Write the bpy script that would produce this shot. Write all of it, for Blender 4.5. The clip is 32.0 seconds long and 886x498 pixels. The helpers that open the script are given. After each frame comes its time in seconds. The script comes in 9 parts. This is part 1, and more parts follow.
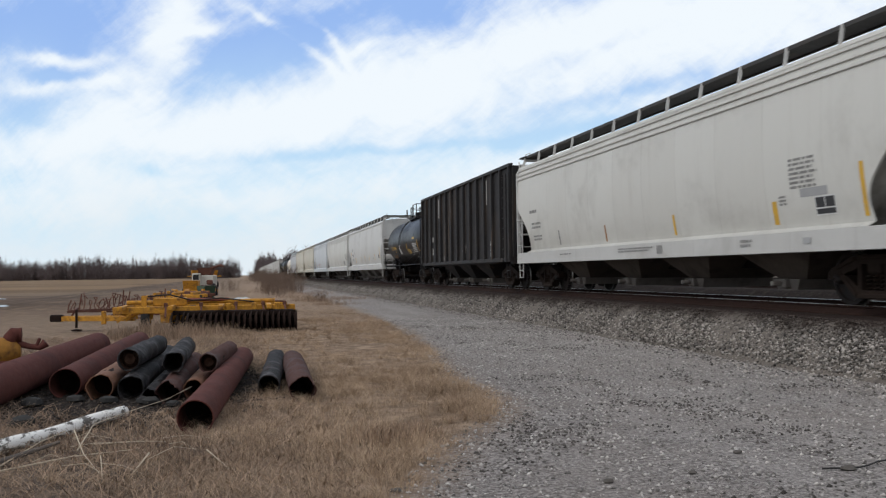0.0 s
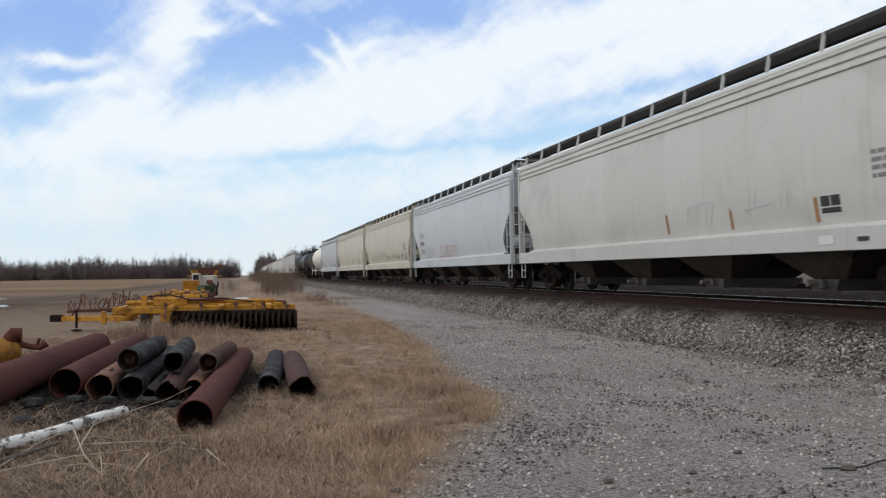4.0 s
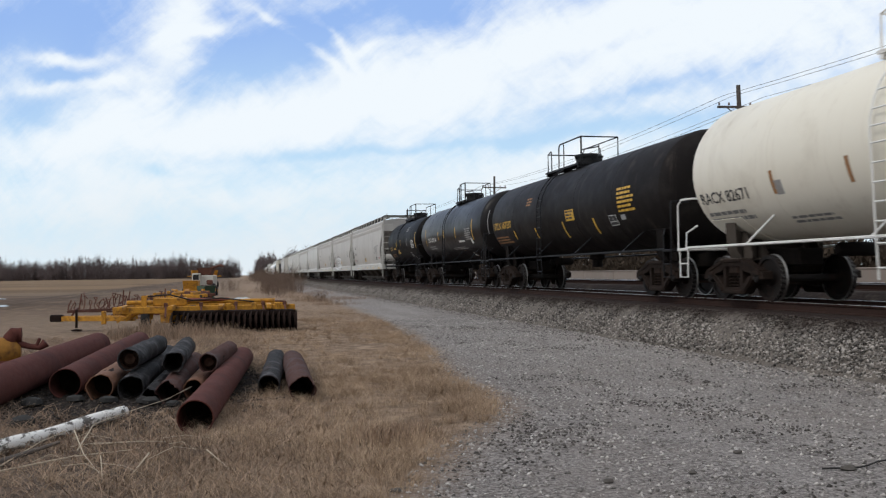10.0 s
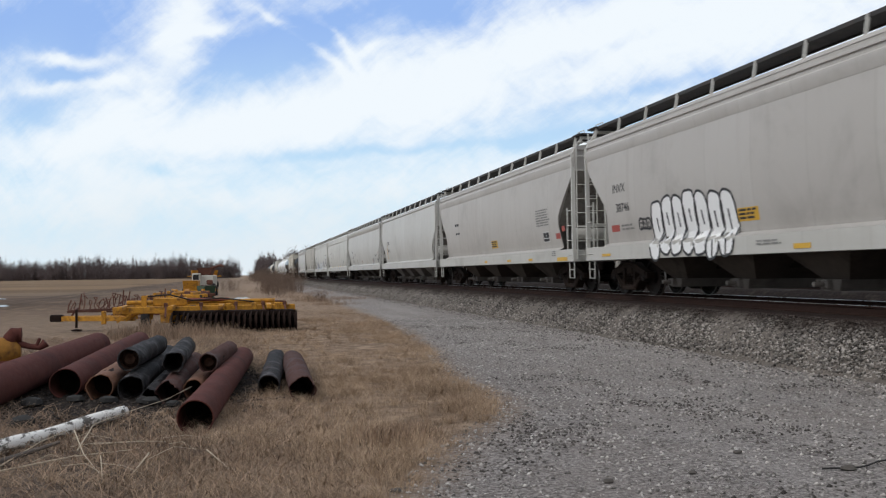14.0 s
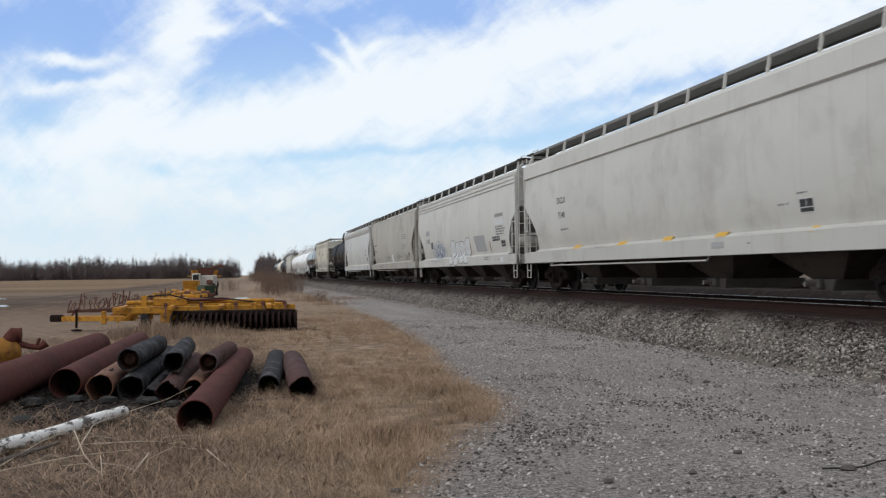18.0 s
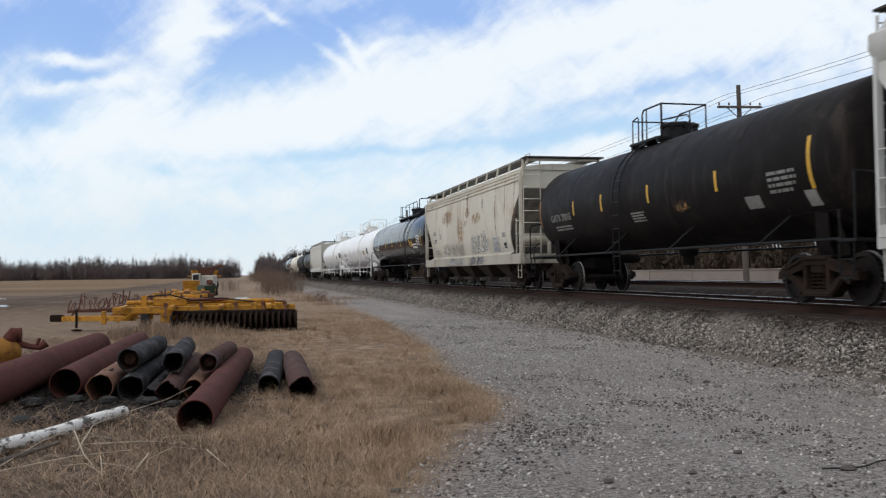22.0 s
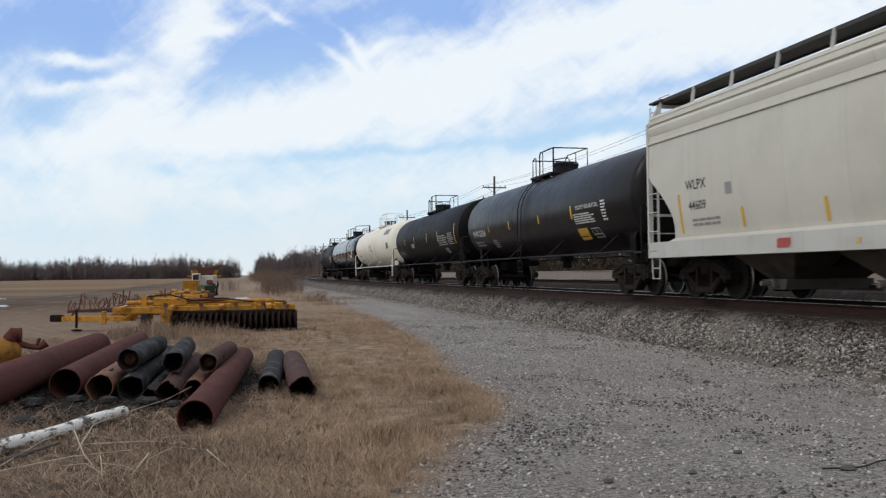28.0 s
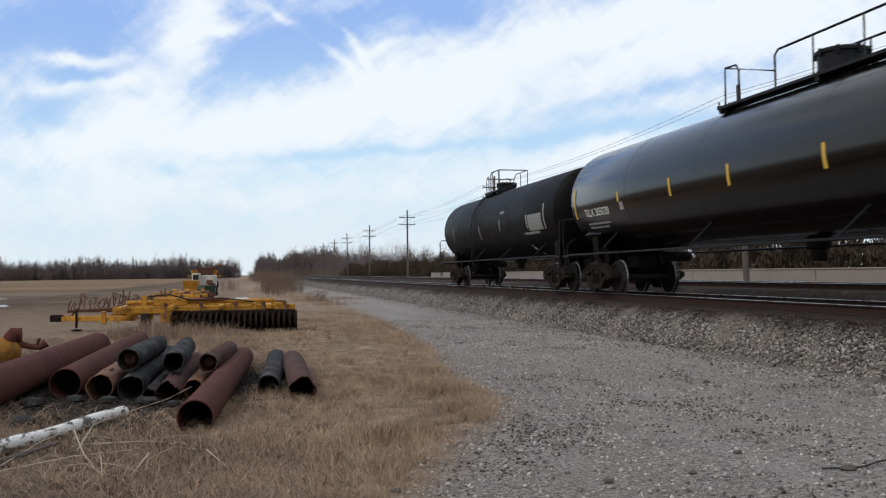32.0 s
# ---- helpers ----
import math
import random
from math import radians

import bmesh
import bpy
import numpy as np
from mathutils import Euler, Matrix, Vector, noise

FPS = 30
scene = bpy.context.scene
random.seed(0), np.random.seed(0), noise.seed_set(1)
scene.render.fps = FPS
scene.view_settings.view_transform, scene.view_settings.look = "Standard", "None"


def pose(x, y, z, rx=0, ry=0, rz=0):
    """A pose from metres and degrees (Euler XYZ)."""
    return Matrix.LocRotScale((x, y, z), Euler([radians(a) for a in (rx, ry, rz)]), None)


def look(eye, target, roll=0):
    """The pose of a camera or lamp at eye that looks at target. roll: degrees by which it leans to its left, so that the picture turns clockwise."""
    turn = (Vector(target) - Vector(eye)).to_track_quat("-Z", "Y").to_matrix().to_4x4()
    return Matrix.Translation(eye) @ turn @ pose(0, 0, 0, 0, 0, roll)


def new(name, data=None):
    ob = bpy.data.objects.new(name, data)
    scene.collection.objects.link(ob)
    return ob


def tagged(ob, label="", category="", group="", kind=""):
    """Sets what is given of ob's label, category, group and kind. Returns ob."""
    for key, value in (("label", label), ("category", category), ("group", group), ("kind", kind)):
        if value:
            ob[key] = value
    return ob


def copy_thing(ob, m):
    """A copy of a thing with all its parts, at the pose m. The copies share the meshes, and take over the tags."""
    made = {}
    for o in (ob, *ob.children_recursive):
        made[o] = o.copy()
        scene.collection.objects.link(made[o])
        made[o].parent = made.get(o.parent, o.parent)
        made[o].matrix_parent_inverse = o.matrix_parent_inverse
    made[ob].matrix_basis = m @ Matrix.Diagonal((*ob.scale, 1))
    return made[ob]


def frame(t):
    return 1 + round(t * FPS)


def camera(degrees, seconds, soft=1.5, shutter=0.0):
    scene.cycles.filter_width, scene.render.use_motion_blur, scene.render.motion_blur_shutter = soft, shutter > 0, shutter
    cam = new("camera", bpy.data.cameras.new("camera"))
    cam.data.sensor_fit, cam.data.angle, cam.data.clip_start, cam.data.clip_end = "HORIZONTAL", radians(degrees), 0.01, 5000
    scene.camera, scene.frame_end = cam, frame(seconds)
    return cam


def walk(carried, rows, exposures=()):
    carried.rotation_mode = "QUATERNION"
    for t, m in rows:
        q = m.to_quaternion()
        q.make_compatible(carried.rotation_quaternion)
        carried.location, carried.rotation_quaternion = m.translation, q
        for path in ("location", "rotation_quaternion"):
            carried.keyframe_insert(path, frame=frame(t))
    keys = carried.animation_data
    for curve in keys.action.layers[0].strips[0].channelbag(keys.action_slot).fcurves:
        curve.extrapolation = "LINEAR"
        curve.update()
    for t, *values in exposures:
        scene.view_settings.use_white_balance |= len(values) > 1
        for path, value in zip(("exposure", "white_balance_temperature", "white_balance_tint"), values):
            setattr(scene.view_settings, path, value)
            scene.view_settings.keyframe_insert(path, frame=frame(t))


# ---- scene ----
# The train runs along y towards the camera, the track lies to the right of it; z = 0 is the ground by the road.
SECONDS = 32.0
EYE_Z = 1.55
RAIL_Z = 0.90          # top of rail
TRACK_X = 11.0         # centre line of the main track
SPEED = 18.08          # metres a second
cam = camera(52.82, SECONDS, soft=1.2, shutter=0.12)
AIM = (math.sin(radians(12.649)) * math.cos(radians(1.501)), math.cos(radians(12.649)) * math.cos(radians(1.501)), math.sin(radians(1.501)))
STAND = look((0, 0, EYE_Z), (AIM[0] * 10, AIM[1] * 10, EYE_Z + AIM[2] * 10), roll=-0.707)
walk(cam, [(0.0, STAND), (SECONDS, STAND)], [(0.0, 0.0), (24.2, 0.0), (25.0, -0.12), (26.2, -0.06), (28.0, -0.03), (30.0, 0.0), (31.0, -0.08), (SECONDS, 0.0)])

# ---- light: thin high cloud, a weak veiled sun over the field ----
SUN_EL, SUN_AZ = 46.0, -112.0        # azimuth from +y towards +x
world = bpy.data.worlds.new("sky")
scene.world = world
world.use_nodes = True


class Nodes:
    """A small writer of node trees."""

    def __init__(self, tree, fresh=True):
        self.t = tree
        if fresh:
            self.t.nodes.clear()

    def n(self, kind, **kw):
        node = self.t.nodes.new(kind)
        for k, val in kw.items():
            if k == "op":
                node.operation = val
            elif k == "blend":
                node.blend_type = val
            elif k == "dim":
                node.noise_dimensions = val
            elif k == "dtype":
                node.data_type = val
        return node

    def link(self, a, b):
        self.t.links.new(a, b)

    def put(self, socket, value):
        if isinstance(value, bpy.types.NodeSocket):
            self.link(value, socket)
        else:
            socket.default_value = value

    def math(self, op, a, b=0.0, c=0.0, clamp=False):
        node = self.n("ShaderNodeMath", op=op)
        node.use_clamp = clamp
        for s, val in zip(node.inputs, (a, b, c)):
            self.put(s, val)
        return node.outputs[0]

    def mix(self, f, a, b, blend="MIX"):
        node = self.n("ShaderNodeMix", dtype="RGBA", blend=blend)
        self.put(node.inputs[0], f)
        for s, val in ((node.inputs[6], a), (node.inputs[7], b)):
            self.put(s, (*val, 1) if isinstance(val, tuple) and len(val) == 3 else val)
        return node.outputs[2]

    def noise(self, co, scale, detail=4.0, rough=0.55, w=None, distort=0.0):
        node = self.n("ShaderNodeTexNoise", dim="3D" if w is None else "4D")
        self.link(co, node.inputs["Vector"])
        node.inputs["Scale"].default_value = scale
        node.inputs["Detail"].default_value = detail
        node.inputs["Roughness"].default_value = rough
        node.inputs["Distortion"].default_value = distort
        if w is not None:
            self.put(node.inputs["W"], w)
        return node.outputs[0]

    def ramp(self, f, a, b):
        """0 below a, 1 above b, smooth between."""
        node = self.n("ShaderNodeMapRange")
        node.interpolation_type = "SMOOTHSTEP"
        self.put(node.inputs[0], f)
        node.inputs[1].default_value, node.inputs[2].default_value = min(a, b), max(a, b)
        if a > b:
            node.inputs[3].default_value, node.inputs[4].default_value = 1.0, 0.0
        return node.outputs[0]

    def stretch(self, co, sx, sy, sz, rot=(0, 0, 0), loc=(0, 0, 0)):
        node = self.n("ShaderNodeMapping")
        self.link(co, node.inputs[0])
        node.inputs[1].default_value, node.inputs[2].default_value, node.inputs[3].default_value = loc, rot, (sx, sy, sz)
        return node.outputs[0]


def build_world():
    k = Nodes(world.node_tree)
    out, bg = k.n("ShaderNodeOutputWorld"), k.n("ShaderNodeBackground")
    sky = k.n("ShaderNodeTexSky")
    sky.sky_type = "NISHITA"
    sky.sun_disc = False
    sky.sun_elevation, sky.sun_rotation = radians(SUN_EL), radians(SUN_AZ)
    co = k.n("ShaderNodeTexCoord").outputs["Generated"]
    veil = k.ramp(k.noise(k.stretch(co, 1, 1, 2.4), 2.6, 6, 0.6), 0.2, 0.5)
    tinted = k.mix(k.math("MULTIPLY", veil, 0.9), sky.outputs[0], (6.95, 7.35, 7.85))
    k.link(tinted, bg.inputs[0])
    bg.inputs[1].default_value = 0.114
    k.link(bg.outputs[0], out.inputs[0])


build_world()
sun = new("sun", bpy.data.lights.new("sun", "SUN"))
sun.data.energy, sun.data.angle, sun.data.color = 1.15, radians(14), (1.0, 0.97, 0.92)
_el, _az = radians(SUN_EL), radians(SUN_AZ)
sun.matrix_world = look((math.sin(_az) * math.cos(_el) * 50, math.cos(_az) * math.cos(_el) * 50, math.sin(_el) * 50), (0, 0, 0))
scene.view_settings.exposure = 0.0

# ---- materials ----
def material(name, colour, rough=0.6, metal=0.0, grain=0.08, grain_scale=25.0, stain=None, stain_amount=0.0, stain_scale=1.2,
             streak=None, streak_amount=0.0, bump=0.15, bump_scale=40.0, coords="Object", spec=0.5, vary=0.0, dents=0.0, rough_var=0.25):
    """A surface with grain, stains and run-down streaks."""
    mat = bpy.data.materials.new(name)
    mat.use_nodes = True
    k = Nodes(mat.node_tree)
    out, bsdf = k.n("ShaderNodeOutputMaterial"), k.n("ShaderNodeBsdfPrincipled")
    k.link(bsdf.outputs[0], out.inputs[0])
    co = k.n("ShaderNodeTexCoord").outputs[coords]
    rnd = k.math("MULTIPLY", k.n("ShaderNodeObjectInfo").outputs["Random"], 37.0)
    fine = k.noise(co, grain_scale, 3, 0.6, rnd)
    col = k.mix(k.math("MULTIPLY_ADD", k.math("SUBTRACT", fine, 0.5), grain * 6, 0.5, clamp=True),
                tuple(c * (1 - grain * 1.6) for c in colour), tuple(min(1, c * (1 + grain * 1.6)) for c in colour))
    if stain:
        m = k.ramp(k.noise(co, stain_scale, 6, 0.65, rnd, 0.4), 0.48, 0.72)
        col = k.mix(k.math("MULTIPLY", m, stain_amount), col, stain)
    if streak:
        m = k.ramp(k.noise(k.stretch(co, 2.2, 2.2, 0.16), 1.6, 5, 0.65, rnd), 0.52, 0.74)
        col = k.mix(k.math("MULTIPLY", m, streak_amount), col, streak)
    if vary:
        hsv = k.n("ShaderNodeHueSaturation")
        k.put(hsv.inputs["Value"], k.math("MULTIPLY_ADD", k.n("ShaderNodeObjectInfo").outputs["Random"], vary * 2, 1 - vary))
        k.link(col, hsv.inputs["Color"])
        col = hsv.outputs[0]
    k.link(col, bsdf.inputs["Base Color"])
    rough_out = k.math("MULTIPLY_ADD", k.noise(co, grain_scale * 0.3, 3, 0.6, rnd), rough_var, rough - rough_var * 0.48, clamp=True)
    k.link(rough_out, bsdf.inputs["Roughness"])
    bsdf.inputs["Metallic"].default_value = metal
    bsdf.inputs["Specular IOR Level"].default_value = spec
    if dents:
        wide = k.n("ShaderNodeBump")
        wide.inputs["Strength"].default_value, wide.inputs["Distance"].default_value = dents, 0.05
        k.link(k.noise(k.stretch(co, 1.0, 1.0, 0.22), 1.1, 2, 0.5, rnd), wide.inputs["Height"])
        k.link(wide.outputs[0], bsdf.inputs["Normal"])
    if bump:
        b = k.n("ShaderNodeBump")
        if dents:
            k.link(wide.outputs[0], b.inputs["Normal"])
        b.inputs["Strength"].default_value, b.inputs["Distance"].default_value = bump, 0.02
        k.link(k.noise(co, bump_scale, 4, 0.6, rnd), b.inputs["Height"])
        k.link(b.outputs[0], bsdf.inputs["Normal"])
    return mat


RUST = (0.16, 0.065, 0.03)
GRIME = (0.16, 0.14, 0.115)


def car_paint(name, colour, dirt=0.25, rust=0.12, rough=0.5, spec=0.4):
    """Paint on welded sheets: each sheet has weathered a little differently, grime sits along the joints."""
    mat = material(name, tuple(0.96 * c for c in colour), rough, 0.0, 0.035, 9.0, GRIME, dirt, 0.55, tuple(0.5 * a + 0.5 * b for a, b in zip(RUST, GRIME)), rust, 0.03, 3.0, spec=spec, dents=0.5)
    return weld_sheets(mat, 0.055 + 0.12 * dirt)


def weld_sheets(mat, amount, sheet=1.72):
    k = Nodes(mat.node_tree, False)
    bsdf = [n for n in k.t.nodes if n.type == "BSDF_PRINCIPLED"][0]
    col = bsdf.inputs["Base Color"].links[0].from_socket
    co = k.n("ShaderNodeTexCoord").outputs["Object"]
    xyz = k.n("ShaderNodeSeparateXYZ")
    k.link(co, xyz.inputs[0])
    along = k.math("MULTIPLY_ADD", xyz.outputs[1], 1 / sheet, k.math("MULTIPLY", k.n("ShaderNodeObjectInfo").outputs["Random"], 5.0))
    white = k.n("ShaderNodeTexWhiteNoise")
    white.noise_dimensions = "1D"
    k.link(k.math("FLOOR", along), white.inputs["W"])
    joint = k.ramp(k.math("ABSOLUTE", k.math("SUBTRACT", k.math("FRACT", along), 0.5)), 0.486, 0.497)
    grime = k.math("MULTIPLY", joint, k.math("MULTIPLY_ADD", k.noise(k.stretch(co, 1, 1, 0.7), 1.3, 5, 0.7), 1.6, -0.45, clamp=True))
    col = k.mix(k.math("MULTIPLY", white.outputs[0], amount * 1.5), col, k.mix(1.0, col, (0.62, 0.58, 0.54), "MULTIPLY"))
    col = k.mix(k.math("MULTIPLY", grime, 0.38), col, GRIME)
    # greyer towards the foot of the side, along a ragged edge
    low = k.math("ADD", xyz.outputs[2], k.math("MULTIPLY_ADD", k.noise(k.stretch(co, 1, 0.5, 1), 1.1, 6, 0.7), 1.7, -0.85))
    col = k.mix(k.math("MULTIPLY", k.ramp(low, 2.15, 1.1), amount * 2.2), col, GRIME)
    k.link(col, bsdf.inputs["Base Color"])
    return mat



M = {}
M["white_a"] = car_paint("warm_white_paint", (0.61, 0.60, 0.56), 0.3)
M["white_b"] = car_paint("clean_white_paint", (0.60, 0.595, 0.575), 0.3, 0.1)
M["white_c"] = car_paint("cool_white_paint", (0.565, 0.59, 0.61), 0.2, 0.06)
M["beige"] = car_paint("beige_paint", (0.575, 0.535, 0.44), 0.15, 0.08)
M["grey"] = car_paint("light_grey_paint", (0.485, 0.495, 0.51), 0.25, 0.12)
M["grey_warm"] = car_paint("warm_grey_paint", (0.50, 0.475, 0.445), 0.25, 0.12)
M["silver"] = car_paint("pale_silver_paint", (0.58, 0.57, 0.54), 0.2, 0.08, 0.45)
M["dirty"] = car_paint("dirty_grey_paint", (0.46, 0.44, 0.39), 0.55, 0.3, 0.65)
M["rusty"] = material("rust_streaked_white_paint", (0.60, 0.57, 0.49), 0.65, 0, 0.05, 7.0, (0.37, 0.29, 0.19), 0.7, 0.75, (0.26, 0.15, 0.08), 0.7, 0.04, 3.0, spec=0.3, dents=0.6)
weld_sheets(M["rusty"], 0.2, 1.45)
M["cream"] = car_paint("cream_paint", (0.60, 0.575, 0.50), 0.15, 0.08)
M["coal"] = material("sooty_black_steel", (0.023, 0.0215, 0.022), 0.62, 0, 0.12, 8, (0.045, 0.036, 0.03), 0.5, 0.9, (0.13, 0.09, 0.062), 0.6, 0.1, 10, spec=0.2)
M["black"] = material("matt_black_paint", (0.0046, 0.0038, 0.0038), 0.5, 0, 0.1, 9, (0.014, 0.0125, 0.012), 0.4, 0.8, (0.011, 0.010, 0.0095), 0.4, 0.04, 4, spec=0.08)
M["black_dusty"] = material("dust_streaked_black_paint", (0.0105, 0.0085, 0.0082), 0.55, 0, 0.1, 9, (0.035, 0.03, 0.027), 0.5, 0.8, (0.06, 0.047, 0.04), 0.55, 0.04, 4, spec=0.1)
M["black_gloss"] = material("glossy_black_paint", (0.002, 0.0018, 0.0019), 0.17, 0, 0.05, 9, (0.005, 0.005, 0.005), 0.2, 0.8, None, 0, 0.0, 1.2, spec=0.42, rough_var=0.04)
M["black_grey"] = material("faded_black_paint", (0.0105, 0.0091, 0.0094), 0.36, 0, 0.1, 9, (0.03, 0.026, 0.025), 0.4, 0.8, (0.018, 0.016, 0.016), 0.4, 0.04, 4, spec=0.16)
M["white_tank"] = material("white_tank_paint", (0.88, 0.875, 0.87), 0.34, 0, 0.03, 9, GRIME, 0.15, 0.6, GRIME, 0.12, 0.02, 2)
M["cream_tank"] = material("cream_tank_paint", (0.76, 0.71, 0.60), 0.5, 0, 0.03, 9, (0.35, 0.28, 0.19), 0.3, 0.5, (0.3, 0.2, 0.12), 0.2, 0.02, 2)
# near-black bases: shade under the cars is put into the colour, over grime
M["under"] = material("grimy_shaded_steel", (0.009, 0.0072, 0.0063), 0.85, 0.0, 0.2, 14, (0.025, 0.017, 0.013), 0.5, 3.0, None, 0, 0.3, 30, spec=0.12)
M["truck"] = material("rusty_shaded_cast_steel", (0.020, 0.0135, 0.0105), 0.85, 0.0, 0.2, 14, (0.04, 0.024, 0.017), 0.6, 3.0, None, 0, 0.3, 30, spec=0.12)
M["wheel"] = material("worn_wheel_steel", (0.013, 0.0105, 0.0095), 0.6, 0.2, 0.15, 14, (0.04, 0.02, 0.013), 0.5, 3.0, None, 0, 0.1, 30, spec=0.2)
M["board"] = material("galvanised_running_board", (0.05, 0.047, 0.045), 0.7, 0.3, 0.15, 20, (0.11, 0.07, 0.05), 0.4, 2.0)
M["board_pale"] = material("pale_galvanised_grating", (0.20, 0.195, 0.185), 0.6, 0.3, 0.15, 20, (0.10, 0.075, 0.06), 0.5, 2.0)
# shade under the cars is in both bay colours, over grime and dust
M["bay"] = material("grimy_shaded_bay_sheet", (0.075, 0.062, 0.052), 0.8, 0, 0.15, 9, (0.028, 0.022, 0.018), 0.75, 1.2, (0.12, 0.098, 0.08), 0.35, spec=0.1)
M["bay_pale"] = material("dusty_shaded_bay_sheet", (0.20, 0.185, 0.17), 0.75, 0, 0.12, 9, (0.05, 0.04, 0.034), 0.75, 0.9, (0.06, 0.048, 0.04), 0.6, spec=0.15)
# the shade under the sloping ends is put into this dusty colour
M["slope"] = material("dusty_shaded_sheet", (0.28, 0.265, 0.24), 0.8, 0, 0.15, 9, (0.045, 0.036, 0.03), 0.7, 1.2, (0.06, 0.04, 0.03), 0.5, spec=0.1)
M["steel_white"] = material("white_painted_steel", (0.72, 0.71, 0.68), 0.5, 0, 0.06, 12, GRIME, 0.3, 2.0, RUST, 0.15)
M["steel_black"] = material("black_painted_steel", (0.012, 0.012, 0.013), 0.5, 0, 0.1, 12, spec=0.15)
M["ink"] = material("black_stencil_paint", (0.03, 0.03, 0.032), 0.6, 0, 0.1, 30, bump=0)
M["ink_grey"] = material("faded_stencil_paint", (0.22, 0.215, 0.205), 0.7, 0, 0.25, 14, bump=0)
M["spray_white"] = material("white_spray_paint", (0.82, 0.82, 0.81), 0.5, 0, 0.05, 10, bump=0)
M["ink_white"] = material("white_stencil_paint", (0.62, 0.62, 0.60), 0.6, 0, 0.1, 30, bump=0)
M["ink_dull"] = material("dull_white_stencil_paint", (0.28, 0.27, 0.26), 0.7, 0, 0.2, 30, bump=0)
M["yellow"] = material("yellow_reflective_tape", (0.62, 0.36, 0.035), 0.5, 0, 0.1, 20, GRIME, 0.3, 4, bump=0)
M["rust_mark"] = material("rusty_tape", (0.30, 0.15, 0.06), 0.7, 0, 0.2, 20, bump=0)
M["red"] = material("faded_red_paint", (0.36, 0.07, 0.055), 0.6, 0, 0.1, 20, bump=0)
M["blue"] = material("blue_spray_paint", (0.09, 0.17, 0.36), 0.6, 0, 0.2, 6, bump=0)
M["pink"] = material("red_spray_paint", (0.45, 0.13, 0.11), 0.6, 0, 0.2, 6, bump=0)
M["green"] = material("pale_green_spray_paint", (0.45, 0.55, 0.33), 0.6, 0, 0.2, 6, bump=0)
M["patch"] = material("grey_patch_paint", (0.33, 0.33, 0.33), 0.65, 0, 0.1, 6, bump=0)
M["patch_light"] = material("pale_patch_paint", (0.60, 0.61, 0.61), 0.6, 0, 0.05, 6, bump=0)
M["dome_red"] = material("rusty_red_hatch_paint", (0.28, 0.09, 0.075), 0.65, 0, 0.15, 12, RUST, 0.5, 3)
M["dome_blue"] = material("dark_blue_hatch_paint", (0.035, 0.06, 0.10), 0.5, 0, 0.1, 12)
M["rail"] = material("rail_steel", (0.033, 0.0175, 0.0135), 0.85, 0.0, 0.2, 18, (0.028, 0.017, 0.013), 0.5, 4, spec=0.15)
M["rail_top"] = material("polished_rail_steel", (0.66, 0.66, 0.67), 0.28, 0.95, 0.05, 25, None, 0, bump=0.02)
M["tie"] = material("creosoted_wood", (0.03, 0.021, 0.016), 0.85, 0, 0.3, 18, (0.05, 0.038, 0.03), 0.5, 3, vary=0.3, spec=0.15)
M["pipe_rust"] = material("rusted_steel_pipe", (0.088, 0.030, 0.024), 0.85, 0, 0.2, 16, (0.045, 0.02, 0.018), 0.75, 1.6, (0.12, 0.05, 0.042), 0.35, 0.25, 35, spec=0.12)
M["pipe_tar"] = material("tar_coated_pipe", (0.016, 0.0145, 0.0147), 0.75, 0, 0.35, 9, (0.135, 0.125, 0.128), 0.85, 5.0, (0.07, 0.035, 0.026), 0.45, 0.9, 22, spec=0.15)
M["pipe_plug"] = material("rusty_dirt", (0.06, 0.032, 0.022), 0.95, 0, 0.3, 14, (0.03, 0.02, 0.016), 0.8, 7.0, None, 0, 0.8, 25, spec=0.1)
M["pipe_flaked"] = material("flaked_coating_over_rust", (0.075, 0.036, 0.03), 0.85, 0, 0.2, 14, (0.09, 0.084, 0.085), 0.85, 3.0, (0.03, 0.022, 0.02), 0.5, 0.5, 25, spec=0.12)
# for the added plugs that stand in for the darkness inside the pipes
M["pipe_inside"] = material("pipe_mouth_dark", (0.022, 0.015, 0.012), 0.9, 0, 0.2, 20, spec=0.1)
M["pipe_orange"] = material("bright_rust", (0.17, 0.075, 0.04), 0.85, 0, 0.25, 14, (0.10, 0.05, 0.035), 0.6, 3)
M["farm_yellow"] = material("weathered_yellow_paint", (0.46, 0.215, 0.024), 0.65, 0, 0.25, 14, (0.11, 0.052, 0.026), 1.0, 5.5, RUST, 0.5, spec=0.25)
M["pump_yellow"] = material("rust_eaten_yellow_paint", (0.26, 0.12, 0.022), 0.7, 0, 0.2, 14, (0.07, 0.032, 0.018), 1.0, 5.0, RUST, 0.4, spec=0.2)
M["clod"] = material("dried_mud", (0.095, 0.085, 0.077), 0.95, 0, 0.25, 30, spec=0.1)
M["farm_red"] = material("rusty_red_paint", (0.20, 0.055, 0.035), 0.7, 0, 0.2, 10, RUST, 0.5, 2.5)
M["farm_rust"] = material("rusted_implement_steel", (0.115, 0.052, 0.038), 0.85, 0, 0.25, 12, (0.06, 0.034, 0.028), 0.7, 4.0, spec=0.15)
M["farm_green"] = material("green_machine_paint", (0.022, 0.055, 0.034), 0.55, 0, 0.15, 10)
M["farm_white"] = material("dusty_white_machine_paint", (0.44, 0.42, 0.37), 0.6, 0, 0.1, 10, GRIME, 0.4, 2)
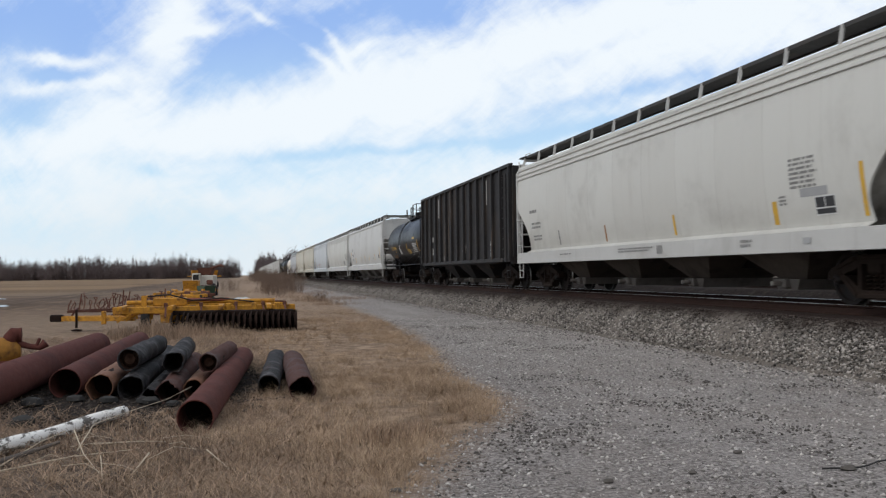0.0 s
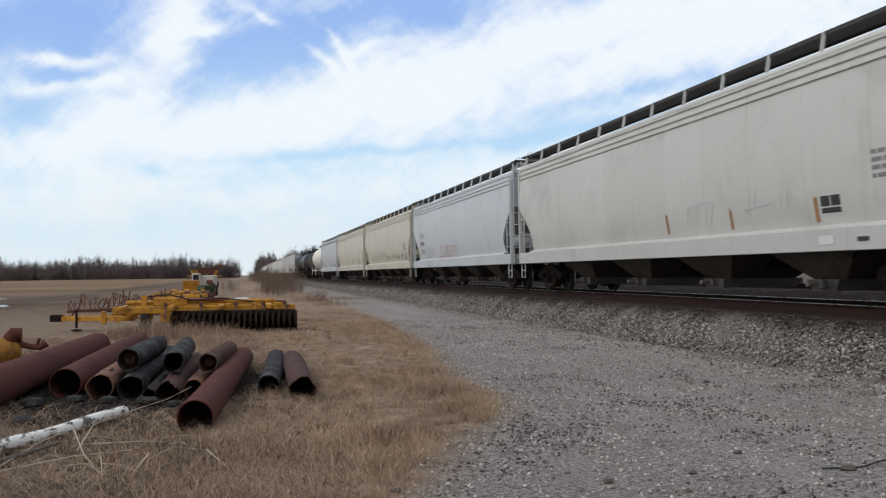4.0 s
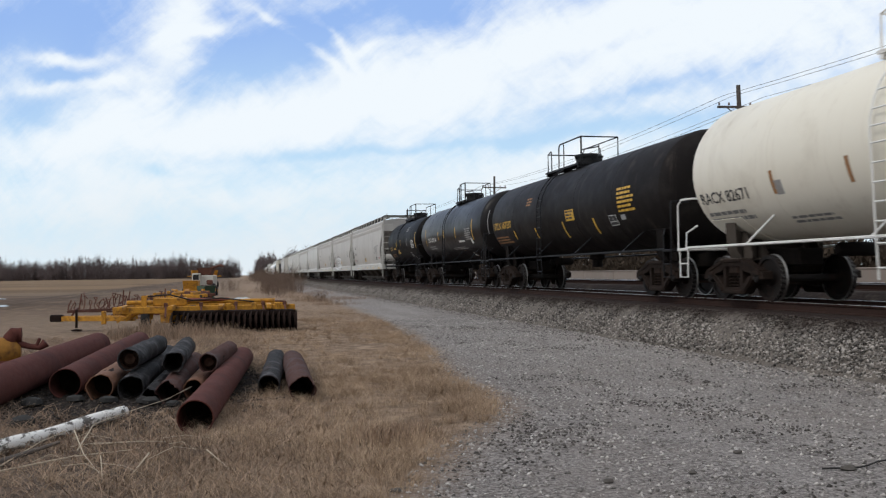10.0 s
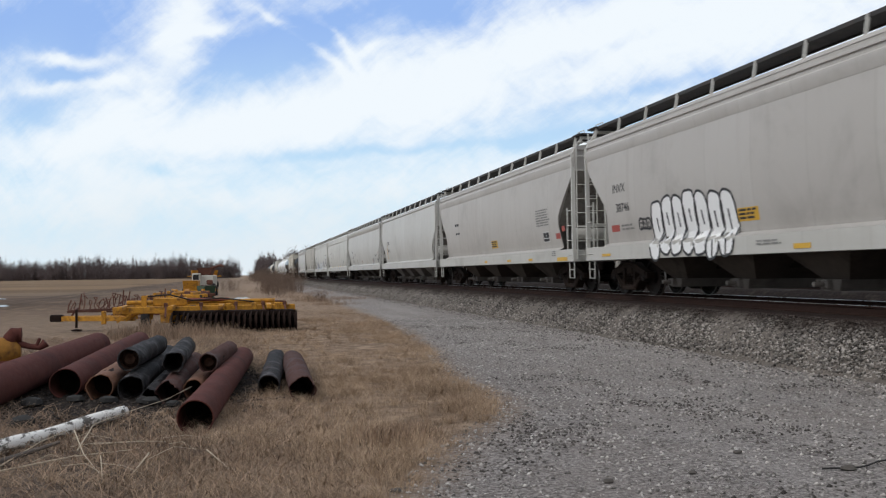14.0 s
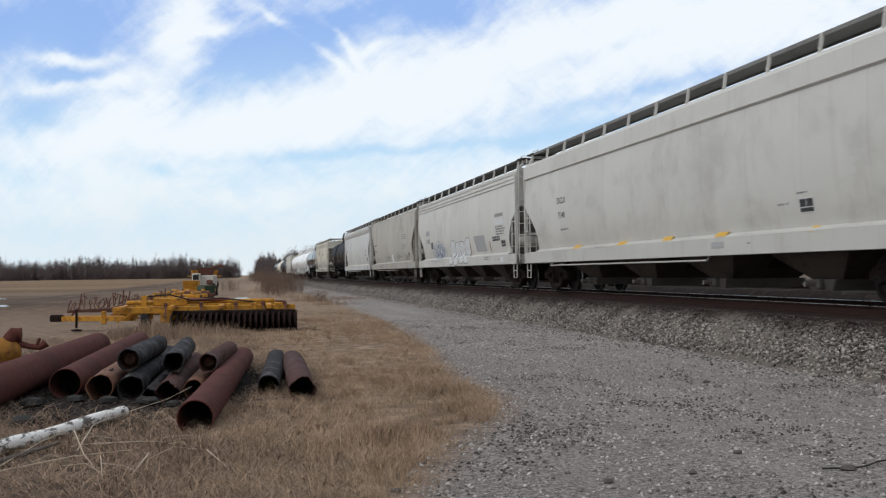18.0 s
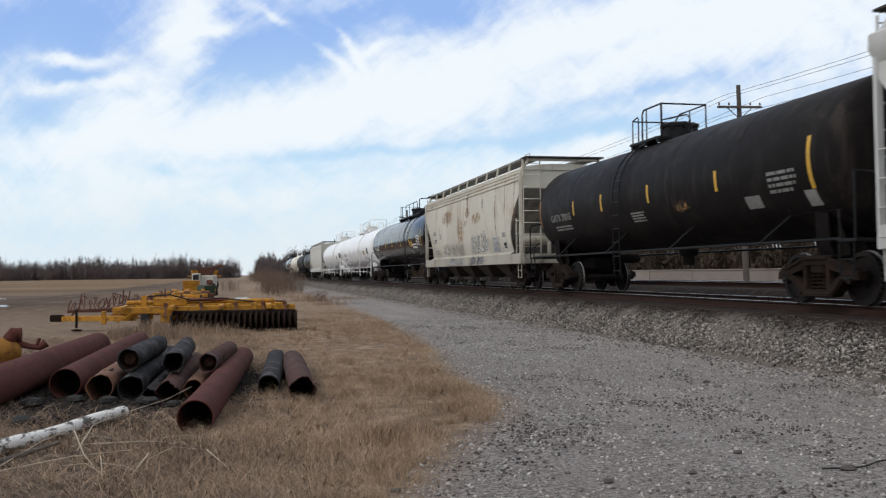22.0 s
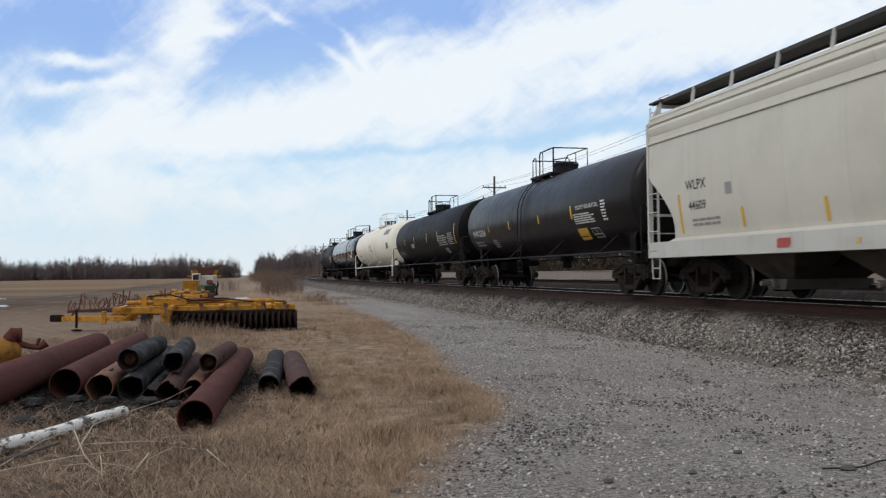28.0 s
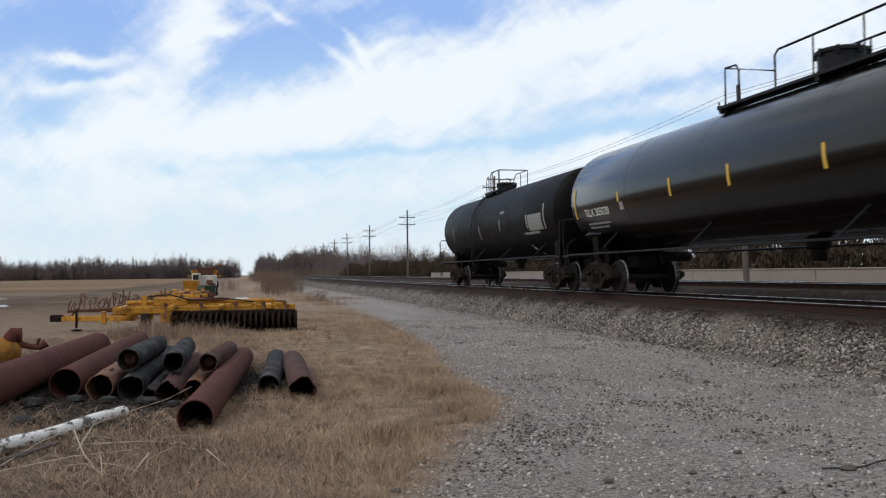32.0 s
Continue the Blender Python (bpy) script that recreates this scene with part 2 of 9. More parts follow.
M["disc"] = material("worn_disc_steel", (0.0165, 0.0095, 0.0075), 0.85, 0.0, 0.25, 12, (0.038, 0.018, 0.012), 0.5, 3, spec=0.15)
M["rubber"] = material("old_tyre_rubber", (0.014, 0.013, 0.013), 0.9, 0, 0.2, 20)
M["pole_wood"] = material("weathered_pole_wood", (0.085, 0.07, 0.06), 0.9, 0, 0.25, 14, None, 0, 1, (0.05, 0.04, 0.035), 0.5, 0.4, 30)
M["wire"] = material("weathered_wire", (0.10, 0.10, 0.105), 0.6, 0.4, 0.05, 5, bump=0)
M["glass_insulator"] = material("brown_insulator", (0.12, 0.08, 0.06), 0.3, 0, 0.05, 5, bump=0)
M["concrete"] = material("pale_concrete", (0.23, 0.19, 0.16), 0.85, 0, 0.08, 8, (0.30, 0.26, 0.24), 0.5, 0.7, (0.26, 0.17, 0.14), 0.5, 0.2, 20, vary=0.06)
M["rope"] = material("frayed_black_rope", (0.02, 0.019, 0.018), 0.9, 0, 0.2, 40)
M["stick"] = material("bleached_dry_stick", (0.42, 0.35, 0.26), 0.85, 0, 0.2, 30)
M["twig"] = material("bare_twigs", (0.125, 0.098, 0.095), 0.95, 0, 0.25, 0.35, (0.10, 0.08, 0.078), 0.7, 0.08, bump=0, spec=0.1)
M["hedge"] = material("dark_hedge_twigs", (0.06, 0.045, 0.033), 0.95, 0, 0.3, 2.0, (0.085, 0.06, 0.042), 0.5, 0.15, bump=0, spec=0.1)
M["shrub"] = material("dead_shrub_stems", (0.15, 0.107, 0.083), 0.95, 0, 0.3, 2.0, (0.14, 0.09, 0.066), 0.5, 0.15, bump=0, spec=0.1)
M["bark"] = material("grey_bark", (0.09, 0.075, 0.065), 0.95, 0, 0.25, 4, bump=0.2)


def polish_treads():
    """The rolling faces of the wheels are worn bright."""
    k = Nodes(M["wheel"].node_tree, False)
    bsdf = [n for n in k.t.nodes if n.type == "BSDF_PRINCIPLED"][0]
    xyz = k.n("ShaderNodeSeparateXYZ")
    k.link(k.n("ShaderNodeTexCoord").outputs["Object"], xyz.inputs[0])
    r2 = k.math("ADD", k.math("MULTIPLY", xyz.outputs[1], xyz.outputs[1]), k.math("MULTIPLY", xyz.outputs[2], xyz.outputs[2]))
    worn = k.ramp(r2, 0.2076, 0.2086)
    col = bsdf.inputs["Base Color"].links[0].from_socket
    k.link(k.mix(worn, col, (0.2, 0.19, 0.18)), bsdf.inputs["Base Color"])
    k.link(k.math("MULTIPLY", worn, 0.9), bsdf.inputs["Metallic"])
    k.link(k.math("MULTIPLY_ADD", worn, -0.35, 0.68), bsdf.inputs["Roughness"])


polish_treads()


def stain_material(name, colour, amount, fade=True):
    """Ragged stain with a broken outline."""
    mat = material(name, colour, 0.8, 0, 0.2, 12, bump=0)
    k = Nodes(mat.node_tree, False)
    bsdf = [n for n in k.t.nodes if n.type == "BSDF_PRINCIPLED"][0]
    co = k.n("ShaderNodeTexCoord").outputs["Object"]
    box = k.n("ShaderNodeSeparateXYZ")
    k.link(k.n("ShaderNodeTexCoord").outputs["Generated"], box.inputs[0])
    u, w = (k.math("MULTIPLY_ADD", box.outputs[i], 2.0, -1.0) for i in (1, 2))
    ragged = k.math("ADD", k.math("ADD", k.math("MULTIPLY", u, u), k.math("MULTIPLY", w, w)), k.math("MULTIPLY_ADD", k.noise(co, 3.0, 5, 0.65), 1.6, -0.8))
    cover = k.math("MULTIPLY", k.ramp(k.noise(co, 4.5, 6, 0.7), 0.34, 0.74), k.ramp(ragged, 1.0, 0.1) if fade else 1.0)
    k.link(k.math("MULTIPLY", cover, amount), bsdf.inputs["Alpha"])
    return mat


M["stain_rust"] = stain_material("rust_stain", (0.38, 0.225, 0.10), 0.85)
M["stain_grey"] = stain_material("grey_grime_stain", (0.22, 0.215, 0.21), 0.75)
M["stain_blue"] = stain_material("smeared_blue_spray", (0.13, 0.21, 0.40), 0.85)
M["gate"] = material("scuffed_gate_steel", (0.15, 0.135, 0.122), 0.6, 0.2, 0.15, 14, (0.05, 0.04, 0.034), 0.6, 3.0)
M["rust_run"] = stain_material("rust_run_down", (0.24, 0.10, 0.04), 0.95, False)


def island_material(name, dark, light, rough=0.9, skew=1.0, soot=None, wide=1.1):
    """Loose pieces in one mesh, each with a tone of its own."""
    mat = bpy.data.materials.new(name)
    mat.use_nodes = True
    k = Nodes(mat.node_tree)
    out, bsdf = k.n("ShaderNodeOutputMaterial"), k.n("ShaderNodeBsdfPrincipled")
    k.link(bsdf.outputs[0], out.inputs[0])
    co = k.n("ShaderNodeTexCoord").outputs["Object"]
    r = k.n("ShaderNodeNewGeometry").outputs["Random Per Island"]
    f = k.math("MULTIPLY_ADD", k.noise(co, 0.7, 5), wide, k.math("MULTIPLY_ADD", r, 0.8, -0.45 + (1.1 - wide) * 0.5), clamp=True)
    col = k.mix(k.math("POWER", f, skew), dark, light)
    if soot:
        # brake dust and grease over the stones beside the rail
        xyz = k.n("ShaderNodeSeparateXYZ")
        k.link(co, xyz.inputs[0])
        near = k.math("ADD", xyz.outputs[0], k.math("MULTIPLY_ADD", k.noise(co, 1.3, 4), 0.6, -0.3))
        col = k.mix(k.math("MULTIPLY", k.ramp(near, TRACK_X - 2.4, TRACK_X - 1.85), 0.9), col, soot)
    k.link(col, bsdf.inputs["Base Color"])
    bsdf.inputs["Roughness"].default_value = rough
    bsdf.inputs["Specular IOR Level"].default_value = 0.2
    return mat


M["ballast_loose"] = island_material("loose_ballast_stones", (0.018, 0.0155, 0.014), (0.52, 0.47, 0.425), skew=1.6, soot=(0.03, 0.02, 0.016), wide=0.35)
M["pebble"] = island_material("loose_gravel_stones", (0.04, 0.035, 0.032), (0.60, 0.555, 0.52))
M["clod_loose"] = island_material("trodden_soil_clods", (0.05, 0.044, 0.04), (0.125, 0.11, 0.10))
M["tar_crumb"] = island_material("tar_crumbs", (0.008, 0.007, 0.0065), (0.07, 0.055, 0.046))
M["straw"] = island_material("dry_grass_blades", (0.155, 0.105, 0.073), (0.52, 0.385, 0.265), skew=1.1)
M["straw_soft"] = island_material("long_dry_grass", (0.17, 0.114, 0.078), (0.60, 0.44, 0.30), skew=1.15)
M["straw_dark"] = island_material("dead_weed_stems", (0.11, 0.074, 0.056), (0.44, 0.31, 0.215))


def ground_material():
    mat = bpy.data.materials.new("field_grass_and_gravel")
    mat.use_nodes = True
    k = Nodes(mat.node_tree)
    out, bsdf = k.n("ShaderNodeOutputMaterial"), k.n("ShaderNodeBsdfPrincipled")
    k.link(bsdf.outputs[0], out.inputs[0])
    co = k.n("ShaderNodeTexCoord").outputs["Object"]
    xyz = k.n("ShaderNodeSeparateXYZ")
    k.link(co, xyz.inputs[0])
    x, y = xyz.outputs[0], xyz.outputs[1]
    n1, n2, n3 = k.noise(co, 0.55, 5, 0.6), k.noise(co, 3.0, 5, 0.65), k.noise(co, 26.0, 4, 0.7)
    # the road's edge against the grass
    edge = k.math("MULTIPLY_ADD", k.math("EXPONENT", k.math("MULTIPLY", y, -1 / 9.5)), -7.0, 4.85)
    off = k.math("MULTIPLY", k.math("SUBTRACT", y, 9.9), 1 / 2.0)
    edge = k.math("ADD", edge, k.math("MULTIPLY", k.math("EXPONENT", k.math("MULTIPLY", k.math("MULTIPLY", off, off), -1.0)), 0.62))
    wob = k.math("ADD", k.math("MULTIPLY_ADD", n1, 0.5, -0.25), k.math("ADD", k.math("MULTIPLY_ADD", n2, 0.5, -0.25), k.math("MULTIPLY_ADD", n3, 0.9, -0.45)))
    road = k.ramp(k.math("ADD", k.math("SUBTRACT", x, edge), wob), -0.5, 0.45)
    # gravel
    speck = k.ramp(n3, 0.35, 0.68)
    speck2 = k.noise(co, 75.0, 3, 0.7)
    gravel = k.mix(speck, (0.105, 0.092, 0.086), (0.395, 0.358, 0.338))
    clods = k.ramp(k.noise(k.stretch(co, 1.0, 0.75, 1), 9.0, 5, 0.7), 0.60, 0.72)
    gravel = k.mix(k.math("MULTIPLY", clods, 0.85), gravel, (0.075, 0.067, 0.061))
    gravel = k.mix(k.ramp(speck2, 0.55, 0.72), gravel, (0.57, 0.53, 0.50))
    gravel = k.mix(k.math("MULTIPLY", k.ramp(n1, 0.42, 0.75), 0.45), gravel, (0.215, 0.18, 0.158))
    ruts = k.ramp(k.noise(k.stretch(co, 1.3, 0.09, 1), 1.0, 3), 0.5, 0.66)
    gravel = k.mix(k.math("MULTIPLY", ruts, 0.3), gravel, (0.39, 0.357, 0.338))
    # the worn lane along the foot of the bed, ground to pale dust
    lane = k.math("MULTIPLY", k.ramp(k.math("ADD", x, k.math("MULTIPLY_ADD", n1, 1.6, -0.8)), 3.6, 5.2), k.ramp(k.math("ADD", x, k.math("MULTIPLY_ADD", n1, 1.6, -0.8)), 8.6, 7.2))
    gravel = k.mix(k.math("MULTIPLY", k.math("MULTIPLY", lane, k.ramp(n2, 0.3, 0.62)), k.math("MULTIPLY_ADD", speck2, 0.6, -0.13, clamp=True)), gravel, (0.50, 0.46, 0.43))
    # dry grass and soil
    grass = k.mix(k.ramp(n2, 0.35, 0.7), (0.165, 0.113, 0.08), (0.40, 0.288, 0.2))
    grass = k.mix(k.math("MULTIPLY", k.ramp(n3, 0.5, 0.8), 0.35), grass, (0.46, 0.37, 0.26))
    soil_zone = k.ramp(k.math("ADD", k.math("MULTIPLY", x, -1.0), k.math("MULTIPLY_ADD", n1, 4.0, -1.3)), -0.3, 2.0)
    soil = k.mix(k.ramp(n2, 0.3, 0.7), (0.04, 0.031, 0.027), (0.115, 0.09, 0.076))
    soil = k.mix(k.ramp(y, 17.0, 25.0), soil, k.mix(k.ramp(n3, 0.4, 0.66), k.mix(k.ramp(n2, 0.4, 0.65), (0.125, 0.083, 0.057), (0.21, 0.145, 0.098)), (0.30, 0.225, 0.16)))
    grass = k.mix(k.math("MULTIPLY", soil_zone, 0.75), grass, soil)
    # black soil round the heap, with the pipes' shade put into its colour
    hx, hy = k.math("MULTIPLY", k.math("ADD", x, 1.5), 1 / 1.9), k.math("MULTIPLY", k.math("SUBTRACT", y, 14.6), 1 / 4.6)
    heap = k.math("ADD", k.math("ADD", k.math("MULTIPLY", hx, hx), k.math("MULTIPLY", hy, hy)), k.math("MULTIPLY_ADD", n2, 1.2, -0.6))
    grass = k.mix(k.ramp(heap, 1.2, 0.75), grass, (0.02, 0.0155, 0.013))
    # the ploughed and stubble field further off
    rows = k.noise(k.stretch(co, 0.02, 0.35, 1, rot=(0, 0, 0.12)), 1.0, 4, 0.6)
    big = k.noise(k.stretch(co, 0.006, 0.02, 1), 1.0, 4, 0.55)
    field = k.mix(k.ramp(rows, 0.38, 0.62), (0.09, 0.06, 0.043), (0.17, 0.115, 0.077))
    field = k.mix(k.math("MULTIPLY", k.ramp(k.noise(k.stretch(co, 0.5, 1.0, 1), 0.9, 6, 0.7), 0.5, 0.62), 0.65), field, (0.045, 0.033, 0.027))
    field = k.mix(k.ramp(big, 0.45, 0.6), field, (0.18, 0.13, 0.09))
    # crumbled bare soil nearer by, with pale clods and rubble
    clod = k.ramp(k.noise(k.stretch(co, 1.0, 0.55, 1), 1.6, 7, 0.75), 0.47, 0.66)
    bare = k.mix(clod, (0.095, 0.06, 0.04), (0.27, 0.185, 0.122))
    field = k.mix(k.ramp(k.math("ADD", y, k.math("MULTIPLY", n1, 20)), 74.0, 48.0), field, bare)
    # a wet rutted lane across the field
    wet = k.math("ABSOLUTE", k.math("ADD", k.math("ADD", x, 13.2), k.math("MULTIPLY_ADD", n1, 2.6, -1.3)))
    rut = k.ramp(k.noise(k.stretch(co, 1.6, 0.06, 1), 1.0, 4, 0.6), 0.42, 0.58)
    field = k.mix(k.math("MULTIPLY", k.ramp(wet, 3.4, 1.2), k.math("MULTIPLY_ADD", rut, 0.6, 0.08)), field, (0.06, 0.042, 0.031))
    far = k.math("MULTIPLY", k.ramp(k.math("ADD", y, k.math("MULTIPLY", n1, 12)), 30.0, 62.0), k.ramp(k.math("MULTIPLY", x, -1.0), 2.0, 9.0))
    near_col = k.mix(far, grass, field)
    tan = k.math("MULTIPLY", k.ramp(k.math("ADD", y, k.math("MULTIPLY", k.noise(k.stretch(co, 0.05, 0.02, 1), 1.0, 5, 0.65), 60)), 105.0, 150.0), k.ramp(k.math("MULTIPLY", x, -1.0), 14.0, 17.5))
    stubble = k.mix(k.ramp(k.noise(k.stretch(co, 0.01, 0.05, 1), 1.0, 6, 0.7), 0.4, 0.6), (0.145, 0.094, 0.054), (0.24, 0.158, 0.09))
    near_col = k.mix(k.math("MULTIPLY", tan, 0.9), near_col, stubble)
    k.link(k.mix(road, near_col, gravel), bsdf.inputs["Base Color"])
    bsdf.inputs["Roughness"].default_value = 0.95
    bsdf.inputs["Specular IOR Level"].default_value = 0.15
    b = k.n("ShaderNodeBump")
    b.inputs["Strength"].default_value, b.inputs["Distance"].default_value = 0.8, 0.05
    k.link(k.math("ADD", n3, k.math("MULTIPLY", speck2, 0.5)), b.inputs["Height"])
    k.link(b.outputs[0], bsdf.inputs["Normal"])
    return mat


M["ground"] = ground_material()


def ballast_material():
    """Crushed stone; greasy and dark by the rails, the train's shade painted between them."""
    mat = material("ballast_bed", (0.14, 0.12, 0.104), 0.95, 0, 0.3, 22, (0.06, 0.052, 0.045), 0.5, 1.5, None, 0, 1.0, 18, spec=0.15)
    k = Nodes(mat.node_tree, False)
    bsdf = [n for n in k.t.nodes if n.type == "BSDF_PRINCIPLED"][0]
    col = bsdf.inputs["Base Color"].links[0].from_socket
    co = k.n("ShaderNodeTexCoord").outputs["Object"]
    xyz = k.n("ShaderNodeSeparateXYZ")
    k.link(co, xyz.inputs[0])
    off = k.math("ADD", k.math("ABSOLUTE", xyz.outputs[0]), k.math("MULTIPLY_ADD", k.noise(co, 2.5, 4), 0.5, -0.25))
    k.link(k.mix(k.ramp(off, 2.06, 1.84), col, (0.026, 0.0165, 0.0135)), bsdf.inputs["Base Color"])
    return mat


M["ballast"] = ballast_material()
M["ballast_dark"] = material("sooty_ballast", (0.034, 0.024, 0.019), 0.95, 0, 0.35, 16, (0.10, 0.08, 0.066), 0.7, 2.6, None, 0, 1.0, 18, spec=0.1)


def water_material():
    mat = material("muddy_water", (0.05, 0.05, 0.05), 0.15, 0, 0.05, 3, bump=0.02)
    return mat


M["water"] = water_material()


def cloud_material(metres):
    """Blue sky with streaked high cloud, for the far backdrop; it glows as the sky does. metres: its distance."""
    mat = bpy.data.materials.new("sky_with_high_cloud")
    mat.use_nodes = True
    k = Nodes(mat.node_tree)
    out, em = k.n("ShaderNodeOutputMaterial"), k.n("ShaderNodeEmission")
    k.link(em.outputs[0], out.inputs[0])
    co = k.n("ShaderNodeTexCoord").outputs["Object"]
    sc = 1.0 / metres
    unit = k.stretch(co, sc, sc, sc)             # tangents: x to the right, z up
    warp = k.n("ShaderNodeTexNoise", dim="3D")
    k.link(unit, warp.inputs["Vector"])
    warp.inputs["Scale"].default_value, warp.inputs["Detail"].default_value = 9.0, 5.0
    wv = k.n("ShaderNodeVectorMath")
    wv.operation = "MULTIPLY_ADD"
    k.link(warp.outputs["Color"], wv.inputs[0])
    wv.inputs[1].default_value, wv.inputs[2].default_value = (0.085, 0.0, 0.06), (-0.0425, 0.0, -0.03)
    add = k.n("ShaderNodeVectorMath")
    add.operation = "ADD"
    k.link(unit, add.inputs[0])
    k.link(wv.outputs[0], add.inputs[1])
    xyz = k.n("ShaderNodeSeparateXYZ")
    k.link(add.outputs[0], xyz.inputs[0])
    u, w = xyz.outputs[0], xyz.outputs[2]

    def blob(cu, cw, ru, rw, tilt, amount):
        c, s = math.cos(radians(tilt)), math.sin(radians(tilt))
        du, dw = k.math("SUBTRACT", u, cu), k.math("SUBTRACT", w, cw)
        a = k.math("ADD", k.math("MULTIPLY", du, c / ru), k.math("MULTIPLY", dw, s / ru))
        b = k.math("ADD", k.math("MULTIPLY", du, -s / rw), k.math("MULTIPLY", dw, c / rw))
        q = k.math("ADD", k.math("MULTIPLY", a, a), k.math("MULTIPLY", b, b))
        return k.math("MULTIPLY", k.math("EXPONENT", k.math("MULTIPLY", q, -1.0)), amount)

    total = 0.0
    for cu, cw, ru, rw, tilt, amount in CLOUD_BLOBS:
        total = k.math("ADD", blob(cu, cw, ru, rw, tilt, amount), total)
    def fibres(tilt, across, along, detail, rough):
        turned = k.stretch(add.outputs[0], 1, 1, 1, rot=(0, radians(tilt), 0))
        return k.noise(k.stretch(turned, along, 1, across), 1.0, detail, rough)
    streak, fine = fibres(14, 24.0, 5.0, 7, 0.6), fibres(38, 70.0, 11.0, 6, 0.62)
    crossing = fibres(-40, 60.0, 9.0, 6, 0.6)
    puffs = k.noise(unit, 14.0, 8, 0.62)
    v = k.math("ADD", k.math("ADD", k.math("MULTIPLY", total, 0.85), 0.37), k.math("MULTIPLY_ADD", streak, 0.95, -0.475))
    v = k.math("ADD", v, k.math("MULTIPLY_ADD", puffs, 0.95, -0.475))
    v = k.math("ADD", v, k.math("MULTIPLY_ADD", fine, 0.62, -0.31))
    v = k.math("ADD", v, k.math("MULTIPLY_ADD", crossing, 0.5, -0.25))
    cover = k.ramp(v, -0.10, 1.02)
    height = k.ramp(w, 0.06, 0.31)
    blue = k.mix(height, (0.57, 0.80, 0.96), (0.31, 0.49, 0.88))
    white = k.mix(k.ramp(w, 0.0, 0.16), (0.76, 0.84, 0.89), (0.88, 0.945, 1.0))
    sky = k.mix(cover, blue, white)
    k.link(k.mix(k.math("MULTIPLY", k.ramp(w, 0.10, 0.0), 0.65), sky, (0.83, 0.865, 0.89)), em.inputs[0])
    em.inputs[1].default_value = 1.0
    return mat


def px(x, y):
    """Tangents on the backdrop for a place in the view."""
    return (x - 784) / 1579.0, (487 - y) / 1579.0 + (x - 430) * 0.0000078


CLOUD_BLOBS = []
for _x, _y, _ru, _rw, _t, _a in (
        (60, 40, 170, 55, 8, -0.8), (95, 130, 55, 14, 8, -0.75), (430, 110, 130, 55, 22, -0.8), (30, 195, 90, 28, 10, -0.45), (600, 30, 190, 40, 24, -0.6),
        (760, 20, 70, 30, 20, -0.5), (1050, 95, 130, 16, 16, -0.45), (1110, 180, 170, 20, 12, -0.55), (1000, 250, 150, 16, 6, -0.6), (1200, 235, 120, 22, 10, -0.4),
        (620, 268, 240, 12, 2, -0.55), (270, 305, 60, 10, 0, -0.4), (700, 372, 500, 14, 0, -0.12),
        (310, 20, 62, 42, 30, 0.8), (360, 42, 46, 14, 12, 0.7), (290, 90, 52, 40, 50, 0.5), (110, 95, 74, 13, 8, 0.9), (190, 128, 50, 14, 16, 0.75), (230, 175, 110, 40, 20, 0.6), (60, 150, 70, 12, 4, 0.7),
        (560, 105, 110, 9, -42, 0.6), (590, 85, 80, 8, -50, 0.5), (640, 105, 60, 12, 18, 0.5), (470, 20, 90, 8, -30, 0.35),
        (900, 120, 620, 62, 14, 0.72), (1400, 60, 420, 110, 10, 0.5), (1030, 280, 90, 16, 8, 0.6),
        (480, 205, 280, 34, 8, 0.55), (120, 255, 260, 34, 4, 0.5), (300, 350, 700, 40, 0, 0.4), (1000, 315, 300, 26, 4, 0.5)):
    _u, _w = px(_x, _y)
    CLOUD_BLOBS.append((_u, _w, _ru / 1579.0, _rw / 1579.0, _t, _a))
M["cloud"] = cloud_material(2600.0)

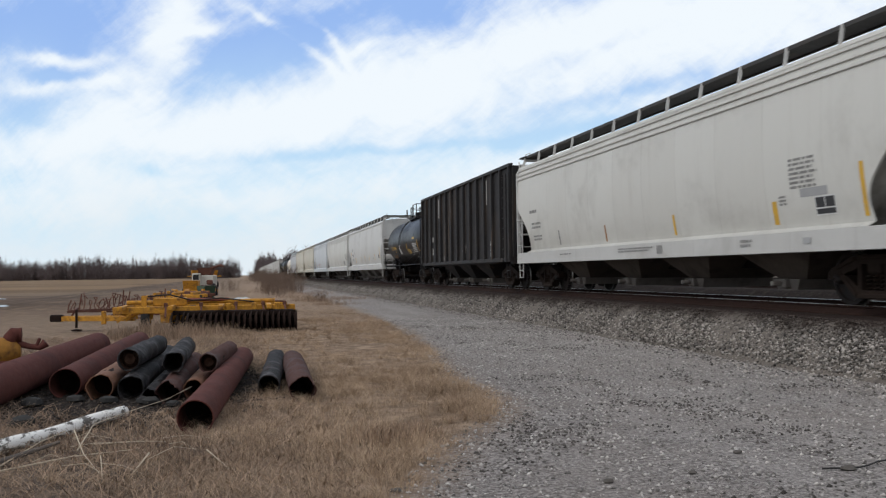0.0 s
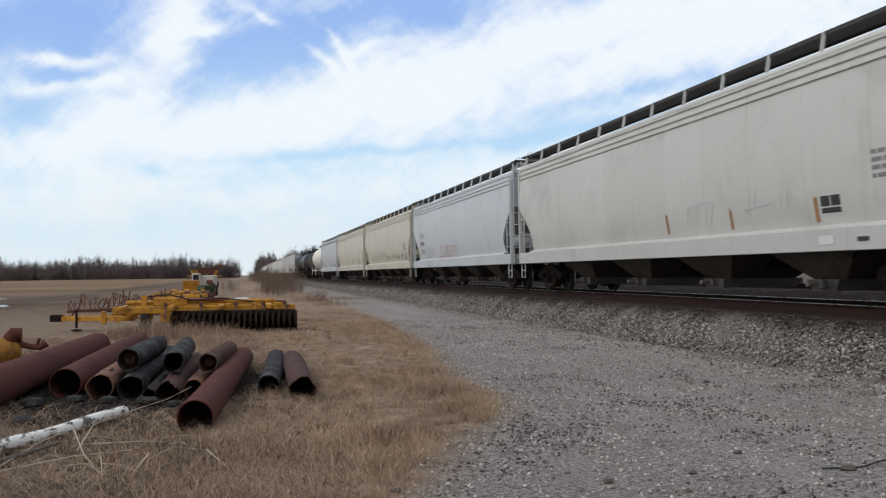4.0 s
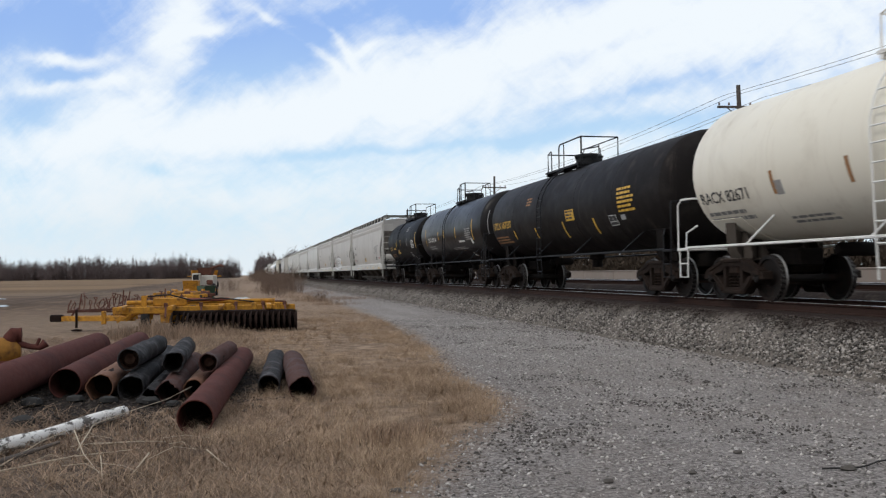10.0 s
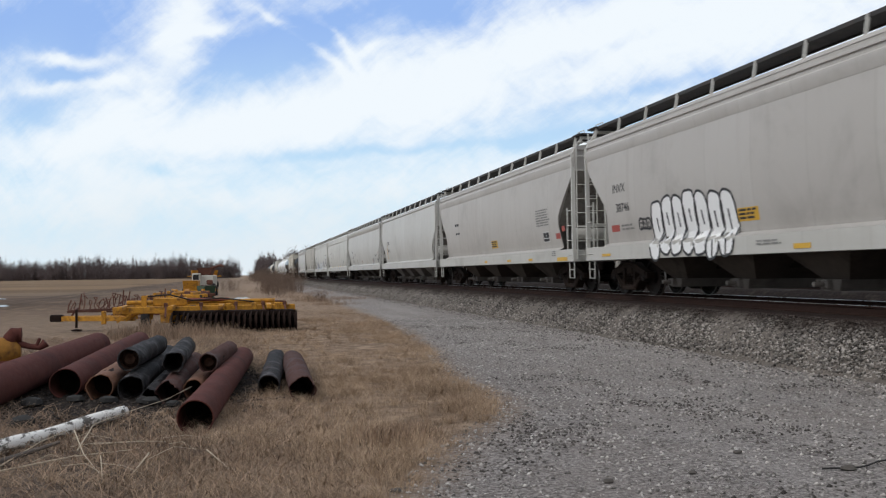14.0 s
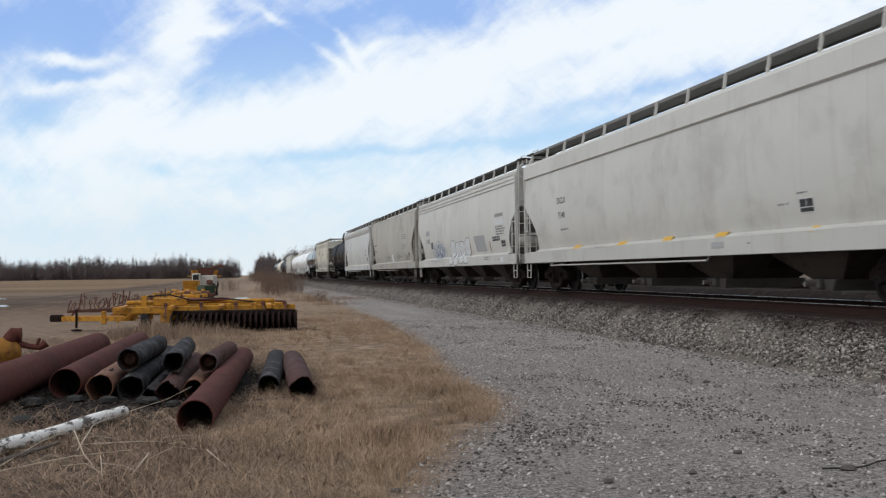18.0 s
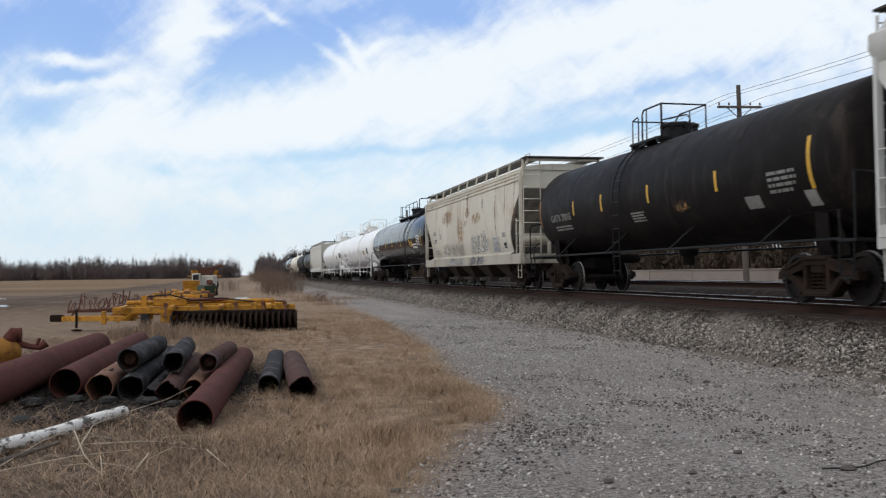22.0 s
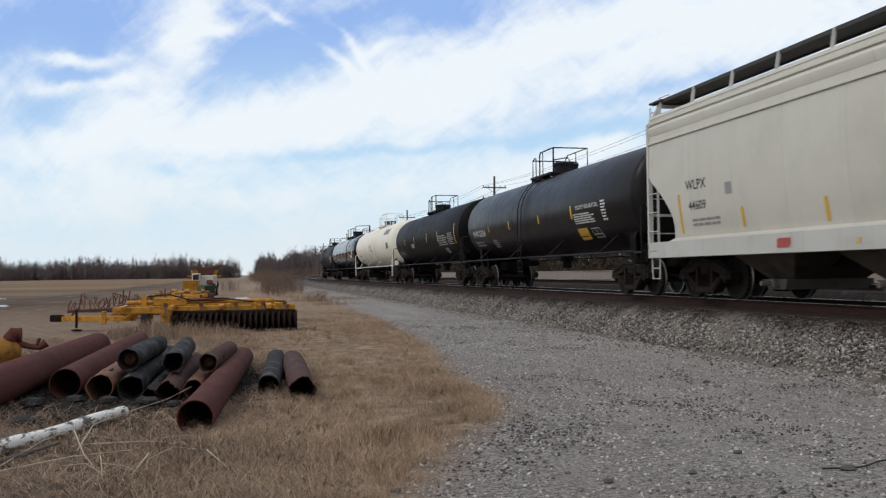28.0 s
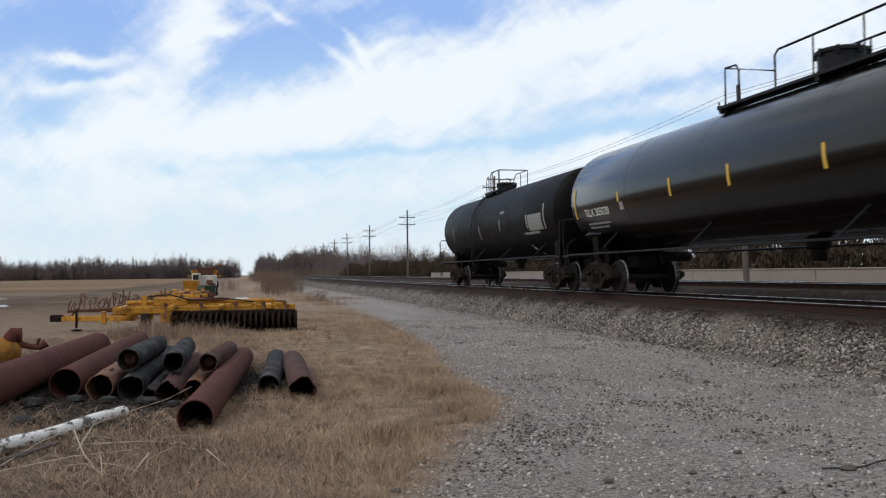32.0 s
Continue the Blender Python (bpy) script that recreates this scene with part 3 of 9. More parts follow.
# ---- mesh writer ----
class Shape:
    """Collects boxes, bars, tubes and lofts for one mesh."""

    def __init__(self):
        self.v, self.f = [], []

    def add(self, verts, faces):
        o = len(self.v)
        self.v += [tuple(p) for p in verts]
        self.f += [tuple(i + o for i in q) for q in faces]
        return self

    def box(self, x0, x1, y0, y1, z0, z1):
        v = [(x, y, z) for z in (z0, z1) for y in (y0, y1) for x in (x0, x1)]
        return self.add(v, [(0, 2, 3, 1), (4, 5, 7, 6), (0, 1, 5, 4), (2, 6, 7, 3), (0, 4, 6, 2), (1, 3, 7, 5)])

    def block(self, x0, x1, y0, y1, z0, z1, b=0.02):
        """A box with chamfered edges along its length and at its ends."""
        rings = []
        for x, d in ((x0, b), (x0 + b, 0), (x1 - b, 0), (x1, b)):
            rings.append([(x, y, z) for y, z in ((y0 + d, z0 + b), (y0 + b, z0 + d), (y1 - b, z0 + d), (y1 - d, z0 + b),
                                                 (y1 - d, z1 - b), (y1 - b, z1 - d), (y0 + b, z1 - d), (y0 + d, z1 - b))])
        return self.loft(rings)

    def loft(self, rings, closed=True, caps=True):
        n = len(rings[0])
        v = [p for r in rings for p in r]
        f = []
        for i in range(len(rings) - 1):
            for j in range(n if closed else n - 1):
                a, b = i * n + j, i * n + (j + 1) % n
                f.append((a, b, b + n, a + n))
        if caps:
            f.append(tuple(reversed(range(n))))
            f.append(tuple(range((len(rings) - 1) * n, len(rings) * n)))
        return self.add(v, f)

    def tube(self, pts, r, n=6, caps=True):
        """A round bar along a line of points. r: a number or one a point."""
        pts = [Vector(p) for p in pts]
        rr = r if isinstance(r, (list, tuple)) else [r] * len(pts)
        rings = []
        side = None
        for i, p in enumerate(pts):
            d = (pts[min(i + 1, len(pts) - 1)] - pts[max(i - 1, 0)]).normalized()
            if side is None or abs(side.dot(d)) > 0.95:
                side = Vector((0, 0, 1)) if abs(d.z) < 0.9 else Vector((1, 0, 0))
            s = d.cross(side).normalized()
            t = s.cross(d).normalized()
            side = t
            rings.append([p + rr[i] * (math.cos(6.28319 * (j + 0.5) / n) * s + math.sin(6.28319 * (j + 0.5) / n) * t) for j in range(n)])
        return self.loft(rings, True, caps)

    def bar(self, a, b, w, h=None):
        """A flat or square bar from a to b: w across, h in depth."""
        a, b = Vector(a), Vector(b)
        h = w if h is None else h
        d = (b - a).normalized()
        up = Vector((0, 0, 1)) if abs(d.z) < 0.9 else Vector((0, 1, 0))
        s = d.cross(up).normalized()
        t = s.cross(d).normalized()
        return self.loft([[p + s * sx * w / 2 + t * tx * h / 2 for sx, tx in ((-1, -1), (1, -1), (1, 1), (-1, 1))] for p in (a, b)])

    def lathe(self, profile, axis="y", centre=(0, 0, 0), n=24):
        """Turns (radius, place) pairs round an axis through centre."""
        rings = []
        for r, q in profile:
            ring = []
            for j in range(n):
                a = 6.283185 * (j + 0.5) / n
                c, s = r * math.cos(a), r * math.sin(a)
                p = {"x": (q, c, s), "y": (c, q, s), "z": (c, s, q)}[axis]
                ring.append((p[0] + centre[0], p[1] + centre[1], p[2] + centre[2]))
            rings.append(ring)
        return self.loft(rings)

    def mesh(self, name, sharp=35):
        me = bpy.data.meshes.new(name)
        me.from_pydata(self.v, [], self.f)
        bm = bmesh.new()
        bm.from_mesh(me)
        bmesh.ops.recalc_face_normals(bm, faces=bm.faces)
        bm.to_mesh(me)
        bm.free()
        me.shade_smooth()
        me.set_sharp_from_angle(angle=radians(sharp))
        me.materials.append(None)
        return me


CACHE = {}


def shared(key, make, sharp=35):
    """The mesh under that key, made once."""
    if key not in CACHE:
        CACHE[key] = make().mesh(key if isinstance(key, str) else str(key[0]), sharp)
    return CACHE[key]


def part(name, me, mat, parent, label="", m=None):
    """One mesh object under a thing or a part, or on its own with parent None."""
    if isinstance(me, Shape):
        me = me.mesh(name)
    ob = new(name, me)
    ob.material_slots[0].link = "OBJECT"
    ob.material_slots[0].material = M[mat] if isinstance(mat, str) else mat
    if parent is not None:
        ob.parent = parent
    if m is not None:
        ob.matrix_basis = m
    if label:
        ob["label"] = label
    return ob


def thing(name, label, category, group="", m=None, kind=""):
    """An empty at a thing's base, for its parts."""
    ob = new(name)
    ob.empty_display_size = 0.3
    if m is not None:
        ob.matrix_basis = m
    return tagged(ob, label, category, group, kind)


def loose_mesh(name, verts, faces, mat):
    """A large mesh of many loose pieces from arrays; faces all with the same number of corners."""
    verts, faces = np.asarray(verts, dtype=np.float32), np.asarray(faces, dtype=np.int32)
    me = bpy.data.meshes.new(name)
    me.vertices.add(len(verts))
    me.vertices.foreach_set("co", verts.ravel())
    k = faces.shape[1]
    me.loops.add(faces.size)
    me.loops.foreach_set("vertex_index", faces.ravel())
    me.polygons.add(len(faces))
    me.polygons.foreach_set("loop_start", np.arange(0, faces.size, k, dtype=np.int32))
    me.polygons.foreach_set("loop_total", np.full(len(faces), k, dtype=np.int32))
    me.update(calc_edges=True)
    me.materials.append(M[mat])
    return new(name, me)


# ---- the setting: ground, track, ballast, sky ----
def road_edge(y):
    """Where the grass ends on the road's field side; it bulges out about ten metres off."""
    return 4.85 - 7.0 * np.exp(-y / 9.5) + 0.62 * np.exp(-((y - 9.9) / 2.0) ** 2)


def ground_height(x, y):
    """Low swells; the bed under the tracks stands a little higher."""
    far = max(0.0, 1.0 - math.hypot(x, y) / 70.0)
    z = 0.05 * far * noise.noise(Vector((x * 0.35, y * 0.35, 0.3))) + 0.02 * far * noise.noise(Vector((x * 1.7, y * 1.7, 4.0)))
    rise = min(1.0, max(0.0, (x - 9.0) / 5.0))
    return z + 0.45 * rise


def build_ground():
    def axis(lo, hi, fine_lo, fine_hi, step):
        mid = list(np.arange(fine_lo, fine_hi + step, step))
        below, above, d = [], [], step
        q = fine_lo
        while q > lo:
            d *= 1.35
            q = max(lo, q - d)
            below.append(q)
        q, d = mid[-1], step
        while q < hi:
            d *= 1.35
            q = min(hi, q + d)
            above.append(q)
        return below[::-1] + mid + above
    xs, ys = axis(-3200, 3200, -8, 14, 0.28), axis(-400, 4200, 3, 34, 0.28)
    v = [(x, y, ground_height(x, y)) for y in ys for x in xs]
    n = len(xs)
    f = [(j * n + i, j * n + i + 1, (j + 1) * n + i + 1, (j + 1) * n + i) for j in range(len(ys) - 1) for i in range(n - 1)]
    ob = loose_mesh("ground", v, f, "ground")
    ob.data.shade_smooth()
    tagged(ob, "dry winter grass, bare soil, stubble field and grey gravel road", "ground", kind="structure")


def build_ballast(name, cx, top, label, mat="ballast"):
    """A bed of crushed stone under a track, shoulders sloping to the ground."""
    random.seed(5)
    prof = [(-2.85, -0.95), (-2.35, -0.50), (-1.85, -0.19), (-1.3, -0.165), (0, -0.185), (1.3, -0.165), (1.85, -0.19), (2.6, -0.55), (3.0, -0.95)]
    ys = list(np.arange(4, 60, 0.4)) + list(np.geomspace(60, 1500, 60))
    v = []
    for y in ys:
        for x, z in prof:
            a = 0.05 if abs(x) > 1.4 else 0.012
            v.append((x + a * noise.noise(Vector((x * 2, y * 1.3, 1))), y, top + z + a * noise.noise(Vector((x * 2.3, y * 1.7, 7)))))
    n = len(prof)
    f = [(j * n + i, j * n + i + 1, (j + 1) * n + i + 1, (j + 1) * n + i) for j in range(len(ys) - 1) for i in range(n - 1)]
    ob = loose_mesh(name, v, f, mat)
    ob.location.x = cx
    ob.data.shade_smooth()
    tagged(ob, label, "ballast", kind="structure")


def rail_shape(y0, y1):
    half = [(-0.0665, 0.0), (-0.0665, 0.012), (-0.012, 0.03), (-0.009, 0.125), (-0.034, 0.14), (-0.036, 0.165)]
    prof = half + [(-x, z) for x, z in reversed(half)]
    return Shape().loft([[(x, y, z - 0.172) for x, z in prof] for y in (y0, y1)])


def build_track(name, cx, top, near_ties, label):
    track = thing(name, label, "railway track", m=Matrix.Translation((cx, 0, top)), kind="structure")
    for sx in (-0.755, 0.755):
        rail = part("rail", shared("rail", lambda: rail_shape(-40, 1500)), "rail", track, m=Matrix.Translation((sx, 0, 0)))
        part("rail_head", shared("rail_head", lambda: Shape().block(-0.033, 0.033, -40, 1500, -0.008, 0.001, 0.003)), "rail_top", rail, "polished running surface")
    tie = shared("tie", lambda: Shape().block(-1.3, 1.3, -0.115, 0.115, -0.36, -0.172, 0.012))
    rng = random.Random(3)
    for i in range(near_ties):
        part("tie", tie, "tie", track, m=pose(rng.uniform(-0.04, 0.04), 4 + i * 0.52, rng.uniform(-0.01, 0.006), 0, 0, rng.uniform(-0.8, 0.8)))
    far = Shape()
    for i in range(300):
        y = 4 + (near_ties + i) * 0.52
        far.box(-1.3, 1.3, y - 0.115, y + 0.115, -0.36, -0.175)
    ob = part("far_ties", far, "tie", track)
    ob["kind"] = "stuff"


def stones(name, count, place, size, mat, label, category, seed):
    """Many angular stones in one mesh. place(rng) gives x, y, z and a nearness."""
    rng = np.random.default_rng(seed)
    base = np.array([(1, 0, 0), (-1, 0, 0), (0, 1, 0), (0, -1, 0), (0, 0, 1), (0, 0, -1)], dtype=float)
    tri = np.array([(0, 2, 4), (2, 1, 4), (1, 3, 4), (3, 0, 4), (2, 0, 5), (1, 2, 5), (3, 1, 5), (0, 3, 5)])
    p = place(rng, count)
    s = size[0] + (size[1] - size[0]) * rng.random(count) ** 2.2
    pts = base[None] * (0.65 + 0.6 * rng.random((count, 6, 1))) * s[:, None, None]
    pts = pts + (rng.random((count, 6, 3)) - 0.5) * s[:, None, None] * 0.7
    pts[:, :, 2] *= 0.75
    a = rng.random(count) * 6.283
    c, d = np.cos(a)[:, None], np.sin(a)[:, None]
    x, y = pts[:, :, 0] * c - pts[:, :, 1] * d, pts[:, :, 0] * d + pts[:, :, 1] * c
    pts[:, :, 0], pts[:, :, 1] = x, y
    pts += p[:, None, :]
    faces = (tri[None] + (np.arange(count) * 6)[:, None, None]).reshape(-1, 3)
    ob = loose_mesh(name, pts.reshape(-1, 3), faces, mat)
    tagged(ob, label, category, kind="stuff")
    return ob


def ballast_place(rng, n):
    y = 7.0 + 120.0 * rng.random(n) ** 2.1
    t = rng.random(n)
    x = TRACK_X - 2.75 + t * 1.0 - 1.1 * (rng.random(n) < 0.22) * rng.random(n) ** 2
    z = np.maximum(RAIL_Z - 0.95 + np.interp(x - TRACK_X, [-2.85, -2.35, -1.85, -1.3], [0, 0.45, 0.76, 0.785]), [ground_height(a, b) - 0.01 for a, b in zip(x, y)])
    return np.c_[x, y, z + 0.012]


def pebble_place(rng, n):
    y = 4.0 + 26.0 * rng.random(n) ** 1.5
    e = road_edge(y)
    x = e - 0.25 + (TRACK_X - 2.5 - e) * rng.random(n) ** 1.05
    z = np.array([ground_height(a, b) for a, b in zip(x, y)])
    return np.c_[x, y, z + 0.004]


def clod_place(rng, n):
    """Dark clods in loose bands along the road."""
    m = n * 8
    y = 4.5 + 22.0 * rng.random(m) ** 1.5
    e = road_edge(y)
    x = e + 0.1 + (TRACK_X - 3.0 - e) * rng.random(m)
    band = np.array([noise.noise(Vector((a * 0.55, b * 0.35, 3.0))) + 0.5 * noise.noise(Vector((a * 2.2, b * 1.4, 8.0))) for a, b in zip(x, y)])
    worn = np.exp(-((x - 4.6) / 1.0) ** 2 - ((y - 9.6) / 2.0) ** 2)        # where wheels turn off the road
    keep = np.nonzero(0.6 * band + 0.45 * worn - 0.12 > 0.5 * rng.random(m))[0][:n]
    keep = np.resize(keep, n)
    x, y = x[keep] + rng.normal(0, 0.02, n), y[keep] + rng.normal(0, 0.02, n)
    z = np.array([ground_height(a, b) for a, b in zip(x, y)])
    return np.c_[x, y, z + 0.004]


def blades(name, count, place, height, lean, mat, label, seed, width=0.006):
    """Many thin bent blades in one mesh: three triangles each."""
    rng = np.random.default_rng(seed)
    p = place(rng, count)
    h = (height[0] + (height[1] - height[0]) * rng.random(count) ** 1.6) * p[:, 3]
    a = rng.random(count) * 6.283
    b = rng.random(count) * 6.283
    wx, wy = np.cos(a) * width * (0.6 + rng.random(count)), np.sin(a) * width * (0.6 + rng.random(count))
    l = lean * (0.3 + rng.random(count)) * h
    dx, dy = np.cos(b) * l, np.sin(b) * l
    if p.shape[1] > 4:
        dx, dy = dx + p[:, 4] * h, dy + p[:, 5] * h
    x, y, z = p[:, 0], p[:, 1], p[:, 2]
    v = np.empty((count, 5, 3))
    for i, (s, fz, fl) in enumerate(((-1, 0, 0), (1, 0, 0), (0.8, 0.62, 0.36), (-0.8, 0.62, 0.36), (0, 0.97, 1))):
        v[:, i, 0], v[:, i, 1], v[:, i, 2] = x + s * wx + fl * dx, y + s * wy + fl * dy, z - 0.01 + fz * h
    faces = (np.array([(0, 1, 2), (0, 2, 3), (3, 2, 4)])[None] + (np.arange(count) * 5)[:, None, None]).reshape(-1, 3)
    ob = loose_mesh(name, v.reshape(-1, 3), faces, mat)
    tagged(ob, label, "grass", kind="stuff")
    return ob


def off_heap(x, y):
    """Falls to nothing on the black soil round the heap of pipes."""
    return np.clip((((x + 1.35) / 1.75) ** 2 + ((y - 13.4) / 3.0) ** 2 - 0.75) / 0.5, 0, 1)


def grass_place(rng, n):
    """Low mat of grass: thick beside the road, thin towards the heap."""
    m = n * 3
    y = 4.2 + 34.0 * rng.random(m) ** 1.9
    e = road_edge(y)
    x = e + 0.35 - 7.5 * rng.random(m) ** 1.2
    clump = np.array([noise.noise(Vector((a * 0.9, b * 0.5, 2.0))) + 0.5 * noise.noise(Vector((a * 2.6, b * 2.0, 5.0))) for a, b in zip(x, y)])
    bare = np.clip((-x + 0.5 - 0.1 * y) / 1.5, 0, 1) * 0.7 + np.clip((x - e + 0.35 + 0.25 * clump) / 0.6, 0, 1) * 0.9
    keep = np.nonzero((0.6 * clump + 0.7 - bare) * off_heap(x, y) > rng.random(m) * 0.95)[0][:n]
    x, y, clump = x[keep], y[keep], clump[keep]
    z = np.array([ground_height(a, b) for a, b in zip(x, y)])
    k = len(keep)
    if k < n:
        idx = np.concatenate([np.arange(k), rng.integers(0, k, n - k)])
        x, y, z, clump = x[idx] + rng.normal(0, 0.05, n), y[idx] + rng.normal(0, 0.05, n), z[idx], clump[idx]
    return np.c_[x, y, z, np.clip(0.75 + 0.7 * clump, 0.4, 1.5)]


def tuft_place(tufts, seed):
    """Grass in tufts: blades lean out from the middle of each."""
    own = np.random.default_rng(seed)
    m = tufts * 6
    y = 4.6 + 26.0 * own.random(m) ** 1.7
    e = road_edge(y)
    x = e - 0.12 - 5.5 * own.random(m) ** 1.35
    thick = np.array([noise.noise(Vector((a * 0.7, b * 0.35, 9.0))) for a, b in zip(x, y)])
    bare = np.clip((-x - 0.05 * y) / 1.2, 0, 1) * 0.75 + np.clip((x - e + 0.2 + 0.3 * thick) / 0.35, 0, 1) * 0.5
    keep = np.nonzero((thick + 0.45 - bare) * off_heap(x, y) > own.random(m))[0][:tufts]
    cx, cy = x[keep], y[keep]
    bulge = np.exp(-((cy - 10.0) / 2.2) ** 2) * np.exp(-((cx - 2.2) / 1.0) ** 2)
    size = (0.55 + 0.7 * own.random(len(keep)) ** 1.5 + 0.55 * bulge) * np.clip(1.3 - 0.5 * np.clip((cx - road_edge(cy) + 0.5) / 0.5, 0, 1), 0.4, 1.3)
    radius = 0.05 + 0.09 * own.random(len(keep))
    lean = own.normal(0, 0.5, (len(keep), 2))

    def place(rng, n):
        i = rng.integers(0, len(cx), n)
        a, r = rng.random(n) * 6.283, np.abs(rng.normal(0, 1, n))
        dx, dy = np.cos(a) * r, np.sin(a) * r
        px_, py_ = cx[i] + dx * radius[i], cy[i] + dy * radius[i]
        z = np.array([ground_height(p, q) for p, q in zip(px_, py_)])
        return np.c_[px_, py_, z, size[i] * np.clip(1.15 - 0.25 * r, 0.4, 1.2), dx * 0.4 + lean[i, 0], dy * 0.4 + lean[i, 1]]
    return place


def crumb_place(rng, n):
    a, r = rng.random(n) * 6.283, np.sqrt(rng.random(n)) * 1.05
    x, y = -1.35 + 1.9 * r * np.cos(a), 12.6 + 2.9 * r * np.sin(a)
    z = np.array([ground_height(p, q) for p, q in zip(x, y)])
    return np.c_[x, y, z + 0.003]


def litter_place(rng, n):
    m = n * 2
    y = 5.0 + 19.0 * rng.random(m) ** 1.4
    x = 1.0 - 6.4 * rng.random(m) - 0.03 * y
    keep = np.nonzero(off_heap(x, y) > rng.random(m))[0][:n]
    keep = np.resize(keep, n)
    x, y = x[keep], y[keep]
    z = np.array([ground_height(a, b) for a, b in zip(x, y)])
    return np.c_[x, y, z, np.full(n, 0.8)]


def weed_place(spots):
    def place(rng, n):
        s = np.array(spots)
        i = rng.integers(0, len(s), n)
        x, y = s[i, 0] + rng.normal(0, 1, n) * s[i, 2], s[i, 1] + rng.normal(0, 1, n) * s[i, 2]
        z = np.array([ground_height(a, b) for a, b in zip(x, y)])
        return np.c_[x, y, z, s[i, 3]]
    return place


def build_setting():
    build_ground()
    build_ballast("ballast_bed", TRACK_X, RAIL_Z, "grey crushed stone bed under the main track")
    build_ballast("ballast_bed_siding", 16.4, RAIL_Z + 0.22, "dark brown crushed stone bed under the siding", "ballast_dark")
    build_track("railway_track", TRACK_X, RAIL_Z, 170, "main track with rusty rails, bright heads, dark ties")
    build_track("railway_siding", 16.4, RAIL_Z + 0.22, 90, "second track with rusty rails beyond the train")
    sheet = Shape().box(-2600, 2600, -1.0, 0.0, -60, 1700)
    back = part("backdrop", sheet, "cloud", None)
    tagged(back, "pale blue sky with streaks of high white cloud", "sky", kind="structure")
    return back


def build_ground_cover():
    stones("ballast_stones", 75000, ballast_place, (0.011, 0.040), "ballast_loose", "loose grey and brown ballast stones on the shoulder", "ballast", 1)
    stones("gravel_stones", 28000, pebble_place, (0.0055, 0.024), "pebble", "loose grey stones strewn over the gravel road", "gravel", 2)
    stones("dark_clods", 4200, clod_place, (0.006, 0.022), "clod_loose", "small dark clods of soil trodden into the gravel", "gravel", 6)
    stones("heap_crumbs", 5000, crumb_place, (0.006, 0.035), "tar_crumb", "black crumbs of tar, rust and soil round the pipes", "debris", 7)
    blades("dry_grass", 115000, grass_place, (0.02, 0.085), 1.0, "straw", "tan dry winter grass along the road", 3, 0.002)
    blades("grass_tufts", 145000, tuft_place(1700, 31), (0.03, 0.13), 1.0, "straw_soft", "wispy tufts of dry tan grass", 32, 0.0012)
    blades("dead_litter", 54000, litter_place, (0.04, 0.20), 3.2, "straw_dark", "flattened grey-brown dead grass and litter", 8, 0.0026)
    spots = [(1.25, 8.1, 0.16, 0.55), (1.5, 8.3, 0.12, 0.5), (6.0, 54, 0.8, 0.9), (4.2, 50, 0.7, 1.5), (3.6, 52, 0.5, 1.3), (-0.9, 8.2, 0.4, 0.4), (-1.6, 9.3, 0.5, 0.4), (0.1, 7.6, 0.5, 0.4), (0.2, 10.6, 0.5, 0.35),
             (-2.3, 23.6, 0.28, 1.5), (-1.6, 24.2, 0.3, 1.3), (-0.7, 24.3, 0.3, 1.1), (-1.9, 22.8, 0.3, 1.1), (-0.8, 23.4, 0.3, 0.9), (-2.9, 23.4, 0.25, 1.4), (-2.4, 25.0, 0.2, 1.5), (-1.2, 25.0, 0.2, 1.3), (4.3, 45, 0.6, 0.9), (3.2, 60, 1.4, 1.0), (5.0, 70, 1.2, 1.1), (4.5, 90, 2, 1.4), (1.5, 80, 2, 1.2)]
    blades("dead_weeds", 9000, weed_place(spots), (0.10, 0.36), 0.55, "straw_dark", "clumps of brown dead weeds in the grass", 4, 0.005)

# ---- railway cars: local x across (camera side is -x), y along (tail is +y), z up from the rail ----
WHEEL_R = 0.457
WHEELSETS = {-0.889: [], 0.889: []}


def wheelset_shape():
    s = Shape()
    s.tube([(-1.06, 0, 0), (1.06, 0, 0)], 0.075, 10)
    for sx in (-1, 1):
        prof = [(0.06, 0.70), (0.13, 0.695), (0.15, 0.735), (0.36, 0.752), (0.375, 0.715), (0.485, 0.70), (0.485, 0.715), (WHEEL_R, 0.735), (WHEEL_R, 0.83), (0.385, 0.835),
                (0.37, 0.80), (0.16, 0.785), (0.14, 0.86), (0.06, 0.86)]
        s.lathe([(r, sx * q) for r, q in prof], "x", n=28)
        s.lathe([(0.02, sx * 1.12), (0.085, sx * 1.115), (0.10, sx * 1.06), (0.10, sx * 0.94), (0.02, sx * 0.93)], "x", n=12)
        for k in range(3):
            a = 2.094 * k
            s.tube([(sx * 1.11, 0.055 * math.cos(a), 0.055 * math.sin(a)), (sx * 1.145, 0.055 * math.cos(a), 0.055 * math.sin(a))], 0.018, 6)
    return s


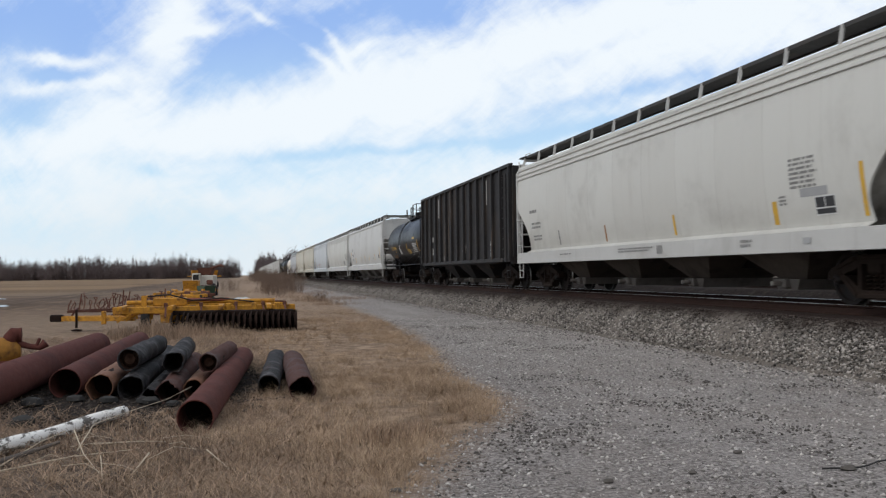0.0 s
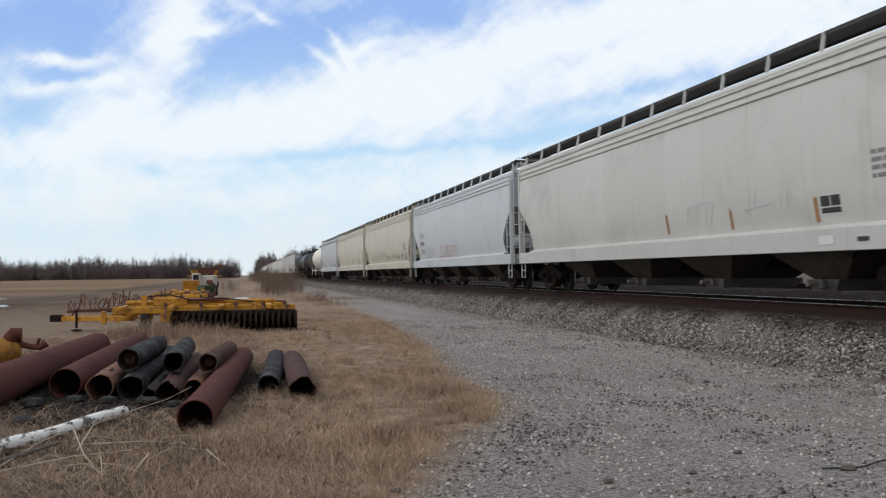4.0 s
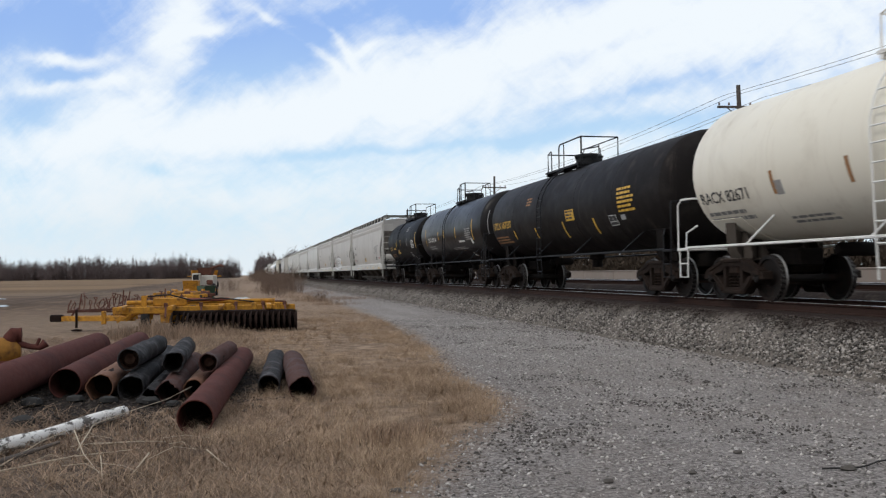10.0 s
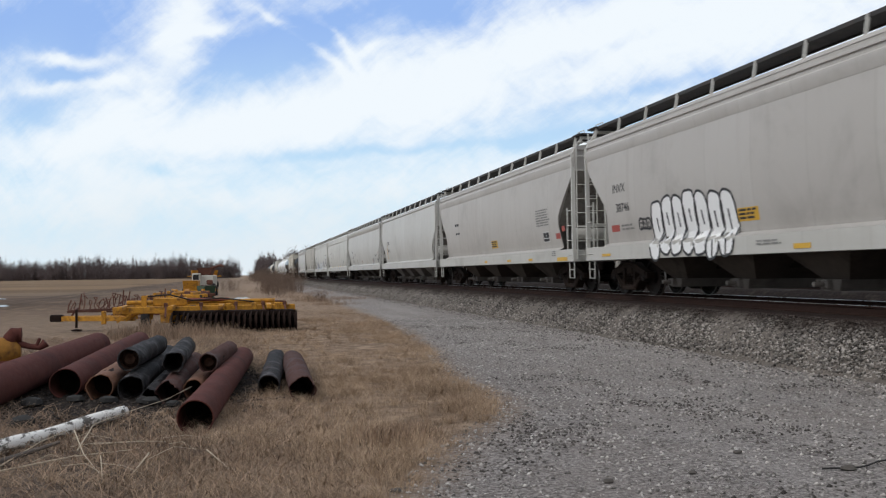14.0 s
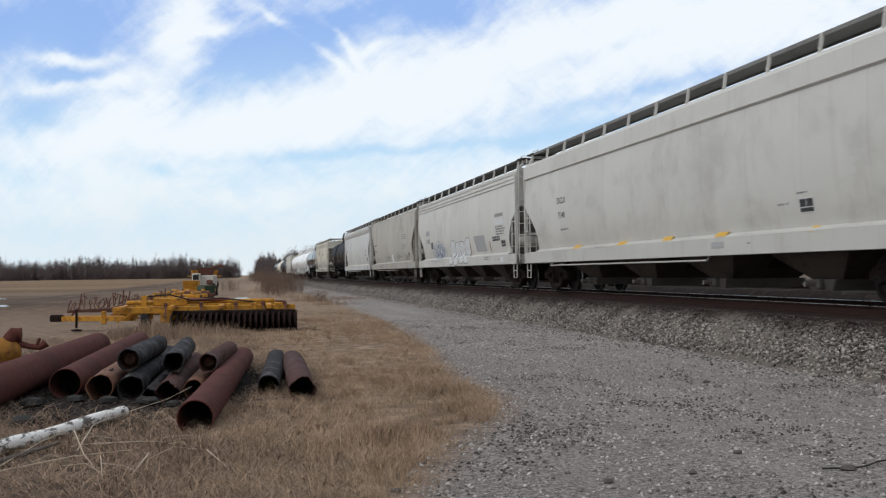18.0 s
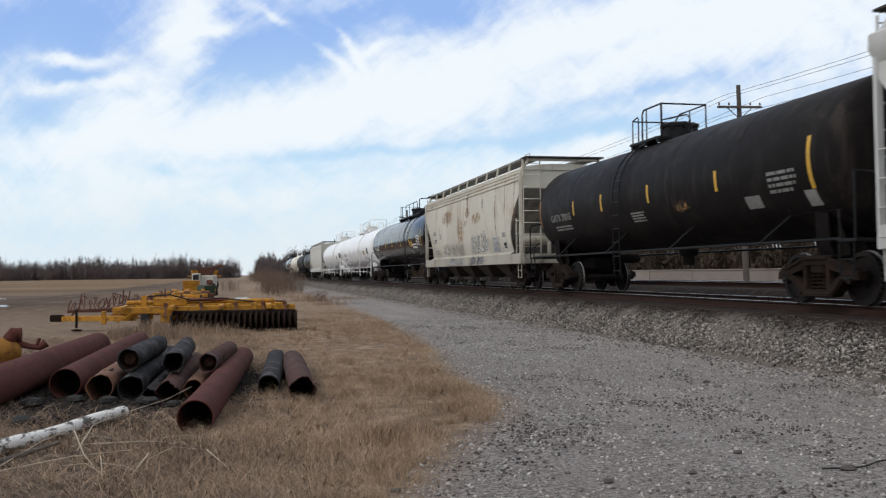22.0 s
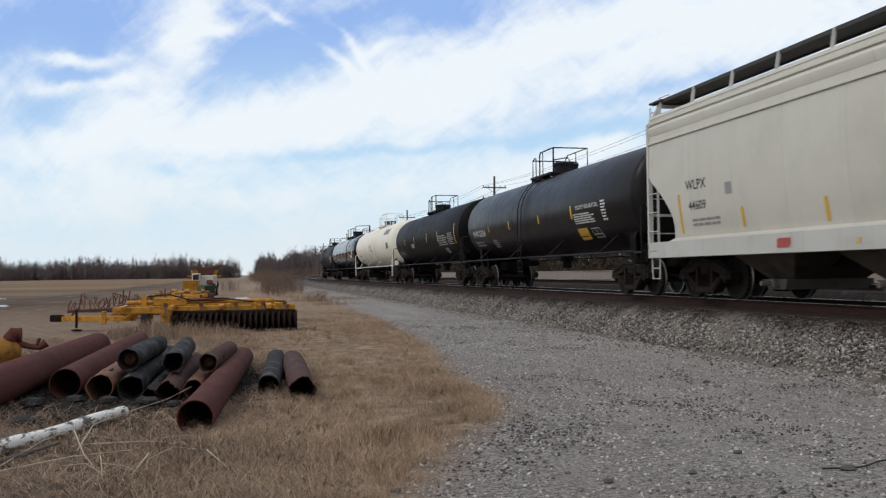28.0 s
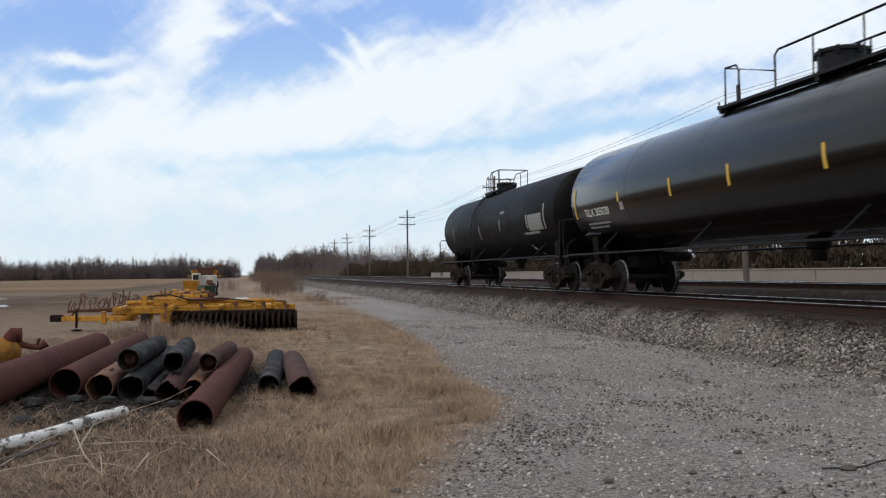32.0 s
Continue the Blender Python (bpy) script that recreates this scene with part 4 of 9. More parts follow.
def sideframe_shape():
    """Cast side of a three-piece truck, at x = 0: one casting round an open window."""
    outer = [(-1.13, 0.44), (-1.11, 0.58), (-0.64, 0.70), (-0.36, 0.85), (0.36, 0.85), (0.64, 0.70), (1.11, 0.58), (1.13, 0.44), (0.76, 0.44), (0.42, 0.14), (-0.42, 0.14), (-0.76, 0.44)]
    inner = [(-0.70, 0.52), (-0.66, 0.56), (-0.45, 0.60), (-0.27, 0.70), (0.27, 0.70), (0.45, 0.60), (0.66, 0.56), (0.70, 0.52), (0.58, 0.48), (0.30, 0.27), (-0.30, 0.27), (-0.58, 0.48)]
    n = len(outer)
    v = [(x, y, z) for x, ring, pull in ((-0.11, outer, 0.97), (0.11, outer, 1.0), (0.11, inner, 1.0), (-0.11, inner, 1.0)) for y, z in ring]
    s = Shape().add(v, [(k * n + j, k * n + (j + 1) % n, (k + 1) % 4 * n + (j + 1) % n, (k + 1) % 4 * n + j) for k in range(4) for j in range(n)])
    for sy in (-1, 1):
        s.loft([[(-0.10, sy * 0.27, z), (0.10, sy * 0.27, z), (0.10, sy * (0.27 + w), z), (-0.10, sy * (0.27 + w), z)] for z, w in ((0.24, 0.16), (0.36, 0.10), (0.62, 0.10), (0.73, 0.16))])
        s.block(-0.13, 0.10, sy * 0.889 - 0.15, sy * 0.889 + 0.15, 0.50, 0.62, 0.03)
        s.bar((-0.125, sy * 0.40, 0.80), (-0.125, sy * 1.02, 0.595), 0.02, 0.06)
        s.bar((-0.125, sy * 0.70, 0.47), (-0.125, sy * 0.40, 0.20), 0.02, 0.06)
    s.block(-0.135, 0.1, -0.33, 0.33, 0.78, 0.86, 0.02)
    s.block(-0.135, 0.1, -0.36, 0.36, 0.13, 0.22, 0.02)
    return s


def spring_shape():
    s = Shape()
    for y in (-0.16, 0.0, 0.16):
        pts = [(0.062 * math.cos(6.283 * 4 * t / 40), y + 0.062 * math.sin(6.283 * 4 * t / 40), 0.27 + 0.27 * t / 40) for t in range(41)]
        s.tube(pts, 0.015, 5)
    return s


def bolster_shape():
    s = Shape().block(-1.08, 1.08, -0.19, 0.19, 0.53, 0.74, 0.04)
    s.lathe([(0.05, 0.70), (0.22, 0.70), (0.22, 0.82), (0.05, 0.82)], "z", n=16)
    for sy in (-1, 1):
        s.bar((-0.9, sy * 0.42, 0.38), (0.9, sy * 0.42, 0.38), 0.08, 0.12)
    return s


def truck(car, y):
    """A two-axle truck under a car."""
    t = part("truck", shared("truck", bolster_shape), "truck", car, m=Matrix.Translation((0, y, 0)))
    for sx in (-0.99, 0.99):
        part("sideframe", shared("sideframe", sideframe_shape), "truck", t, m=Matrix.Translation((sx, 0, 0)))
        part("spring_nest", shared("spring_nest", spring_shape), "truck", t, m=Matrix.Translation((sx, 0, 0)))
    for dy in WHEELSETS:
        w = part("wheelset", shared("wheelset", wheelset_shape), "wheel", t, "steel wheels on their axle", Matrix.Translation((0, dy, WHEEL_R)))
        WHEELSETS[dy].append(w)
    return t


def coupler_shape(sign):
    s = Shape().block(-0.09, 0.09, -0.55, 0.12, 0.76, 0.96, 0.02)
    s.block(-0.17, 0.16, 0.08, 0.27, 0.72, 1.0, 0.04)
    s.tube([(0.08, 0.18, 0.68), (0.08, 0.18, 1.05)], 0.05, 8)
    s.tube([(-0.25, -0.1, 0.75), (-0.3, 0.15, 0.55), (-0.2, 0.3, 0.5), (-0.12, 0.36, 0.62)], 0.025, 6)
    if sign < 0:
        s.v = [(-x, -y, z) for x, y, z in s.v]
    return s


def couplers(car, half):
    for sign in (1, -1):
        part("coupler", shared(("coupler", sign), lambda: coupler_shape(sign)), "under", car, "rusty knuckle coupler with its air hose", Matrix.Translation((0, sign * (half - 0.27), 0)))


def ladder_shape(width, z0, z1, rungs, stile=0.05, both=True):
    """Stiles and rungs in the plane x = 0, along y."""
    s = Shape()
    for y in ((0, width) if both else (width,)):
        s.bar((0, y, z0), (0, y, z1), stile, 0.02)
    for i in range(rungs):
        z = z0 + 0.1 + (z1 - z0 - 0.2) * i / max(1, rungs - 1)
        s.tube([(0, 0, z), (-0.03, 0.03, z), (-0.03, width - 0.03, z), (0, width, z)], 0.014, 5)
    return s


def step_shape(width, z0, z1):
    s = Shape()
    s.tube([(0, 0, z1), (0, 0.02, z0), (0, width - 0.02, z0), (0, width, z1)], 0.02, 6)
    s.tube([(0, 0.02, (z0 + z1) / 2), (0, width - 0.02, (z0 + z1) / 2)], 0.016, 6)
    return s


# -- marks on a car's side: quads that follow the side's curve --
def mark(name, quads, mat, car, surf, label="", lift=0.006):
    """Quads (y0, z0, y1, z1), or four (y, z) corners, laid on the camera side."""
    v, f = [], []
    for q in quads:
        c = [(q[0], q[1]), (q[2], q[1]), (q[2], q[3]), (q[0], q[3])] if len(q) == 4 and not isinstance(q[0], tuple) else list(q)
        (a, b, cc, d) = c
        rows = max(1, int(max(abs(d[1] - a[1]), abs(cc[1] - b[1])) / 0.12))
        o = len(v)
        for i in range(rows + 1):
            t = i / rows
            for p0, p1 in ((a, d), (b, cc)):
                y, z = p0[0] + (p1[0] - p0[0]) * t, p0[1] + (p1[1] - p0[1]) * t
                v.append((-surf(y, z) - lift, y, z))
        f += [(o + 2 * i, o + 2 * i + 1, o + 2 * i + 3, o + 2 * i + 2) for i in range(rows)]
    me = bpy.data.meshes.new(name)
    me.from_pydata(v, [], f)
    me.materials.append(None)
    return part(name, me, mat, car, label)


def lettering(text, y, z, height, mat, car, surf, label="", squeeze=1.06, name="lettering"):
    """Words on the camera side, reading towards the head (-y), from y on, standing on z."""
    cu = bpy.data.curves.new("words", "FONT")
    cu.body, cu.size, cu.resolution_u, cu.offset = text, height * 1.4, 2, 0.016 * height
    tmp = new("words", cu)
    me = bpy.data.meshes.new_from_object(tmp)
    bpy.data.objects.remove(tmp)
    bpy.data.curves.remove(cu)
    for p in me.vertices:
        yy, zz = y - p.co.x * squeeze, z + p.co.y
        p.co = (-surf(yy, zz) - 0.006, yy, zz)
    me.materials.clear()
    me.materials.append(None)
    return part(name, me, mat, car, label)


def bars(y, z, width, rows, car, surf, mat="ink_grey", pitch=0.075, seed=0, label="rows of small stencilled print"):
    """Unreadable small print: broken rows of bars, from y towards the head and from z down."""
    rng = random.Random(seed * 7 + rows)
    quads = []
    for r in range(rows):
        q, end = y, y - width * rng.uniform(0.75, 1.0)
        while q > end:
            w = min(rng.uniform(0.08, 0.3), q - end + 0.02)
            quads.append((q, z - r * pitch - pitch * 0.55, q - w, z - r * pitch))
            q -= w + 0.035
    return mark("small_print", quads, mat, car, surf, label)


def scrawl(y, z, width, height, letters, car, surf, mat="ink", seed=1, thick=0.045, label="spray-painted scrawl", fill=None, bubble=False):
    """Sprayed letters: round outlined bubbles, or slanting strokes that cross, each outlined."""
    rng = random.Random(seed)
    step = width / letters
    quads, fills = [], []

    def line(pts):
        for (y0, z0), (y1, z1) in zip(pts, pts[1:]):
            d = math.hypot(y1 - y0, z1 - z0) or 1
            ny, nz = -(z1 - z0) / d * thick / 2, (y1 - y0) / d * thick / 2
            quads.append(((y0 - ny, z0 - nz), (y1 - ny, z1 - nz), (y1 + ny, z1 + nz), (y0 + ny, z0 + nz)))

    for i in range(letters):
        cy, cz = y - (i + 0.5) * step, z + height / 2 + rng.uniform(-0.05, 0.05) * height
        if bubble:
            n, wob = 18, rng.uniform(0, 6.28)
            lean_, tall = rng.uniform(-0.12, 0.12) * step, rng.uniform(0.45, 0.52)
            ring = []
            for j in range(n + 1):
                a = 6.2832 * j / n + 0.2
                c, q = math.cos(a), math.sin(a)
                f = 1.0 / (abs(c) ** 3.6 + abs(q) ** 3.6) ** (1 / 3.6) * (1 + 0.04 * math.cos(3 * a + wob))
                ring.append((cy - c * step * 0.55 * f + q * lean_, cz + q * height * tall * f))
            line(ring)
            line([(cy + step * 0.05, cz + height * 0.2), (cy - step * 0.04, cz - height * rng.uniform(0.0, 0.12))])
            if rng.random() < 0.6:
                line([(cy + step * 0.03, cz - height * 0.48), (cy - step * 0.02, cz - height * 0.22)])
            for j in range(n // 2 if fill else 0):
                fills.append((ring[j], ring[j + 1], ring[n - j - 1], ring[n - j]))
            continue
        lean = rng.uniform(-0.1, 0.3) * step
        ends = []
        for k in range(rng.choice((2, 3))):
            o = (-0.3 + 0.6 * k / 2 + rng.uniform(-0.08, 0.08)) * step
            ends.append(((cy - o + lean, cz - height * rng.uniform(0.34, 0.52)), (cy - o - lean, cz + height * rng.uniform(0.3, 0.52))))
        a, b = rng.choice(ends), rng.choice(ends)
        ends.append(((a[0][0], cz + rng.uniform(-0.3, 0.2) * height), (b[1][0] - 0.35 * step, cz + rng.uniform(-0.1, 0.4) * height)))
        for (y0, z0), (y1, z1) in ends:
            d = math.hypot(y1 - y0, z1 - z0) or 1
            w0, w1 = rng.uniform(0.2, 0.32) * step, rng.uniform(0.14, 0.26) * step
            ny, nz = -(z1 - z0) / d, (y1 - y0) / d
            box = [(y0 - ny * w0 / 2, z0 - nz * w0 / 2), (y1 - ny * w1 / 2, z1 - nz * w1 / 2), (y1 + ny * w1 / 2, z1 + nz * w1 / 2), (y0 + ny * w0 / 2, z0 + nz * w0 / 2)]
            if fill:
                line(box + box[:1])
                fills.append(tuple(box))
            else:
                line([(y0, z0), ((y0 + y1) / 2 + rng.uniform(-0.1, 0.1) * step, (z0 + z1) / 2), (y1, z1)])
    if fill:
        mark("paint_fill", fills, fill, car, surf, "sprayed fill behind the outlines", 0.005)["kind"] = "stuff"
    return mark("graffiti", quads, mat, car, surf, label, 0.009)


# ---- covered hopper ----
def hopper_bow(z):
    """Half width of the body at a height: bowed out at mid height, tucked in towards the sill."""
    return 1.615 - (z - 2.85) ** 2 / (14.5 if z < 2.85 else 26.0)


def hopper_surf(y, z):
    """Half width of the outside, with the sill and the sloping ledge above it."""
    if z < 1.28:
        return 1.632
    return max(hopper_bow(z), 1.632 - (z - 1.28) * 2.0)


CUTS = {"a": [(1.28, 1.05), (1.81, 1.17), (2.36, 0.70), (2.83, 0.0)],
        "b": [(1.28, 1.22), (1.4, 1.25), (2.22, 1.44), (2.93, 0.67), (3.44, 0.1), (3.6, 0.0)],
        "c": [(1.28, 1.1), (1.58, 1.24), (1.91, 1.24), (2.84, 0.1), (2.95, 0.0)],
        "d": [(1.28, 1.25), (1.5, 1.38), (1.85, 1.42), (2.2, 1.30), (2.6, 0.98), (3.0, 0.55), (3.3, 0.22), (3.5, 0.0)]}
SLOPE_TOP = {"a": 2.98, "b": 3.6, "c": 3.0, "d": 3.55}


def side_panel_shape(hs, cut):
    pts = CUTS[cut]
    zs = [1.285, 1.32, 1.362] + [1.41 + (4.22 - 1.41) * i / 28 for i in range(29)]
    cols = [-1, -0.8, -0.5, 0, 0.5, 0.8, 1]
    s = Shape()
    outer, inner = [], []
    for z in zs:
        e = sum(float(np.interp(q, [a for a, _ in pts], [b for _, b in pts])) for q in (z - 0.2, z - 0.1, z, z + 0.1, z + 0.2)) / 5
        x = hopper_surf(0, max(z, 1.281))
        outer.append([(-x, c * (hs - e), z) for c in cols])
        inner.append([(-x + 0.035, c * (hs - e), z) for c in cols])
    n, m = len(cols), len(zs)
    v = [p for r in outer for p in r] + [p for r in inner for p in r]
    o = n * m
    f = []
    for i in range(m - 1):
        for j in range(n - 1):
            a = i * n + j
            f += [(a, a + 1, a + n + 1, a + n), (o + a, o + a + n, o + a + n + 1, o + a + 1)]
        f += [(i * n, (i + 1) * n, o + (i + 1) * n, o + i * n), (i * n + n - 1, o + i * n + n - 1, o + (i + 1) * n + n - 1, (i + 1) * n + n - 1)]
    for j in range(n - 1):
        f += [(j, o + j, o + j + 1, j + 1), ((m - 1) * n + j, (m - 1) * n + j + 1, o + (m - 1) * n + j + 1, o + (m - 1) * n + j)]
    return s.add(v, f)


def slope_sheet_shape(hs, top):
    """Sheet under the sloping end of the body; +y is outwards."""
    v = []
    for d in (0.012, 0.0):
        for z in (1.05, top - 0.02):
            x, y = hopper_bow(max(z, 1.28)) - 0.045, hs - 0.06 - (top - z) * 1.05 + d
            v += [(-x, y, z), (x, y, z)]
    return Shape().add(v, [(0, 1, 3, 2), (4, 6, 7, 5), (0, 2, 6, 4), (1, 5, 7, 3), (0, 4, 5, 1), (2, 3, 7, 6)])


def hopper_core_shape(hs, top):
    rings = []
    for z in (1.0, 1.24, 1.33, 2.0, 2.8, top, 3.65, 3.86, 4.21):
        x = hopper_bow(max(z, 1.28)) - 0.045
        y = hs - 0.06 - max(0.0, (top - z) * 1.05)
        rings.append([(-x, -y, z), (x, -y, z), (x, y, z), (-x, y, z)])
    return Shape().loft(rings)


def hopper_roof_shape(hs):
    prof = [(-1.56, 4.19), (-1.545, 4.235), (-1.44, 4.30), (-1.0, 4.365), (-0.45, 4.40), (0.45, 4.40), (1.0, 4.365), (1.44, 4.30), (1.545, 4.235), (1.56, 4.19)]
    return Shape().loft([[(x, y, z) for x, z in prof] for y in (-hs, -hs + 0.02, hs - 0.02, hs)])


def bay_shape():
    s = Shape()
    s.loft([[(-1.45, -1.95, 1.27), (1.45, -1.95, 1.27), (1.45, 1.95, 1.27), (-1.45, 1.95, 1.27)],
            [(-1.2, -1.3, 0.92), (1.2, -1.3, 0.92), (1.2, 1.3, 0.92), (-1.2, 1.3, 0.92)],
            [(-0.75, -0.42, 0.40), (0.75, -0.42, 0.40), (0.75, 0.42, 0.40), (-0.75, 0.42, 0.40)]])
    return s


def gate_shape():
    s = Shape().loft([[(-0.95, -0.52, 0.44), (0.95, -0.52, 0.44), (0.95, 0.52, 0.44), (-0.95, 0.52, 0.44)], [(-0.9, -0.34, 0.24), (0.9, -0.34, 0.24), (0.9, 0.34, 0.24), (-0.9, 0.34, 0.24)]])
    s.tube([(-1.25, 0, 0.36), (1.25, 0, 0.36)], 0.05, 8)
    s.block(-1.05, -0.86, -0.13, 0.13, 0.27, 0.45, 0.03)
    return s


def running_board_shape(hs):
    a, b, e = -hs - 0.15, hs + 0.15, [(-1.37, 4.575), (-1.345, 4.575), (-1.345, 4.615), (-0.80, 4.615), (-0.80, 4.575), (-0.775, 4.575), (-0.775, 4.65), (-1.37, 4.65)]
    return Shape().loft([[(x, y, z) for x, z in e] for y in (a, b)])


def corner_post_shape(top=4.08):
    s = Shape()
    s.bar((-1.575, 0, 0.92), (-1.585, 0, top), 0.11, 0.07)
    s.bar((-1.585, 0, top - 0.02), (-1.28, 0, top + 0.46), 0.09, 0.07)
    return s


def end_frame_shape():
    """Cross beam at the top of the end, and its braces."""
    s = Shape().block(-1.34, 1.34, -0.05, 0.05, 4.50, 4.58, 0.01)
    return s


def end_brace_shape():
    """Upright under the slope sheet with its tie bar to the corner."""
    s = Shape().bar((-0.55, 0.03, 1.25), (-0.55, 0.03, 3.0), 0.10, 0.12)
    s.bar((-1.5, 0, 1.95), (-0.55, 0, 1.95), 0.04)
    return s


def brake_wheel_shape():
    s = Shape()
    ring = [(0.0 + 0.27 * math.cos(6.2832 * k / 18), 0, 0.27 * math.sin(6.2832 * k / 18)) for k in range(19)]
    s.tube(ring, 0.018, 6, caps=False)
    for k in range(5):
        a = 1.2566 * k
        s.bar((0, 0, 0), (0.26 * math.cos(a), 0, 0.26 * math.sin(a)), 0.025)
    s.block(-0.16, 0.16, 0.03, 0.17, -0.2, 0.2, 0.03)
    return s


def end_platform_shape(hs, sign):
    """End sill with its striker and the floor over the coupler."""
    y0, y1 = sorted((sign * hs, sign * (hs - 0.14)))
    s = Shape().block(-1.6, 1.6, y0, y1, 0.92, 1.26, 0.02)
    y0, y1 = sorted((sign * (hs + 0.1), sign * (hs - 0.1)))
    s.block(-0.3, 0.3, y0, y1, 0.70, 1.10, 0.03)
    y0, y1 = sorted((sign * (hs - 1.1), sign * (hs - 0.1)))
    s.box(-1.45, 1.45, y0, y1, 1.20, 1.235)
    return s


def eave_shape(hs, z0, z1, z2, proud):
    """Top chord on the side: a slope from z0 to z1, then upright to z2."""
    b = hopper_surf(0, z0)
    prof = [(-b + 0.03, z0), (-b - 0.004, z0), (-b - proud, z1), (-b - proud + 0.01, z2 - 0.03), (-b - proud + 0.04, z2), (-b + 0.08, z2)]
    return Shape().loft([[(x, y, z) for x, z in prof] for y in (-hs, hs)])


def hopper(spec):
    """A covered hopper car; spec: its length over couplers, paints, end cut-out and bays."""
    L = spec["L"]
    half, hs = L / 2, L / 2 - 0.5
    car = thing("hopper_car", spec["label"], "hopper car", "cars of the freight train")
    body, trim = spec["paint"], spec.get("trim", spec["paint"])
    cut = spec.get("cut", "a")
    hk = round(hs, 2)
    part("body", shared(("hopper_body", hk, cut), lambda: hopper_core_shape(hs, SLOPE_TOP[cut])), body, car)
    for sx in (1, -1):
        part("side_panel", shared(("hopper_side", hk, cut), lambda: side_panel_shape(hs, cut)), body, car, m=Matrix.Diagonal((sx, 1, 1, 1)) if sx < 0 else None)
    part("roof", shared(("hopper_roof", hk), lambda: hopper_roof_shape(hs)), body, car)
    for z in spec.get("ribs", (3.82, 3.96, 4.12)):
        part("side_rib", shared(("side_rib", hk, z), lambda: Shape().block(-hopper_surf(0, z) - 0.035, -hopper_surf(0, z) + 0.02, -hs, hs, z - 0.012, z + 0.045, 0.006)), body, car)
    if "eave" in spec:
        part("eave_chord", shared(("eave_chord", hk, spec["eave"]), lambda: eave_shape(hs, *spec["eave"])), body, car, "overhanging top chord")
    if spec.get("under_rail"):
        part("under_rail", shared(("under_rail", hk), lambda: Shape().tube([(-1.5, -2.5, 0.93), (-1.55, -2.5, 0.83), (-1.55, hs - 2.4, 0.83), (-1.5, hs - 2.4, 0.93)], 0.022, 6)), trim, car)
    for sx in (1, -1):
        part("side_sill", shared(("side_sill", hk), lambda: Shape().block(-1.626, -1.44, -hs, hs, 0.92, 1.283, 0.008)), trim, car, m=Matrix.Diagonal((sx, 1, 1, 1)) if sx < 0 else None)
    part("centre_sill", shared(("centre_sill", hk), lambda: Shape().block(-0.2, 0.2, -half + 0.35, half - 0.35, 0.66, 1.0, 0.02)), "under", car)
    nb = spec.get("bays", 4)
    span = 2 * hs - 4.9
    for i in range(nb):
        y = -span / 2 + span * (i + 0.5) / nb
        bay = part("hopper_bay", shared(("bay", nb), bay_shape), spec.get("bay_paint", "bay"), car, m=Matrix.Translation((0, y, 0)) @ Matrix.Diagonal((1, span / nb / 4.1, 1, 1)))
        part("outlet_gate", shared("gate", gate_shape), "gate", bay, "scuffed grey outlet gate")
    for sign in (1, -1):
        part("end_sill", shared(("end_sill", hk, sign), lambda: end_platform_shape(hs, sign)), trim, car)
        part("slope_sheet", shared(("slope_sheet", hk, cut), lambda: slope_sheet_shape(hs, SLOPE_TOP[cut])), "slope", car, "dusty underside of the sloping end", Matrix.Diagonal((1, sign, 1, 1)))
        part("end_frame", shared("end_frame", end_frame_shape), trim, car, m=Matrix.Translation((0, sign * (hs - 0.02), 0)))
        for sx in (1, -1):
            part("end_brace", shared("end_brace", end_brace_shape), trim, car, m=Matrix.Translation((0, sign * (hs - 0.02), 0)) @ Matrix.Diagonal((sx, 1, 1, 1)))
        for sx in (1, -1):
            part("corner_post", shared("corner_post", corner_post_shape), trim, car, m=Matrix.Translation((0, sign * (hs - 0.05), 0)) @ Matrix.Diagonal((sx, 1, 1, 1)))
            part("sill_step", shared("sill_step", lambda: step_shape(0.4, 0.44, 0.93)), trim, car, m=Matrix.Translation((-1.56 * sx, sign * (hs - 0.28) - 0.2, 0)))
        part("side_ladder", shared("side_ladder", lambda: ladder_shape(0.46, 1.0, 2.52, 4)), trim, car, m=Matrix.Translation((-1.60, sign * (hs - 0.05), 0)) @ Matrix.Diagonal((1, -sign, 1, 1)))
        part("end_ladder", shared("end_ladder", lambda: ladder_shape(0.62, 1.0, 4.5, 9)), trim, car, m=Matrix.Translation((-1.50, sign * (hs + 0.03), 0)) @ pose(0, 0, 0, 0, 0, -90) @ Matrix.Diagonal((sign, 1, 1, 1)))
        part("crossover_board", shared("crossover", lambda: Shape().block(-1.45, 1.45, -0.3, 0.3, 4.60, 4.645, 0.008)), "board", car, m=Matrix.Translation((0, sign * (hs - 0.1), 0)))
        part("roof_grab", shared("roof_grab", lambda: Shape().tube([(0, -0.25, 4.64), (0, -0.25, 4.75), (0, 0.25, 4.75), (0, 0.25, 4.64)], 0.014, 5)), trim, car, m=Matrix.Translation((-1.25, sign * (hs - 0.2), 0)))
        truck(car, sign * (hs - 1.62))
    part("air_tank", shared("air_tank", lambda: Shape().lathe([(0.02, -0.55), (0.12, -0.54), (0.17, -0.46), (0.17, 0.46), (0.12, 0.54), (0.02, 0.55)], "x", n=16)), trim, car, m=Matrix.Translation((-0.78, -hs + 0.72, 1.76)))
    part("brake_wheel", shared("brake_wheel", brake_wheel_shape), trim, car, "hand brake wheel and its gear case", Matrix.Translation((0.35, -hs - 0.12, 2.2)))
    for sx in (1, -1):
        part("running_board", shared(("running_board", hk), lambda: running_board_shape(hs)), spec.get("board", "board"), car, m=Matrix.Diagonal((sx, 1, 1, 1)) if sx < 0 else None)
